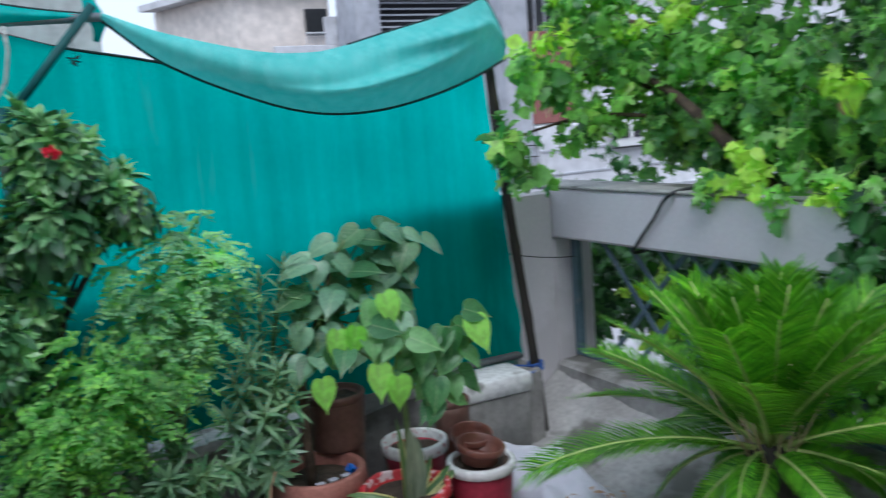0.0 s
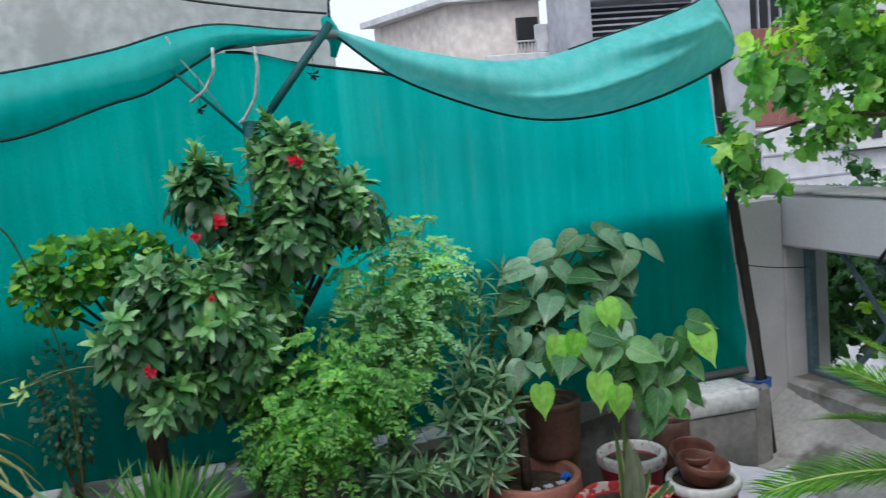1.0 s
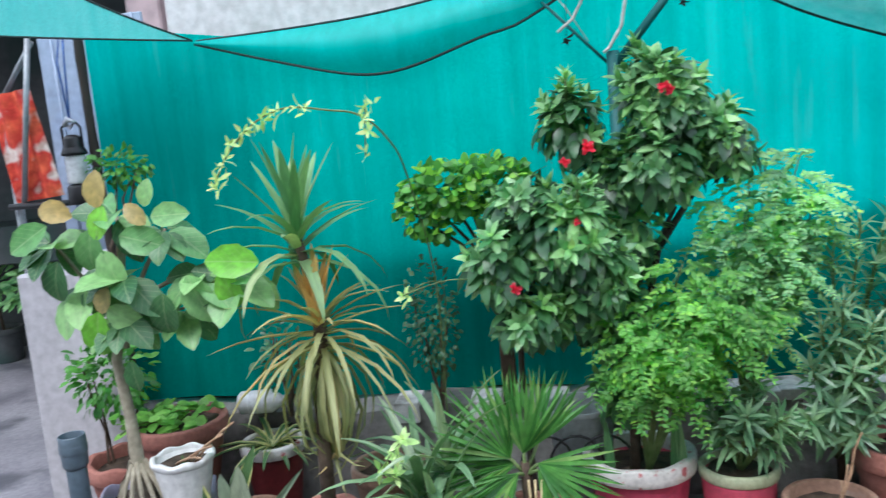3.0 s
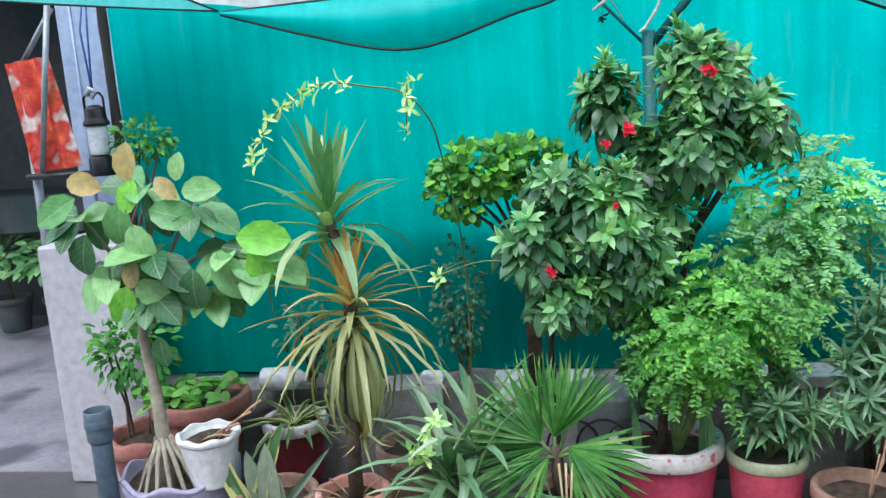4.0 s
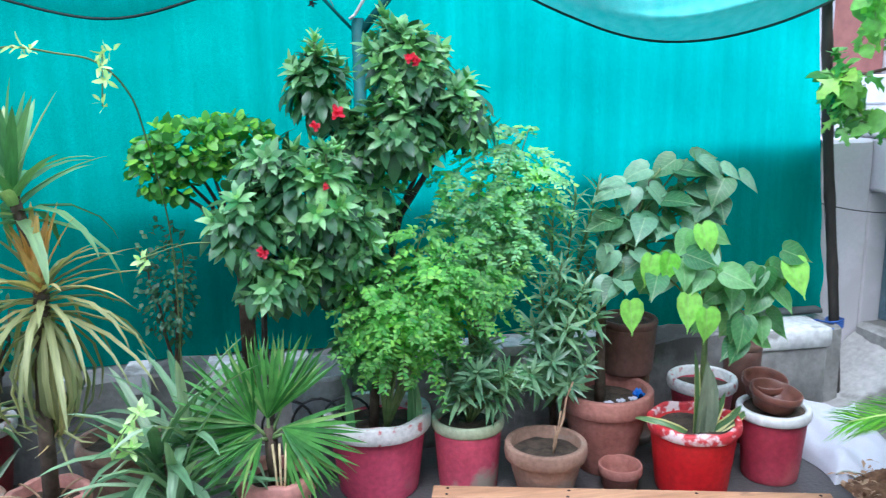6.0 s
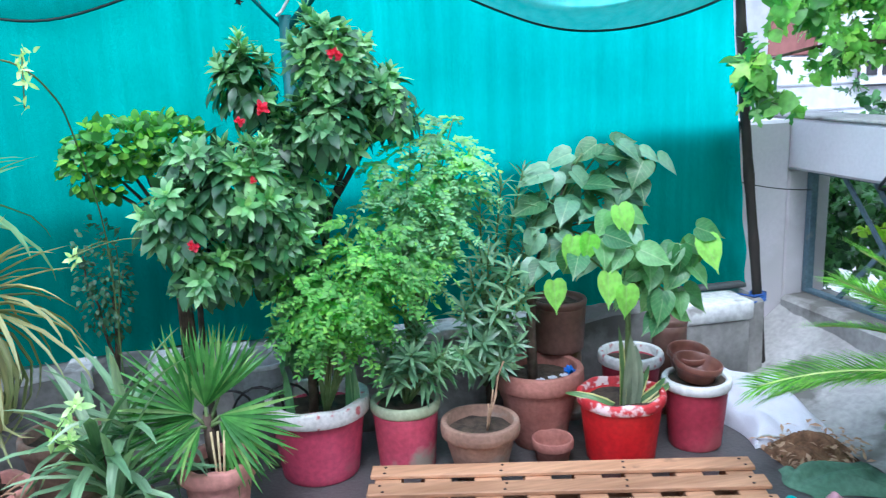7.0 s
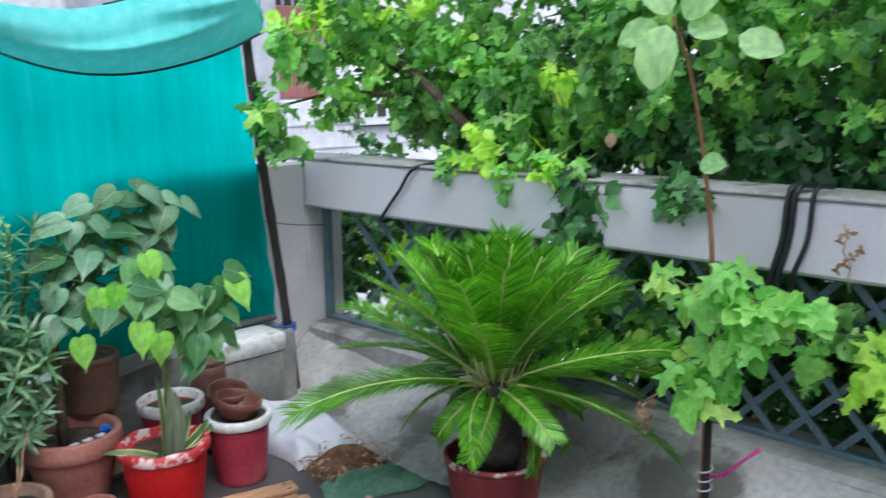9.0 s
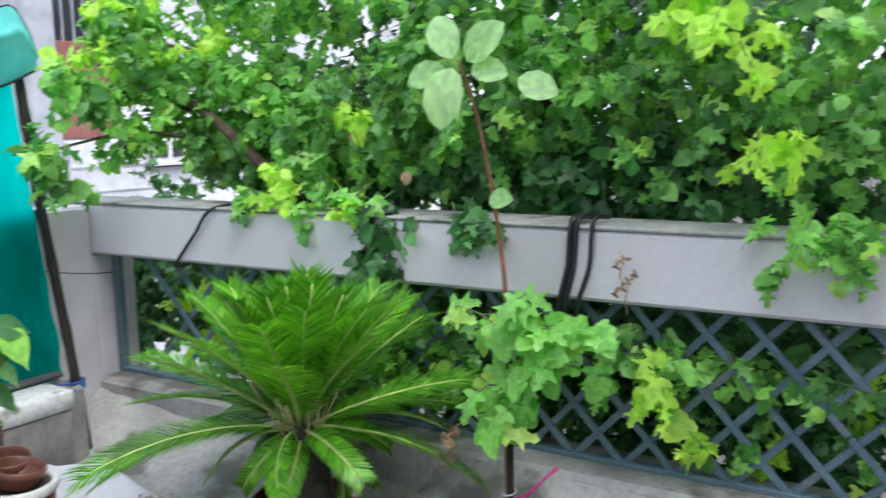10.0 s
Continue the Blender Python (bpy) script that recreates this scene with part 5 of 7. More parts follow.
for c, rad, n in (((-0.42, 2.86, 1.20), (0.17, 0.11, 0.09), 520), ((-0.28, 2.9, 1.21), (0.13, 0.1, 0.085), 300), ((-0.53, 2.84, 1.14), (0.08, 0.08, 0.08), 150), ((-0.47, 2.84, 1.08), (0.06, 0.05, 0.04), 60)):
    p, d = sprinkle(c, rad, n, 0.5)
    LL = NR.uniform(0.03, 0.046, n)
    y = (NR.random(n) < 0.27) & (d[:, 1] < 0.2)
    for gg, mk in ((g, ~y), (g2, y)):
        k = int(mk.sum())
        gg.leaves(p[mk], d[mk] + 0.8 * dirs(k), d[mk] + np.array([0, -0.4, 0.7]) + 0.4 * dirs(k), LL[mk], LL[mk] * 0.72, ROUND, 0.3)
part("foliage", g, L_BUSH, bu, kind="stuff")
part("young_leaves", g2, L_BUSH_Y, bu, "bright yellow-green young leaves", kind="stuff")
for k, e in enumerate(((-0.55, 2.86, 1.12), (-0.46, 2.86, 1.12), (-0.36, 2.88, 1.12), (-0.25, 2.9, 1.15), (-0.42, 2.88, 1.15))):
    part("stem", Geo().tube([(-0.30 + 0.01 * k, 2.93, 0.38), (-0.30 + 0.008 * k, 2.93, 0.80), Vector((-0.31, 2.92, 0.93)).lerp(Vector(e), 0.4), e], [0.009, 0.008, 0.007, 0.004], 6), M_BARK, bu)

# trailing pale vine
vi = thing("variegated_vine", (-0.51, 2.9, 0.373), "arching vine with pale variegated star-like leaves", "vine")
way = [(-0.51, 2.9, 0.38), (-0.50, 2.85, 0.9), (-0.52, 2.62, 1.28), (-0.50, 2.30, 1.40), (-0.545, 2.2, 1.465), (-0.63, 2.2, 1.485), (-0.74, 2.2, 1.50), (-0.835, 2.2, 1.465), (-0.915, 2.2, 1.39), (-0.965, 2.2, 1.305)]
def smooth_way(pts, n=6):
    out = []
    P = [Vector(p) for p in pts]
    for i in range(len(P) - 1):
        p0, p1, p2, p3 = P[max(i - 1, 0)], P[i], P[i + 1], P[min(i + 2, len(P) - 1)]
        for k in range(n):
            t = k / n
            out.append(0.5 * ((2 * p1) + (p2 - p0) * t + (2 * p0 - 5 * p1 + 4 * p2 - p3) * t * t + (3 * p1 - p0 - 3 * p2 + p3) * t ** 3))
    return out + [P[-1]]


sw_ = smooth_way(way)
part("stem", Geo().tube(sw_, 0.0028, 5), M_STEM_GREEN, vi)
g = Geo()
C = [sw_[k] for k in (33, 35, 37, 38, 40, 42, 44, 46, 48, 50, 52, 53, 54)] + [Vector((-0.524, 2.2, 1.50)), Vector((-0.53, 2.2, 1.48)), Vector((-0.536, 2.2, 1.445)), Vector((-0.526, 2.2, 1.41)), Vector((-0.54, 2.2, 1.375))]
rosettes(g, [c + Vector((R.uniform(-0.012, 0.012), -0.01, R.uniform(-0.012, 0.012))) for c in C], [(R.uniform(-1, 1), R.uniform(-1, 0.2), R.uniform(-0.3, 1)) for _ in C], 6, 0.040, 0.34, OVATE, 1.3, 0.6)
for c in ((-0.53, 2.45, 0.93), (-0.31, 2.52, 0.95), (-0.27, 2.52, 0.945), (-0.54, 2.3, 0.545), (-0.60, 2.28, 0.46), (-0.565, 2.29, 0.50), (-0.57, 2.3, 0.44)):
    rosettes(g, [c], [(R.uniform(-0.8, 0.8), -0.7, R.uniform(0, 1))], 8, 0.048, 0.42, OVATE, 1.1, 0.6)
part("foliage", g, L_VINE, vi, kind="stuff")
part("stem", Geo().tube([(-0.526, 2.2, 1.50), (-0.538, 2.2, 1.36)], 0.002, 5), M_STEM_GREEN, vi)
part("stem", Geo().tube(smooth_way([(-0.51, 2.85, 0.5), (-0.45, 2.7, 0.9), (-0.53, 2.45, 0.93), (-0.40, 2.5, 0.96), (-0.27, 2.52, 0.945)]), 0.002, 5), M_STEM_GREEN, vi)
part("stem", Geo().tube(smooth_way([(-0.53, 2.42, 0.2), (-0.54, 2.3, 0.40), (-0.60, 2.28, 0.46), (-0.54, 2.3, 0.545)]), 0.002, 5), M_STEM_GREEN, vi)


# red-flowered jatropha shrubs
def flower(parent, at, size):
    g = Geo()
    for k in range(3):
        c = Vector(at) + Vector((R.uniform(-1, 1), -0.4, R.uniform(-1, 1))) * size * 0.5
        rosettes(g, [c], [(R.uniform(-0.5, 0.5), -1, 0.4)], 6, size, 0.7, ROUND, 1.0, 0.3)
    part("flower", g, L_FLOWER, parent, "crimson flower cluster")


def flowering(base, stem_ways, clumps, label, flowers):
    th = thing("flowering_shrub", base, label, "shrub", "red-flowered shrubs")
    for w_ in stem_ways:
        part("stem", Geo().tube(smooth_way(w_, 4), list(np.linspace(0.015, 0.006, (len(w_) - 1) * 4 + 1)), 7), M_BARK_DARK, th)
    g, gy, gd = Geo(), Geo(), Geo()
    for c, rad, n in clumps:
        p, ax = shoots(c, rad, n, -0.75)
        yo = NR.random(n) < 0.2
        yo &= ax[:, 2] > 0.35
        rosettes(g, p[~yo], ax[~yo], 15, 0.094, 0.38, OVATE, 1.5, 0.6)
        rosettes(gy, p[yo], ax[yo], 13, 0.085, 0.36, OVATE, 1.3, 0.5)
        for _ in range(n // 14):
            q0 = np.array(c) + np.array([R.uniform(-0.7, 0.7) * rad[0], R.uniform(-0.6, 0.2) * rad[1], rad[2] * R.uniform(0.7, 1.0)])
            hgt = R.uniform(0.02, 0.05)
            part("shoot", Geo().tube([q0 - [0, 0, 0.05], q0 + [0, 0, hgt]], [0.005, 0.003], 5), M_STEM_GREEN, th)
            rosettes(g, [q0 + [0, 0, hgt * f] for f in (0.3, 0.65, 1.0)], [(0, -0.1, 1)] * 3, 8, 0.075, 0.34, OVATE, 1.25, 0.5)
        # filling leaves within the clump, shade painted in by their darker tone
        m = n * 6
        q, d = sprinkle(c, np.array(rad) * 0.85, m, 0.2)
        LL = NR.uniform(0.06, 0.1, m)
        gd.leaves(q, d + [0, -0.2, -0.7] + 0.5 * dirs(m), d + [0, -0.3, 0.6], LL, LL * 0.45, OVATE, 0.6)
    part("foliage", g, L_JAT, th, kind="stuff")
    part("young_shoot_foliage", gy, L_JAT_YOUNG, th, "lighter green young shoots", kind="stuff")
    part("inner_foliage", gd, L_JAT_SHADED, th, kind="stuff")
    for at, s in flowers:
        flower(th, at, s)
    return th


flowering((-0.20, 2.78, 0.0), [[(-0.20, 2.78, 0.0), (-0.215, 2.72, 0.45), (-0.205, 2.68, 0.75), (-0.12, 2.62, 1.0)], [(-0.205, 2.68, 0.75), (-0.25, 2.62, 0.95), (-0.28, 2.58, 1.02)], [(-0.205, 2.68, 0.7), (-0.05, 2.6, 0.85), (0.05, 2.58, 1.05)]],
          [((-0.07, 2.60, 1.07), (0.16, 0.13, 0.14), 30), ((-0.25, 2.57, 1.0), (0.10, 0.10, 0.13), 14), ((0.03, 2.62, 0.95), (0.12, 0.11, 0.12), 16), ((-0.17, 2.57, 0.83), (0.10, 0.09, 0.09), 12), ((-0.17, 2.62, 1.18), (0.09, 0.08, 0.08), 8), ((-0.02, 2.66, 0.84), (0.15, 0.08, 0.15), 14)],
          "bushy shrub with whorled green leaves and small red flowers", [((-0.195, 2.47, 0.925), 0.018), ((-0.01, 2.46, 1.115), 0.010)])
flowering((0.14, 2.85, 0.0), [[(0.14, 2.85, 0.0), (0.15, 2.84, 0.45), (0.17, 2.82, 0.85), (0.22, 2.78, 1.15), (0.27, 2.76, 1.45)], [(0.15, 2.82, 0.7), (0.10, 2.8, 1.05), (-0.02, 2.77, 1.35)], [(0.17, 2.82, 0.85), (0.33, 2.78, 1.1), (0.45, 2.76, 1.28)], [(0.15, 2.84, 0.5), (0.24, 2.8, 0.95), (0.30, 2.78, 1.1)]],
          [((0.265, 2.74, 1.43), (0.14, 0.11, 0.17), 28), ((0.24, 2.70, 1.25), (0.15, 0.11, 0.12), 22), ((0.44, 2.74, 1.31), (0.10, 0.09, 0.12), 12), ((-0.01, 2.72, 1.39), (0.10, 0.08, 0.12), 14), ((0.10, 2.74, 1.22), (0.12, 0.09, 0.10), 14), ((0.14, 2.78, 1.02), (0.11, 0.07, 0.15), 12), ((0.12, 2.76, 0.75), (0.12, 0.08, 0.2), 16), ((0.09, 2.72, 0.55), (0.08, 0.07, 0.12), 10)],
          "tall shrub with dark whorled leaves and crimson flowers", [((0.262, 2.60, 1.472), 0.021), ((0.285, 2.6, 1.466), 0.017), ((0.03, 2.52, 1.315), 0.024), ((-0.03, 2.45, 1.292), 0.018)])

# feathery plant in the large pink pot
th, sz = pot((0.145, 2.79, 0.0), 0.188, 0.29, M_PINK, "feathery green plant in a pink pot with flaking white rim", M_RIM_WHITE, rim_h=0.05, lip=0.02, taper=0.84, rim_wave=0.003, soil_drop=0.06)


def feathery(parent, start, ends, mat, leaf=0.023, label=""):
    g, g2 = Geo(), Geo()
    for k, e in enumerate(ends):
        w_ = arc(start, e, R.uniform(0.03, 0.10), 10)
        part("stem", Geo().tube(w_, list(np.linspace(0.006, 0.002, 11)), 5), M_STEM_GREEN, parent)
        for j in range(5, 11):
            for _ in range(4):
                a = R.uniform(0, 6.3)
                d = Vector((math.cos(a), math.sin(a) - 0.2, R.uniform(-0.5, 0.5))).normalized()
                L = R.uniform(0.09, 0.17)
                o = Vector(w_[j])
                t = np.linspace(0.2, 1, 12)
                rach = np.array(o)[None] + t[:, None] * L * np.array(d)[None] - np.array([0, 0, 1])[None] * (t[:, None] ** 2) * L * R.uniform(0.15, 0.7)
                g2.tube([rach[0], rach[5], rach[11]], [0.0012, 0.001, 0.0006], 4)
                side = np.array(d.cross(Vector((0, -0.3, 1))).normalized())
                for sg in (1, -1):
                    n = len(t)
                    LL = leaf * (1.35 - 0.5 * t) * NR.uniform(0.65, 1.3, n)
                    g.leaves(rach, np.array(d)[None] * 0.8 + side[None] * sg + 0.45 * dirs(n), np.array([0, -0.6, 0.8]) + 0.55 * dirs(n), LL, LL * 0.46, OVATE, 0.6)
    part("spray_growth", g2, M_STEM_GREEN, parent, kind="stuff")
    return part("foliage", g, mat, parent, label, kind="stuff")


ends = [(0.10, 2.62, 0.78), (0.20, 2.60, 0.88), (0.29, 2.58, 0.95), (0.38, 2.60, 0.90), (0.47, 2.62, 0.82), (0.34, 2.54, 0.82), (0.22, 2.56, 0.76), (0.45, 2.62, 0.74), (0.30, 2.58, 0.84), (0.40, 2.58, 0.78), (0.27, 2.55, 0.70), (0.14, 2.6, 0.68)]
feathery(th, (0.17, 2.74, sz), ends, L_FERN)
for x1, dx, L in ((0.25, 0.06, 0.30), (0.28, -0.05, 0.22), (0.05, -0.05, 0.2)):
    placed("leaf", one_leaf("sword_leaf_green", STRAP, 0.2, 0.05, L_YUC), (x1, 2.72, sz), (dx, -0.05, 1), (0.1, -1, 0.1), L, 0.03, th)
part("trunk", Geo().tube([(0.13, 2.76, sz), (0.135, 2.75, 0.42), (0.13, 2.74, 0.6)], [0.018, 0.015, 0.01], 7), M_BARK, th)

# feathery greyer plant further back
fb = thing("feathery_shrub", (0.52, 2.92, 0.0), "tall feathery grey-green shrub with light tips", "shrub")
feathery(fb, (0.52, 2.92, 0.30), [(0.42, 2.8, 1.10), (0.52, 2.76, 1.16), (0.62, 2.76, 1.20), (0.70, 2.76, 1.12), (0.74, 2.78, 1.00), (0.56, 2.74, 1.0), (0.44, 2.76, 0.96), (0.66, 2.74, 0.90), (0.40, 2.78, 1.05), (0.58, 2.78, 1.25), (0.68, 2.78, 1.24), (0.62, 2.72, 1.06), (0.50, 2.74, 1.06), (0.72, 2.76, 1.10)], L_FERN_BLUE)
part("trunk", Geo().tube([(0.52, 2.92, 0.0), (0.52, 2.9, 0.5), (0.54, 2.86, 0.9)], [0.014, 0.011, 0.007], 6), M_BARK, fb)


# oleanders
def oleander(parent, start, tips, mat, leaf=0.11):
    g = Geo()
    for e in tips:
        w_ = arc(start, e, 0.03, 10)
        part("stem", Geo().tube(w_, list(np.linspace(0.008, 0.003, 11)), 5), M_STEM_GREEN, parent)
        cs = [w_[j] for j in range(5, 11)]
        rosettes(g, cs, [(Vector(w_[min(j + 1, 10)]) - Vector(w_[j - 1])) for j in range(5, 11)], 9, leaf, 0.17, LANCE, 1.1, 0.5)
    return part("foliage", g, mat, parent, kind="stuff")


th, sz = pot((0.455, 2.74, 0.0), 0.128, 0.26, M_PINK_CHIP, "dark oleander in a chipped pink pot with pale green rim", M_RIM_GREEN, rim_h=0.03, lip=0.008, taper=0.86, soil_drop=0.03)
oleander(th, (0.46, 2.74, sz), [(0.36, 2.62, 0.45), (0.46, 2.58, 0.48), (0.58, 2.6, 0.46), (0.52, 2.68, 0.58), (0.62, 2.62, 0.40), (0.38, 2.68, 0.55)], L_OLE)
th2 = thing("oleander_shrub", (0.82, 2.90, 0.0), "tall grey-green oleander shrub with narrow leaves", "shrub")
oleander(th2, (0.80, 2.90, 0.2), [(0.70, 2.68, 0.72), (0.76, 2.66, 0.80), (0.85, 2.68, 0.72), (0.66, 2.66, 0.60), (0.78, 2.64, 0.60), (0.90, 2.66, 0.64), (0.84, 2.76, 1.0), (0.93, 2.78, 1.05), (1.0, 2.78, 0.98), (0.76, 2.76, 0.93), (0.72, 2.62, 0.48), (0.84, 2.62, 0.46), (0.64, 2.62, 0.44), (0.78, 2.6, 0.40), (0.90, 2.8, 0.90), (0.98, 2.76, 0.88)], L_OLE, 0.10)
part("trunk", Geo().tube([(0.82, 2.90, 0.0), (0.81, 2.90, 0.35)], 0.014, 7), M_BARK, th2)

# clay pots
th, sz = pot((0.695, 2.60, 0.0), 0.14, 0.205, M_TERRA_OLD, "weathered clay pot with a thin dry stalk", rim_h=0.045, lip=0.012, taper=0.72)
for k in range(4):
    part("dry_stalk", Geo().tube(wiggle((0.715, 2.58, sz), (0.72 + 0.02 * k, 2.58, sz + 0.10 + 0.05 * k), 0.006, 4, k), 0.003, 5), M_DRY, th)
th, sz = pot((0.975, 2.78, 0.0), 0.17, 0.305, M_TERRA, "grey-leaved heart-leaf fig in a big ridged terracotta pot", rim_h=0.06, lip=0.016, taper=0.66, ridges=1, soil_drop=0.05)
part("trunk", Geo().tube([(0.95, 2.77, sz), (0.945, 2.77, 0.45), (0.955, 2.79, 0.62), (1.05, 2.82, 0.85), (1.15, 2.84, 1.05)], [0.02, 0.018, 0.016, 0.012, 0.007], 8), M_BARK, th)
hm = [one_leaf("heart_leaf_grey", HEART, b, 0.16, L_BIGHEART) for b in (0.3, 0.7, 1.1)]
hd = [one_leaf("heart_leaf_dark", HEART, b, 0.16, L_FICUS_D) for b in (0.3, 0.8)]
for k, tp in enumerate(((1.07, 2.80, 1.03), (1.16, 2.80, 1.09), (1.26, 2.80, 1.12), (1.35, 2.80, 1.08), (1.42, 2.80, 1.05), (1.10, 2.76, 0.93), (1.38, 2.82, 0.98), (1.02, 2.74, 0.82), (1.20, 2.8, 0.90), (1.00, 2.72, 0.72), (1.32, 2.8, 0.80), (1.12, 2.74, 0.78), (1.08, 2.78, 0.88), (1.22, 2.82, 1.02), (1.14, 2.8, 0.98), (1.30, 2.84, 0.92), (1.26, 2.82, 0.72), (1.04, 2.78, 0.93))):
    part("branch", Geo().tube(arc((1.05, 2.82, 0.80), tp, 0.03, 5), 0.004, 5), M_STEM_GREEN, th)
    for j in range(4):
        a = R.uniform(0, 6.3)
        d = Vector((math.cos(a), math.sin(a) * 0.4 - 0.2, R.uniform(-0.9, 0.05)))
        L = R.uniform(0.10, 0.145)
        b0 = Vector(tp) + Vector((d.x, d.y, 0)) * 0.05
        placed("leaf", R.choice(hm if R.random() < 0.7 else hd), b0, d, (d.x * 0.4, -0.75, 0.9), L, L * R.uniform(0.7, 0.86), th)
bf = thing("plastic_wrapper", (1.10, 2.76, sz), "crumpled blue plastic wrapper on the soil", "litter")
g = Geo()
g.sheet(lambda u, v: (1.075 + 0.05 * u + 0.006 * math.sin(9 * v), 2.735 + 0.05 * v, sz + 0.012 + 0.022 * math.sin(5 * u + 3 * v) ** 2 + 0.008 * math.sin(13 * v)), 10, 8)
part("film", g, M_BLUEFILM, bf)
for k in range(4):
    lt = thing("litter_scrap", (0.92 + 0.06 * k, 2.70, sz), "pale crumpled scrap on the soil", "litter", "litter scraps")
    x0 = 0.90 + 0.05 * k
    g = Geo()
    g.sheet(lambda u, v: (x0 + 0.03 * u, 2.70 + 0.025 * v + 0.01 * k, sz + 0.008 + 0.01 * math.sin(6 * u + 4 * v) ** 2), 5, 5)
    part("scrap", g, M_SACK, lt)

up = thing("upturned_pot", (1.17, 2.975, 0.0), "small upturned clay pot standing before the ledge", "pot")
part("pot", Geo().lathe((1.17, 2.975, 0.0), [(0.068, 0.0), (0.070, 0.03), (0.064, 0.032), (0.052, 0.298), (0.047, 0.3065), (0.004, 0.3065)], 28, 0.004), M_TERRA_OLD, up)
th, sz = pot((1.115, 2.935, 0.307), 0.113, 0.21, M_BROWN_POT, "dark brown pot propped on a terracotta rim before the ledge", rim_h=0.02, lip=0.004, taper=0.9, soil_drop=0.03)
th, sz = pot((1.375, 2.83, 0.0), 0.128, 0.30, M_RASP, "red pot with chipped white rim behind the heart-leaved fig", M_RIM_WHITE, rim_h=0.035, taper=0.8)
th, sz = pot((1.575, 2.90, 0.0), 0.075, 0.40, M_BROWN_POT, "narrow dark brown pot by the cement block", rim_h=0.02, lip=0.004, taper=0.9)

# bright red pot: heart-leaved fig and striped sword leaves
th, sz = pot((1.215, 2.57, 0.0), 0.16, 0.255, M_RED, "heart-leaved fig with yellow-green leaves in a bright red pot", M_RIM_RED, rim_h=0.03, lip=0.012, taper=0.84, rim_wave=0.004, soil_drop=0.04)
part("trunk", Geo().tube([(1.24, 2.58, sz), (1.24, 2.57, 0.5), (1.22, 2.55, 0.70), (1.17, 2.52, 0.88), (1.15, 2.5, 0.95)], [0.012, 0.01, 0.009, 0.006, 0.004], 7), M_STEM_GREEN, th)
hg = [one_leaf("heart_leaf_green", HEART, b, 0.16, L_HEART) for b in (0.2, 0.6, 1.0)]
hl = [one_leaf("heart_leaf_lime", HEART, b, 0.16, L_LIME) for b in (0.15, 0.5)]
for tp, d, L, m in (((0.925, 2.47, 0.715), (0.05, -0.2, -1), 0.115, hl[0]), ((1.10, 2.43, 0.735), (-0.05, -0.25, -1), 0.125, hl[0]), ((1.155, 2.41, 0.69), (0.0, -0.2, -1), 0.12, hl[1]), ((1.15, 2.46, 0.95), (0.25, -0.3, -0.9), 0.12, hl[1]), ((1.05, 2.46, 0.86), (-0.25, -0.2, -0.9), 0.10, hl[0]), ((0.99, 2.46, 0.86), (-0.2, -0.2, -1), 0.11, hl[1]),
                   ((1.44, 2.43, 0.83), (0.25, -0.3, -0.75), 0.14, hl[0]), ((1.42, 2.44, 0.86), (0.75, -0.2, -0.3), 0.11, hg[0]), ((1.37, 2.45, 0.80), (0.0, -0.2, -1), 0.11, hg[1]), ((1.22, 2.44, 0.80), (0.6, -0.4, -0.3), 0.12, hg[0]), ((1.10, 2.45, 0.86), (0.8, -0.3, -0.3), 0.11, hg[0])):
    placed("leaf", m, tp, d, (0.1, -1, 0.3), L, L * 0.76, th)
for k, tp in enumerate(((1.10, 2.5, 0.84), (1.20, 2.48, 0.80), (1.28, 2.5, 0.78), (1.38, 2.48, 0.80), (1.02, 2.48, 0.80), (1.24, 2.5, 0.66), (1.33, 2.48, 0.64), (1.42, 2.5, 0.72), (1.16, 2.5, 0.92), (1.46, 2.5, 0.76), (1.40, 2.52, 0.62), (1.30, 2.52, 0.72), (1.34, 2.5, 0.56))):
    part("branch", Geo().tube(arc((1.23, 2.56, 0.58 + 0.03 * (k % 4)), tp, 0.03, 5), 0.0035, 5), M_STEM_GREEN, th)
    for j in range(4):
        a = R.uniform(0, 6.3)
        d = Vector((math.cos(a) * 0.7, math.sin(a) * 0.4 - 0.1, -R.uniform(0.2, 1.0)))
        L = R.uniform(0.095, 0.13)
        placed("leaf", R.choice(hg), Vector(tp) + Vector((d.x, d.y, 0)) * 0.04, d, (d.x * 0.4, -0.8, 0.6), L, L * R.uniform(0.62, 0.78), th)
for x1, dx, L, m, w_ in ((1.22, 0.0, 0.27, sg_[0], 0.06), (1.245, 0.06, 0.22, sg_[1], 0.05), (1.20, -0.03, 0.30, sw[0], 0.028), (1.27, 0.6, 0.15, sw[1], 0.03), (1.28, 0.9, 0.16, sw[1], 0.03), (1.25, 0.35, 0.15, sw[0], 0.03), (1.17, -0.7, 0.20, sw[2], 0.028), (1.26, 0.7, 0.12, sw[0], 0.03)):
    placed("leaf", m, (x1, 2.535, sz), (dx, -0.15, 0.95 if abs(dx) < 0.5 else 0.5), (0.1 - 0.4 * dx, -1, 0.4), L, w_, th)

# raspberry pot with small pots stacked on it
th, sz = pot((1.525, 2.59, 0.0), 0.128, 0.265, M_RASP, "raspberry-red pot with white rim carrying small brown pots", M_WHITE_POT, rim_h=0.028, lip=0.012, taper=0.84, soil_drop=0.012)


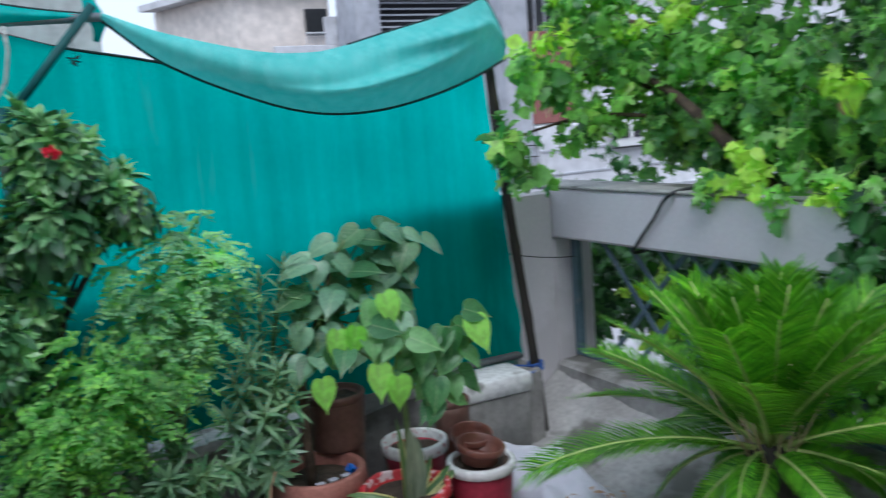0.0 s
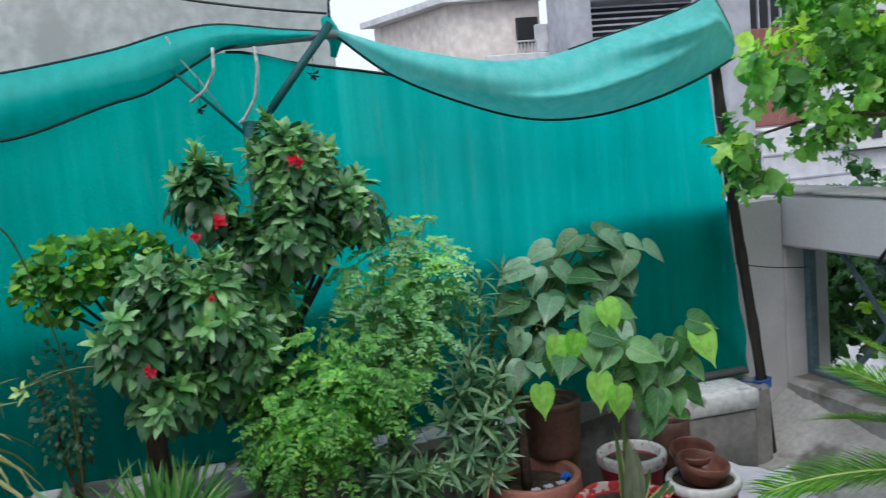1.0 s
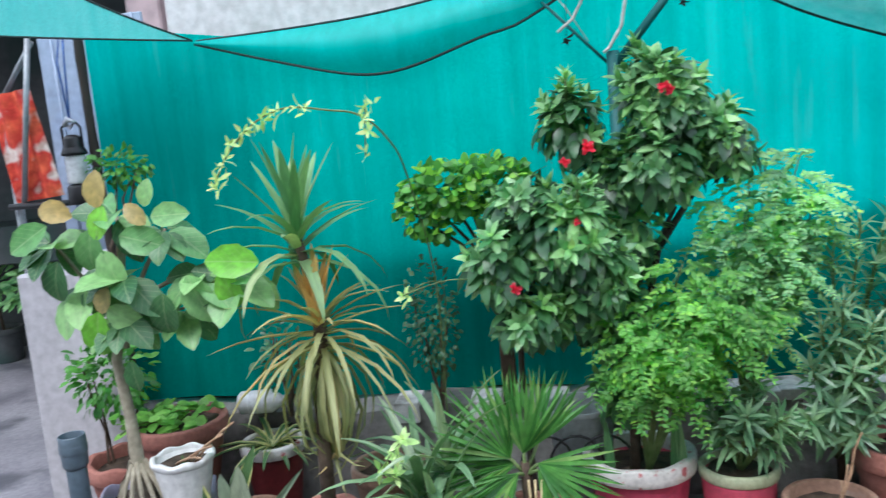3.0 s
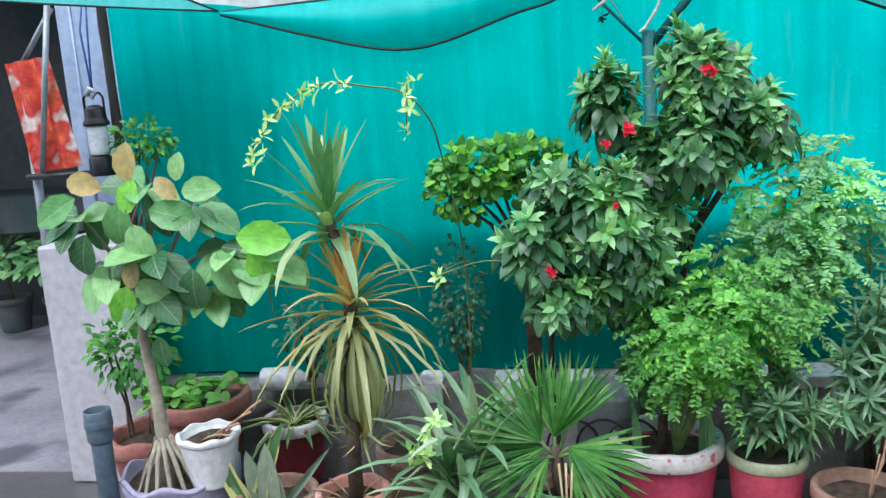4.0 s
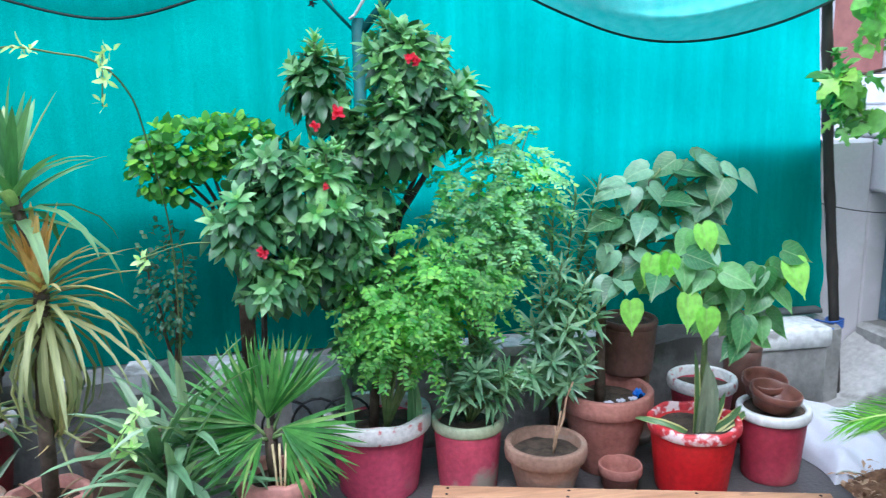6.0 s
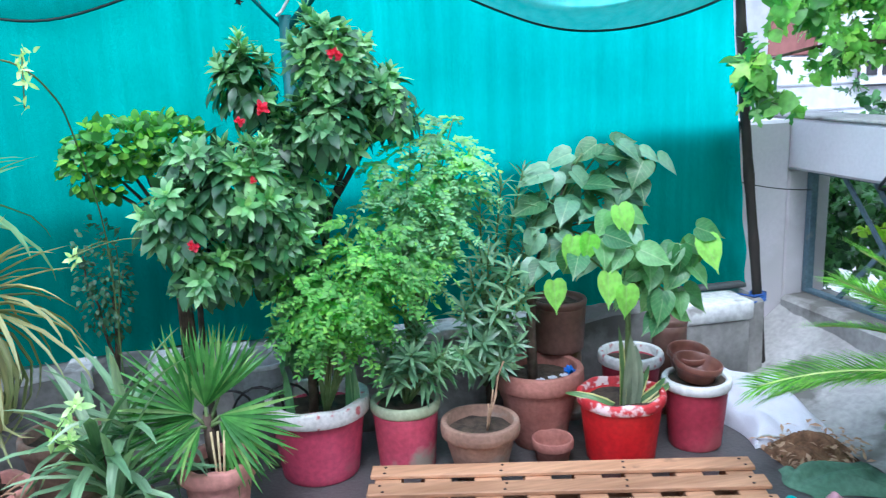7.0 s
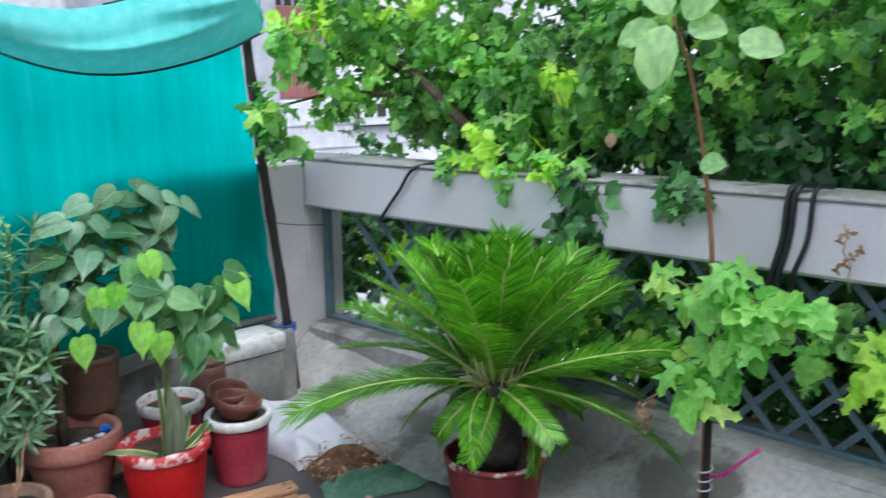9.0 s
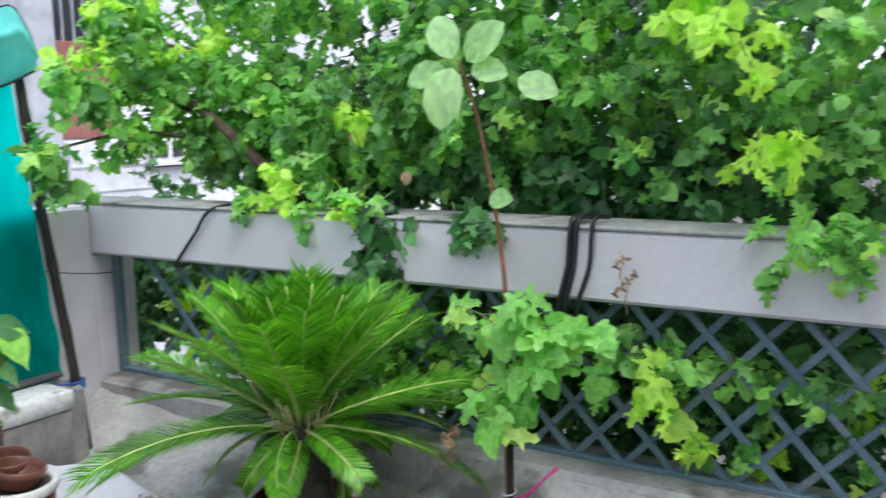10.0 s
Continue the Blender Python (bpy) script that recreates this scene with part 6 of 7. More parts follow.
def small_pot(at, r, h, mat, label, tilt):
    th = thing("small_pot", at, label, "pot", "empty small pots")
    part("pot", Geo().lathe(at, [(r * 0.72, 0), (r * 0.88, h * 0.62), (r, h * 0.66), (r, h), (r - 0.008, h), (r * 0.85, h * 0.6), (r * 0.66, 0.012), (0.001, 0.012)], 32, 0.006, tilt=tilt), mat, th)
    return th


small_pot((1.505, 2.57, 0.268), 0.090, 0.068, M_WET_BROWN, "small empty brown plastic pot tilted on the red pot", Matrix.Rotation(radians(7), 3, 'X') @ Matrix.Rotation(radians(9), 3, 'Y'))
small_pot((1.545, 2.70, 0.262), 0.080, 0.07, M_WET_BROWN, "small empty brown plastic pot leaning behind", Matrix.Rotation(radians(12), 3, 'X'))
small_pot((0.96, 2.59, 0.0), 0.075, 0.10, M_TERRA, "tiny empty terracotta pot on the floor", Matrix.Identity(3))
for k in range(5):
    sh_ = thing("pot_shard", (0.50 + 0.05 * k, 2.56, 0.0), "broken terracotta shard on the floor", "shard", "pot shards")
    c = (0.50 + 0.055 * k, 2.555 + 0.02 * (k % 2), 0.02 + 0.01 * (k % 3))
    part("shard", Geo().box((-0.035, -0.006, -0.022), (0.035, 0.006, 0.03), 0.004, pose(*c, 50 + 20 * k, 15 * k, 40 * k)), M_TERRA_OLD, sh_)

# grey bucket and black wire behind the palm
bk = thing("plastic_bucket", (-0.04, 2.93, 0.0), "pale grey plastic bucket with black wire hoops", "bucket")
part("body", Geo().lathe((-0.04, 2.93, 0.0), [(0.09, 0), (0.115, 0.39), (0.121, 0.39), (0.121, 0.41), (0.112, 0.41), (0.088, 0.02)], 32), M_BUCKET, bk)
for k in range(3):
    part("wire_hoop", Geo().tube([(-0.16 + 0.1 * k + 0.09 * math.cos(t * 0.35), 2.80, 0.24 + 0.1 * math.sin(t * 0.35)) for t in range(10)], 0.005, 5), M_WIRE, bk)

# ---- pallet, sack and litter on the floor ----
PL = Matrix.Translation((0.925, 2.42, 0)) @ Matrix.Rotation(radians(-14.1), 4, 'Z')
pal = thing("wooden_pallet", (0.9, 2.25, 0.0), "pinewood pallet lying on the floor", "pallet")
for k in range(7):
    y1 = 0.0 - k * 0.125
    sl = part("slat", Geo().box((-0.64, y1 - 0.076, 0.080 + R.uniform(-0.001, 0.001)), (0.64 + R.uniform(-0.008, 0.008), y1 + R.uniform(-0.004, 0.003), 0.096), 0.003, PL), M_WOOD, pal, smooth=False)
    for xx in (-0.60, -0.2, 0.2, 0.6):
        for yy in (0.02, 0.06):
            part("nail", Geo().lathe(PL @ Vector((xx + R.uniform(-0.012, 0.012), y1 - yy, 0.0963)), [(0.006, 0), (0.004, 0.0015), (0.0005, 0.002)], 8), M_NAIL, sl)
for k, xx in enumerate([-0.58 + 0.1657 * j for j in range(8)]):
    part("bearer", Geo().box((xx - 0.045, -0.83, 0.03), (xx + 0.045, -0.005, 0.079), 0.004, PL), M_WOOD, pal, smooth=False)
for yy in (-0.06, -0.42, -0.78):
    part("runner", Geo().box((-0.62, yy - 0.04, 0.0), (0.62, yy + 0.04, 0.029), 0.003, PL), M_WOOD, pal, smooth=False)

sk = thing("woven_sack", (1.87, 2.62, 0.0), "white woven plastic sack slumped on the floor", "sack")


def sack(u, v):
    x = 1.70 + 0.32 * u + 0.03 * v + 0.015 * math.sin(7 * v)
    y = 2.44 + 0.43 * v + 0.03 * math.sin(5 * u + 1)
    e = min(1.0, 9 * min(u, 1 - u, v, 1.03 - v))
    z = (0.035 + 0.16 * v ** 1.2 * (1 - 0.35 * u)) * math.sqrt(max(e, 0.0))
    z += e * (0.012 * math.sin(14 * u - 6 * v) + 0.010 * math.sin(9 * v + 5 * u) + 0.016 * noise.noise(Vector((u * 6, v * 6, 1))))
    return (x, y, max(0.003, z))


part("sack_body", Geo().sheet(sack, 48, 48), M_SACK, sk)
part("stitched_hem", Geo().tube([Vector(sack(k / 24, 0.05)) + Vector((0, 0, 0.004)) for k in range(1, 24)], 0.004, 5), M_ROPE, sk, "pale stitched hem")
mound = thing("litter_mound", (1.84, 2.38, 0.0), "heap of brown coir and dead leaves on the floor", "litter", kind="stuff")
g = Geo()
g.sheet(lambda u, v: (1.72 + 0.30 * u, 2.28 + 0.22 * v, 0.002 + 0.07 * math.sin(math.pi * u) * math.sin(math.pi * v) * (0.8 + 0.4 * math.sin(17 * u + 11 * v))), 24, 20)
part("heap", g, M_COIR, mound)
g = Geo()
n = 260
p = np.stack([1.72 + 0.32 * NR.random(n), 2.25 + 0.27 * NR.random(n), 0.01 + 0.07 * NR.random(n) * NR.random(n)], 1)
g.leaves(p, dirs(n, -0.15, 0.3), np.array([0, 0, 1]) + 0.7 * dirs(n), NR.uniform(0.02, 0.05, n), NR.uniform(0.006, 0.02, n), SMALL, 0.8)
part("dead_leaves", g, M_DRY, mound)
rg = thing("green_rag", (1.86, 2.17, 0.0), "grey-green rag crumpled on the wet floor", "rag")


def rag(u, v):
    x = 1.66 + 0.36 * u + 0.02 * math.sin(8 * v)
    y = 2.06 + 0.24 * v + 0.03 * math.sin(6 * u)
    e = min(u, 1 - u, v, 1 - v) * 4
    return (x, y, 0.004 + 0.04 * min(1, e) * (0.5 + 0.5 * math.sin(9 * u + 4 * math.sin(5 * v))))


part("rag_cloth", Geo().sheet(rag, 30, 22), M_RAG, rg)
for nm, at, mat, lab in (("plastic_scrap", (1.70, 2.03, 0.0), M_PINKRAG, "crumpled pink plastic film on the floor"), ("bottle_cap", (1.60, 2.11, 0.0), M_CYAN, "turquoise plastic cap on the floor")):
    th = thing(nm, at, lab, "litter")
    if nm == "bottle_cap":
        part("cap", Geo().lathe(at, [(0.017, 0), (0.017, 0.012), (0.014, 0.015), (0.001, 0.015)], 20), mat, th)
    else:
        part("film", Geo().sheet(lambda u, v: (1.66 + 0.09 * u, 2.0 + 0.07 * v, 0.004 + 0.03 * math.sin(3.1 * u) * math.sin(3.1 * v) * (1 + math.sin(11 * u + 7 * v))), 14, 12), mat, th)

fc2 = thing("floor_cloth", (1.73, 1.84, 0.0), "crumpled grey-blue checked cloth on the floor", "cloth")
part("cloth_sheet", Geo().sheet(lambda u, v: (1.62 + 0.21 * u + 0.015 * math.sin(7 * v), 1.76 + 0.17 * v + 0.02 * math.sin(6 * u), 0.004 + 0.10 * min(u, 1 - u, v, 1 - v) * (1.1 + math.sin(13 * u + 5 * math.sin(6 * v)))), 28, 22), surface("checked_cloth", (0.34, 0.38, 0.42), (0.55, 0.57, 0.60), 30, 0.9, 0.5, 90, stain=(0.16, 0.20, 0.24), stain_scale=26, stain_at=0.54), fc2)

# ---- cycad by the parapet ----
CX, CY = 1.97, 1.68
th, sz = pot((CX, CY, 0.0), 0.176, 0.25, M_DKRED, "cycad with arching feather fronds in a dark red pot", M_RIM_FLAKE, rim_h=0.012, lip=0.006, taper=0.8, name="potted_cycad")
part("trunk", Geo().lathe((CX, CY, sz), [(0.085, 0), (0.10, 0.06), (0.09, 0.18), (0.065, 0.26), (0.02, 0.30), (0.001, 0.305)], 20, 0.06), M_BARK_DARK, th)


def frond(parent, az, el, L, curl, mat=None, twist=0.0):
    g, gs = Geo(), Geo()
    d0 = Vector((math.cos(az) * math.cos(el), math.sin(az) * math.cos(el), math.sin(el)))
    n0 = Vector((-math.cos(az) * math.sin(el), -math.sin(az) * math.sin(el), math.cos(el)))
    s0 = d0.cross(n0)
    n0 = (n0 + s0 * twist).normalized()
    s0 = d0.cross(n0).normalized()
    pts, tan, nor = [], [], []
    for k in range(49):
        s = k / 48
        a = curl * s
        pts.append(Vector((CX, CY, sz + 0.27)) + d0 * 0.03 + L * (math.sin(a) / curl * d0 - (1 - math.cos(a)) / curl * n0))
        tan.append(math.cos(a) * d0 - math.sin(a) * n0)
        nor.append(math.cos(a) * n0 + math.sin(a) * d0)
    gs.tube([pts[k] for k in range(0, 49, 6)], list(np.linspace(0.008, 0.0035, 9)), 5)
    B, D, U, LL = [], [], [], []
    for k in range(6, 49):
        s = k / 48
        ln_ = 0.150 * (0.45 + 0.55 * math.sin(math.pi * min(1, (s - 0.08) * 0.95)) ** 0.6) * L / 0.62 * (0.5 if s > 0.97 else 1)
        for h in (0, 0.33, 0.67):
            for sg in (1, -1):
                p = pts[k] + tan[k] * (h * L / 48)
                B.append(p)
                D.append(tan[k] * (0.55 + 0.6 * s) + s0 * sg + nor[k] * 0.28 + Vector((R.uniform(-0.11, 0.11), R.uniform(-0.11, 0.11), R.uniform(-0.11, 0.11))))
                U.append(nor[k])
                LL.append(ln_ * R.uniform(0.92, 1.05))
    g.leaves(np.array(B), np.array(D), np.array(U), np.array(LL), 0.0046, [(0, 0.35, 0), (0.5, 0.5, 0.5), (1, 0.05, 1)], 0.35, 0.1)
    f = part("frond", gs, M_RACHIS, parent)
    part("feathered_blade", g, mat or L_CYCAD, f, "fine green leaflets", kind="stuff")


for k in range(34):                       # the standing crown: stiff straight fronds that open like a funnel
    az = k * 2.39996 + R.uniform(-0.15, 0.15)
    f = k / 34
    el = 1.42 - 0.98 * f + R.uniform(-0.1, 0.1)
    if math.cos(az + 2.44) > 0.5 and el < 1.05:
        el += 0.35
    frond(th, az, el, R.uniform(0.42, 0.50) + 0.14 * f, 0.10 + 0.28 * f + R.uniform(0.0, 0.12), twist=R.uniform(-0.35, 0.35))
for k in range(17):                       # the old outer ring, nearly level, tips hanging
    az = 0.37 * k + R.uniform(-0.1, 0.1)
    if math.cos(az + 2.44) > 0.4:
        continue
    frond(th, az, 0.14 + 0.24 * (k % 2) + R.uniform(-0.08, 0.08), R.uniform(0.56, 0.66), 0.75, twist=R.uniform(-0.3, 0.3))
for k in range(9):                        # short young fronds hanging over the pot
    az = -4.3 + 0.46 * k
    frond(th, az, -0.25 + 0.45 * (k % 2), R.uniform(0.24, 0.33), 1.2, twist=(-0.6, 0.5)[k % 2])
for k in range(13):
    a = k * 2.4
    part("dry_stub", Geo().tube([(CX + 0.05 * math.cos(a), CY + 0.05 * math.sin(a), sz + 0.24), (CX + (0.10 + 0.008 * k) * math.cos(a), CY + (0.10 + 0.008 * k) * math.sin(a), sz + 0.42 + 0.05 * (k % 4))], [0.0035, 0.0025], 5), M_STRAW, th)

# ---- young fig tied to a stake before the lattice ----
fg = thing("staked_fig_sapling", (2.28, 1.07, 0.0), "young fig sapling with lobed leaves tied to a stake", "sapling")
part("stake", Geo().tube([(2.27, 1.06, 0.0), (2.275, 1.065, 0.72)], 0.012, 7), M_BAMBOO, fg)
part("stem", Geo().tube(smooth_way([(2.29, 1.08, 0.0), (2.285, 1.08, 0.5), (2.30, 1.09, 0.9), (2.28, 1.12, 1.22), (2.24, 1.16, 1.5), (2.2, 1.2, 1.66)], 4), list(np.linspace(0.011, 0.004, 21)), 7), M_STEM_RED, fg)
lob = [one_leaf("lobed_leaf", DEEP if b == 0.7 else FIGLOBE, b, 0.18, L_HERB) for b in (0.3, 0.7, 1.0)]
for m_ in lob:
    m_.materials.clear()
    m_.materials.append(leafy("sapling_leaf", (0.13, 0.45, 0.06), (0.32, 0.68, 0.15), 0.42, 0.35, (0.48, 0.70, 0.16), per_object=True, veins=True))
for b0, b1 in (((2.29, 1.08, 0.80), (2.20, 1.22, 0.90)), ((2.29, 1.08, 0.78), (2.18, 1.05, 0.88)), ((2.29, 1.08, 0.76), (2.22, 0.90, 0.86)), ((2.29, 1.08, 0.72), (2.24, 0.88, 0.86)), ((2.29, 1.08, 0.60), (2.18, 1.10, 0.66)), ((2.29, 1.08, 0.55), (2.19, 1.0, 0.62)), ((2.29, 1.08, 0.66), (2.2, 0.94, 0.72)), ((2.29, 1.08, 0.50), (2.2, 1.08, 0.52)), ((2.29, 1.08, 0.84), (2.22, 0.98, 0.96)), ((2.29, 1.08, 0.72), (2.25, 0.82, 0.76)), ((2.29, 1.08, 0.78), (2.30, 0.72, 0.82)), ((2.29, 1.08, 0.74), (2.30, 0.76, 0.70)), ((2.29, 1.08, 0.80), (2.28, 0.80, 0.86))):
    w_ = arc(b0, b1, 0.02, 6)
    part("twig", Geo().tube(w_, list(np.linspace(0.005, 0.002, 7)), 5), M_STEM_GREEN, fg)
    for j in range(7):
        c = Vector(w_[2 + j % 5]) + Vector((R.uniform(-0.03, 0.02), R.uniform(-0.05, 0.05), R.uniform(-0.03, 0.03)))
        d = Vector((R.uniform(-0.9, 0.3), R.uniform(-0.9, 0.9), R.uniform(-1.0, 0.2)))
        L = R.uniform(0.07, 0.13)
        placed("leaf", R.choice(lob), c, d, (-0.9 + R.uniform(-0.4, 0.4), -0.2 + R.uniform(-0.6, 0.6), R.uniform(0.2, 1.0)), L, L * 0.85, fg)
        part("petiole", Geo().tube([w_[2 + j % 5], c], 0.0018, 4, False), M_STEM_GREEN, fg)
bigl = [one_leaf("broad_leaf", FIG, b, 0.14, leafy("broad_top_leaf", (0.36, 0.66, 0.26), (0.52, 0.80, 0.40), 0.38, 0.4, per_object=True, veins=True)) for b in (0.3, 0.7)]
for c, d, L in (((2.19, 1.21, 1.63), (-0.2, 0.35, 0.9), 0.15), ((2.19, 1.16, 1.62), (-0.25, -0.7, 0.65), 0.16), ((2.18, 1.21, 1.60), (-0.4, 0.05, -0.75), 0.19), ((2.19, 1.24, 1.60), (-0.3, 0.9, -0.25), 0.13), ((2.2, 1.15, 1.60), (-0.2, -0.9, -0.1), 0.12), ((2.25, 1.12, 1.24), (-0.3, -0.7, 0.05), 0.10), ((2.21, 1.0, 1.56), (0, -0.9, -0.3), 0.13)):
    placed("leaf", bigl[R.randrange(2)], Vector(c) + Vector((0, 0, 0.035 if c[2] > 1.5 else 0)), d, (-1, -0.25, 0.35), L, L * 0.68, fg)
rb = thing("ribbon_tie", (2.27, 1.06, 0.30), "magenta ribbon and wire tied round the stake", "tie")
part("ribbon", Geo().tube([(2.27, 1.06, 0.26), (2.25, 0.99, 0.30), (2.26, 0.93, 0.37), (2.28, 0.90, 0.40)], [0.005, 0.007, 0.005, 0.008], 6), M_PINKCORD, rb)
part("wire_coil", Geo().tube([(2.277 + 0.022 * math.cos(t * 0.8), 1.068 + 0.022 * math.sin(t * 0.8), 0.20 + 0.004 * t) for t in range(26)], 0.003, 5), M_SACK, rb)
dl = thing("dead_leaf_bunch", (2.15, 1.20, 0.42), "bunch of curled brown dead leaves caught on the plant", "dead leaves")
g = Geo()
rosettes(g, [(2.15, 1.22, 0.46), (2.15, 1.22, 0.42), (2.15, 1.23, 0.38)], [(-0.4, 0, -1)] * 3, 7, 0.05, 0.7, OVATE, 1.4, 1.8)
part("curled_leaves", g, M_DRY, dl)
part("twig", Geo().tube([(2.15, 1.22, 0.50), (2.18, 1.15, 0.56), (2.285, 1.08, 0.60)], 0.003, 5), M_DRY, dl)

# cables over the parapet
c1 = thing("black_cable", (2.48, 2.6, 1.0), "black cable draped over the parapet", "cable", "parapet cables")
part("cable_run", Geo().tube(smooth_way([(2.66, 2.5, 1.145), (2.44, 2.56, 1.13), (2.425, 2.66, 1.02), (2.43, 2.78, 0.90), (2.47, 2.84, 0.86), (2.6, 2.9, 0.85)], 5), 0.008, 6), M_WIRE, c1)
for k, yy in enumerate((0.965, 0.945, 0.89)):
    c1 = thing("black_cable", (2.48, yy, 0.9), "thick black cable hanging down the parapet face", "cable", "parapet cables")
    part("cable_run", Geo().tube(smooth_way([(2.66, yy, 1.15), (2.525, yy, 1.15), (2.515, yy + 0.01, 1.0), (2.515, yy + 0.04 * (1 if k < 2 else 1.3), 0.86), (2.56, yy + 0.04, 0.78)], 5), 0.010 if k < 2 else 0.008, 8), M_WIRE, c1)

pw = thing("pillar_wire", (2.3, 3.3, 0.8), "thin dark wire slung across the grey pillar", "cable")
part("wire_run", Geo().tube(arc((2.10, 3.30, 0.86), (2.46, 3.26, 0.80), -0.012, 8), 0.0025, 5), M_WIRE, pw)
dc = thing("dried_creeper", (2.47, 0.75, 0.87), "rusty dried creeper clinging to the parapet beam", "creeper")
g = Geo()
rosettes(g, [(2.466, 0.79 - 0.02 * (k % 4), 0.93 + 0.022 * k) for k in range(6)], [(-1, 0.2 * (k % 3 - 1), -0.3) for k in range(6)], 5, 0.026, 0.6, OVATE, 1.4, 1.2)
part("curled_leaves", g, M_DRY, dc)
part("twig", Geo().tube(wiggle((2.47, 0.75, 0.87), (2.47, 0.78, 1.07), 0.01, 5, 3), 0.0025, 5), M_DRY, dc)

# ---- big tree beyond the parapet ----
tr = thing("garden_tree", (4.2, 1.6, -3.6), "dense lobed-leaved garden tree growing over the parapet", "tree")
part("trunk", Geo().tube(smooth_way([(4.2, 1.6, -3.6), (4.1, 1.7, -1.5), (3.9, 1.8, 0.0), (3.5, 2.1, 0.8)], 5), list(np.linspace(0.16, 0.07, 16)), 10), M_BARK, tr)
for w_ in ([(3.7, 1.9, 0.5), (2.85, 2.25, 1.0), (2.66, 2.50, 1.32), (2.60, 2.74, 1.53), (2.62, 3.0, 1.62)], [(3.6, 2.0, 0.6), (3.3, 1.6, 1.2), (3.0, 1.2, 1.7), (2.7, 0.9, 2.0)], [(3.6, 2.0, 0.6), (3.4, 2.6, 1.3), (3.1, 3.2, 1.8), (2.6, 3.4, 1.9)], [(3.8, 1.8, 0.3), (3.6, 0.8, 1.2), (3.2, 0.1, 1.6), (2.9, -0.5, 1.8)], [(2.95, 2.9, 1.45), (2.5, 2.95, 1.6), (2.05, 2.93, 1.64)], [(2.95, 2.8, 1.38), (2.4, 2.95, 1.45), (1.93, 2.93, 1.38)]):
    part("limb", Geo().tube(smooth_way(w_, 5), list(np.linspace(0.045 if w_[0][0] > 3 else 0.012, 0.010 if w_[0][0] > 3 else 0.004, (len(w_) - 1) * 5 + 1)), 7), M_BARK, tr)


def foliage(g, c, rad, n, leaf, hollow=0.3, face=(-0.8, -0.3, 0.7)):
    m = max(3, n // 9)
    tip, d = sprinkle(c, rad, m, hollow)
    run = unit(0.5 * d + 0.7 * dirs(m) + [-0.15, 0, -0.55])
    own = NR.integers(0, m, n)
    f = NR.random(n)
    p = tip[own] + run[own] * (f * 0.16 - 0.08)[:, None] + 0.012 * dirs(n)
    LL = NR.uniform(leaf * 0.55, leaf * 1.3, n) * (1.15 - 0.4 * f)
    D, U, W, B = 0.45 * run[own] + 0.9 * dirs(n) + [-0.1, 0, -0.4], np.array(face) + 0.5 * d[own] + 0.6 * dirs(n), LL * NR.uniform(0.7, 1.05, n), NR.uniform(0.2, 1.3, n)
    pick = NR.random(n)
    for mk, shp in ((pick < 0.6, DEEP), ((pick >= 0.6) & (pick < 0.8), FIGLOBE), (pick >= 0.8, OVATE)):
        g.leaves(p[mk], D[mk], U[mk], LL[mk], W[mk], shp, B[mk])
    for j in range(min(m, 90)):
        twigs.tube([tip[j] - run[j] * 0.10, tip[j], tip[j] + run[j] * 0.08], [0.003, 0.002, 0.001], 4)


gA, gB, gY, twigs = Geo(), Geo(), Geo(), Geo()
# hanging mass over the parapet, then the deeper crown
for c, rad, n in (((2.85, 2.7, 1.55), (0.28, 0.45, 0.34), 700), ((2.75, 2.1, 1.45), (0.25, 0.4, 0.30), 560), ((2.8, 1.5, 1.6), (0.25, 0.45, 0.40), 700), ((2.9, 0.8, 1.65), (0.28, 0.5, 0.45), 760), ((2.8, 0.1, 1.65), (0.3, 0.5, 0.45), 700), ((2.5, 3.0, 1.75), (0.32, 0.22, 0.16), 320), ((2.7, -0.7, 1.7), (0.35, 0.6, 0.5), 500),
                  ((2.85, 2.4, 2.1), (0.35, 0.9, 0.3), 800), ((2.75, 1.0, 2.2), (0.4, 0.9, 0.35), 800), ((2.42, 2.95, 1.52), (0.26, 0.10, 0.22), 150), ((1.94, 2.93, 1.36), (0.09, 0.05, 0.13), 55), ((2.10, 2.93, 1.62), (0.17, 0.06, 0.12), 90), ((2.0, 2.93, 1.24), (0.07, 0.05, 0.07), 25), ((2.45, 3.05, 1.95), (0.22, 0.1, 0.12), 120),
                  ((2.49, 2.42, 1.12), (0.04, 0.05, 0.08), 24), ((2.60, 1.7, 0.6), (0.10, 0.8, 0.24), 330), ((2.55, 0.8, 0.72), (0.06, 0.3, 0.12), 70), ((2.70, 0.3, 0.55), (0.08, 0.6, 0.25), 90), ((2.50, 1.95, 1.15), (0.05, 0.25, 0.06), 50), ((2.5, 0.2, 1.12), (0.07, 0.2, 0.10), 60), ((2.85, 2.55, 1.30), (0.12, 0.30, 0.14), 170), ((2.68, 2.85, 1.36), (0.12, 0.16, 0.16), 120)):
    foliage(gA, c, rad, n if c[0] < 2.3 else int(n * 1.8), 0.088 if c[0] < 2.3 else 0.068)
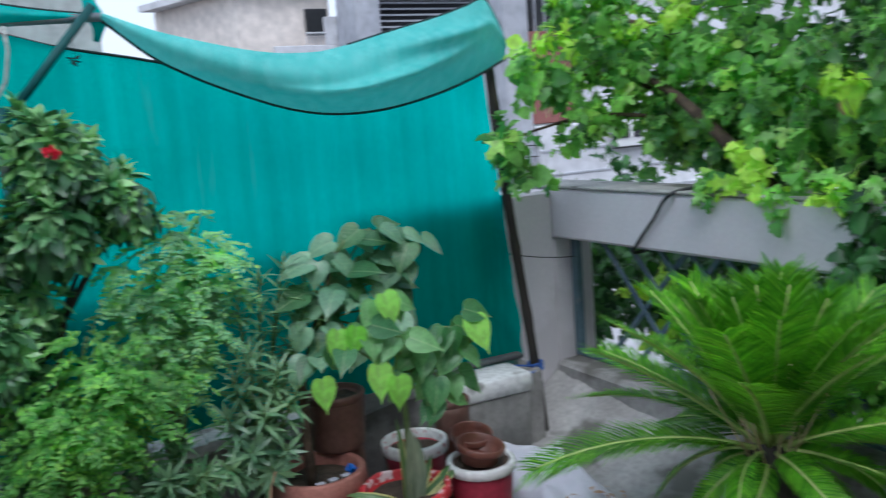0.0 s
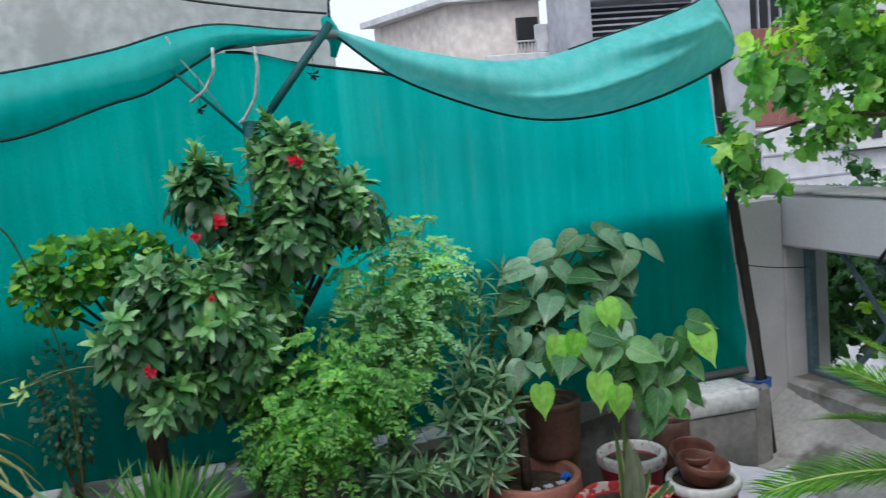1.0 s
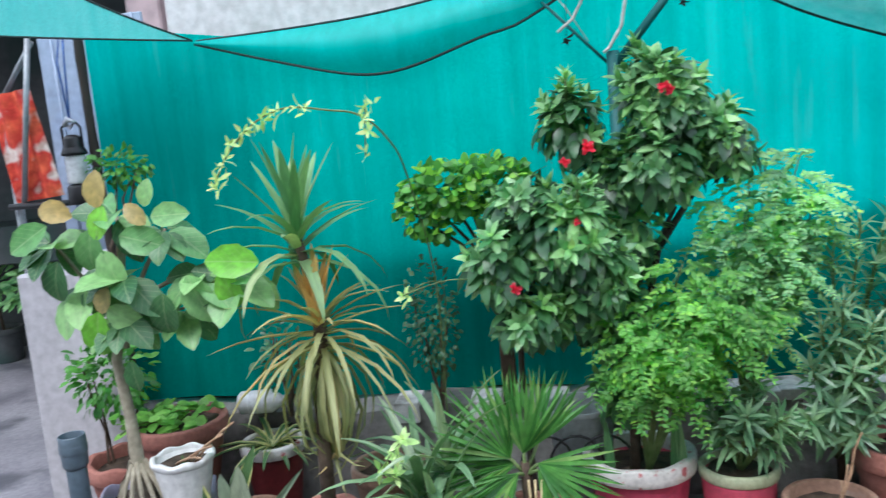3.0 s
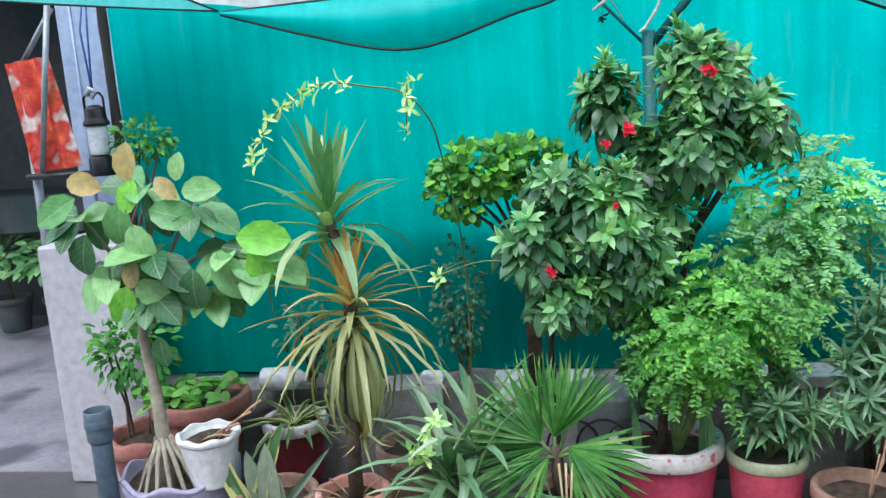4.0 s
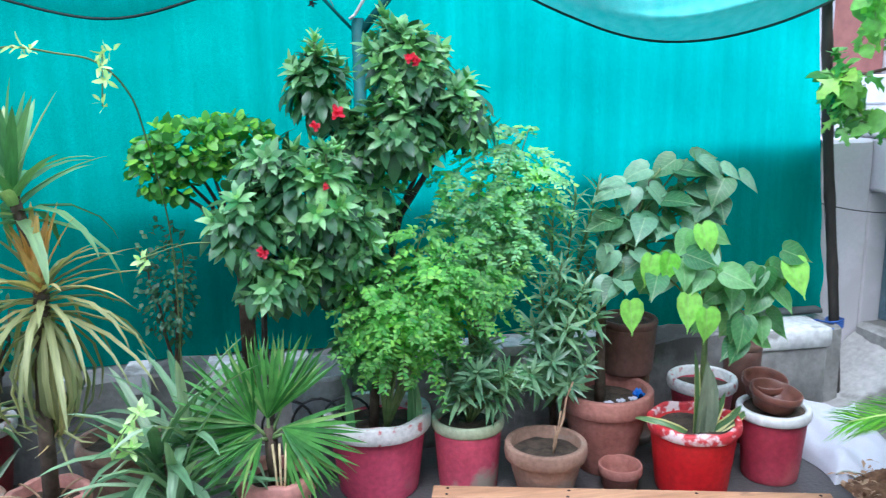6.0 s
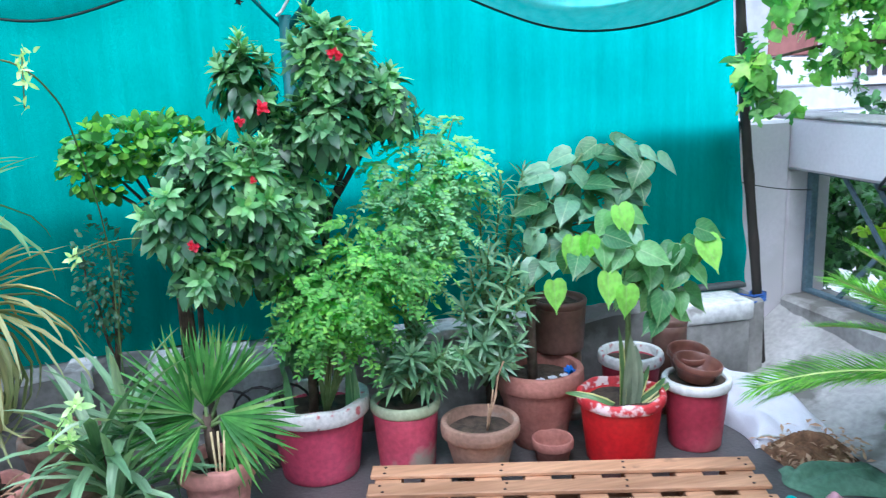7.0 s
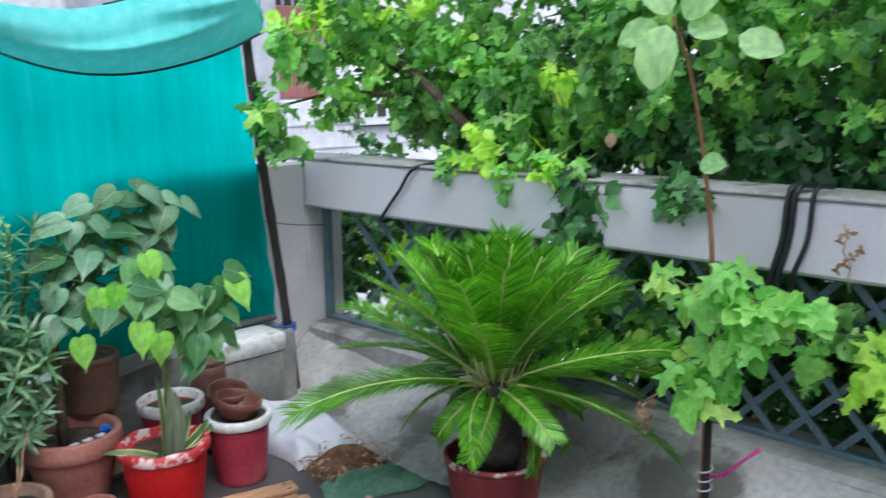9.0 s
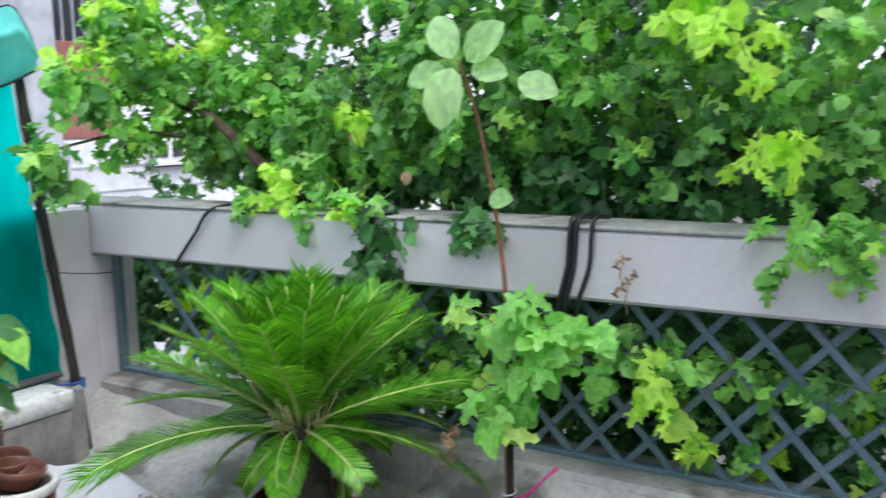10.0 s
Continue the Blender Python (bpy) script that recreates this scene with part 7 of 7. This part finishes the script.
# deeper and hanging clusters, drawn in the leaf tone that carries shade
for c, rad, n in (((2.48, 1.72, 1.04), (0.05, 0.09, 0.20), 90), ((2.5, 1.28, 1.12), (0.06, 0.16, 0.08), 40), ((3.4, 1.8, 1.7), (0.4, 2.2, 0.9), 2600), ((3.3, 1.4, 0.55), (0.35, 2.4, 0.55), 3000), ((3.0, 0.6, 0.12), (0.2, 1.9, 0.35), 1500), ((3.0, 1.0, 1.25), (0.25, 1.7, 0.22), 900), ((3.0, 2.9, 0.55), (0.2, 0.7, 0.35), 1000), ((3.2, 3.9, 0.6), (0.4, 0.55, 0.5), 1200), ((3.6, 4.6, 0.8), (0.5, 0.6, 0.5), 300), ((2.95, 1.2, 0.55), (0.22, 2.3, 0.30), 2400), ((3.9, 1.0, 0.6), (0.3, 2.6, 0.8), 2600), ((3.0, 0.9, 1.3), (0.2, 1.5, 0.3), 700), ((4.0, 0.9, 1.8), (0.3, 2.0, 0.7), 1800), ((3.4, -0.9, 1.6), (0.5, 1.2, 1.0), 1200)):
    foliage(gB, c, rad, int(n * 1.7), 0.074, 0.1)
for c, rad, n in (((2.52, 2.25, 1.22), (0.07, 0.10, 0.08), 26), ((2.35, 0.45, 1.72), (0.10, 0.10, 0.14), 34), ((2.4, 0.33, 1.40), (0.10, 0.10, 0.07), 22), ((2.4, 0.55, 1.85), (0.12, 0.2, 0.1), 30), ((2.6, 2.75, 1.85), (0.15, 0.25, 0.12), 50), ((2.45, 3.0, 1.98), (0.2, 0.1, 0.08), 40), ((2.5, 1.85, 1.46), (0.06, 0.08, 0.06), 14), ((2.5, 1.9, 1.15), (0.05, 0.1, 0.05), 12), ((2.50, 0.62, 0.66), (0.04, 0.12, 0.12), 26), ((2.52, 0.98, 0.70), (0.04, 0.12, 0.10), 22), ((2.55, 0.55, 0.42), (0.04, 0.08, 0.1), 14), ((2.75, 0.2, 0.5), (0.1, 0.6, 0.3), 60), ((2.15, 2.93, 1.75), (0.12, 0.05, 0.06), 22), ((2.75, 2.9, 0.6), (0.08, 0.3, 0.25), 50)):
    foliage(gY, c, rad, int(n * 1.2), 0.08)
part("crown", gA, L_TREE, tr, kind="stuff")
part("twig_growth", twigs, M_STEM_GREEN, tr, kind="stuff")
part("inner_crown", gB, L_TREE_SHADED, tr, kind="stuff")
part("young_shoot_foliage", gY, L_TREE_Y, tr, "lime-green young leaves", kind="stuff")
for c in ((2.52, 1.85, 1.45), (2.53, 1.62, 1.30)):
    lf = one_leaf("withered_leaf", OVATE, 0.5, 0.15, M_DRY)
    placed("withered_leaf", lf, c, (-0.3, 0.1, -1), (-1, -0.3, 0.3), 0.055, 0.045, tr)
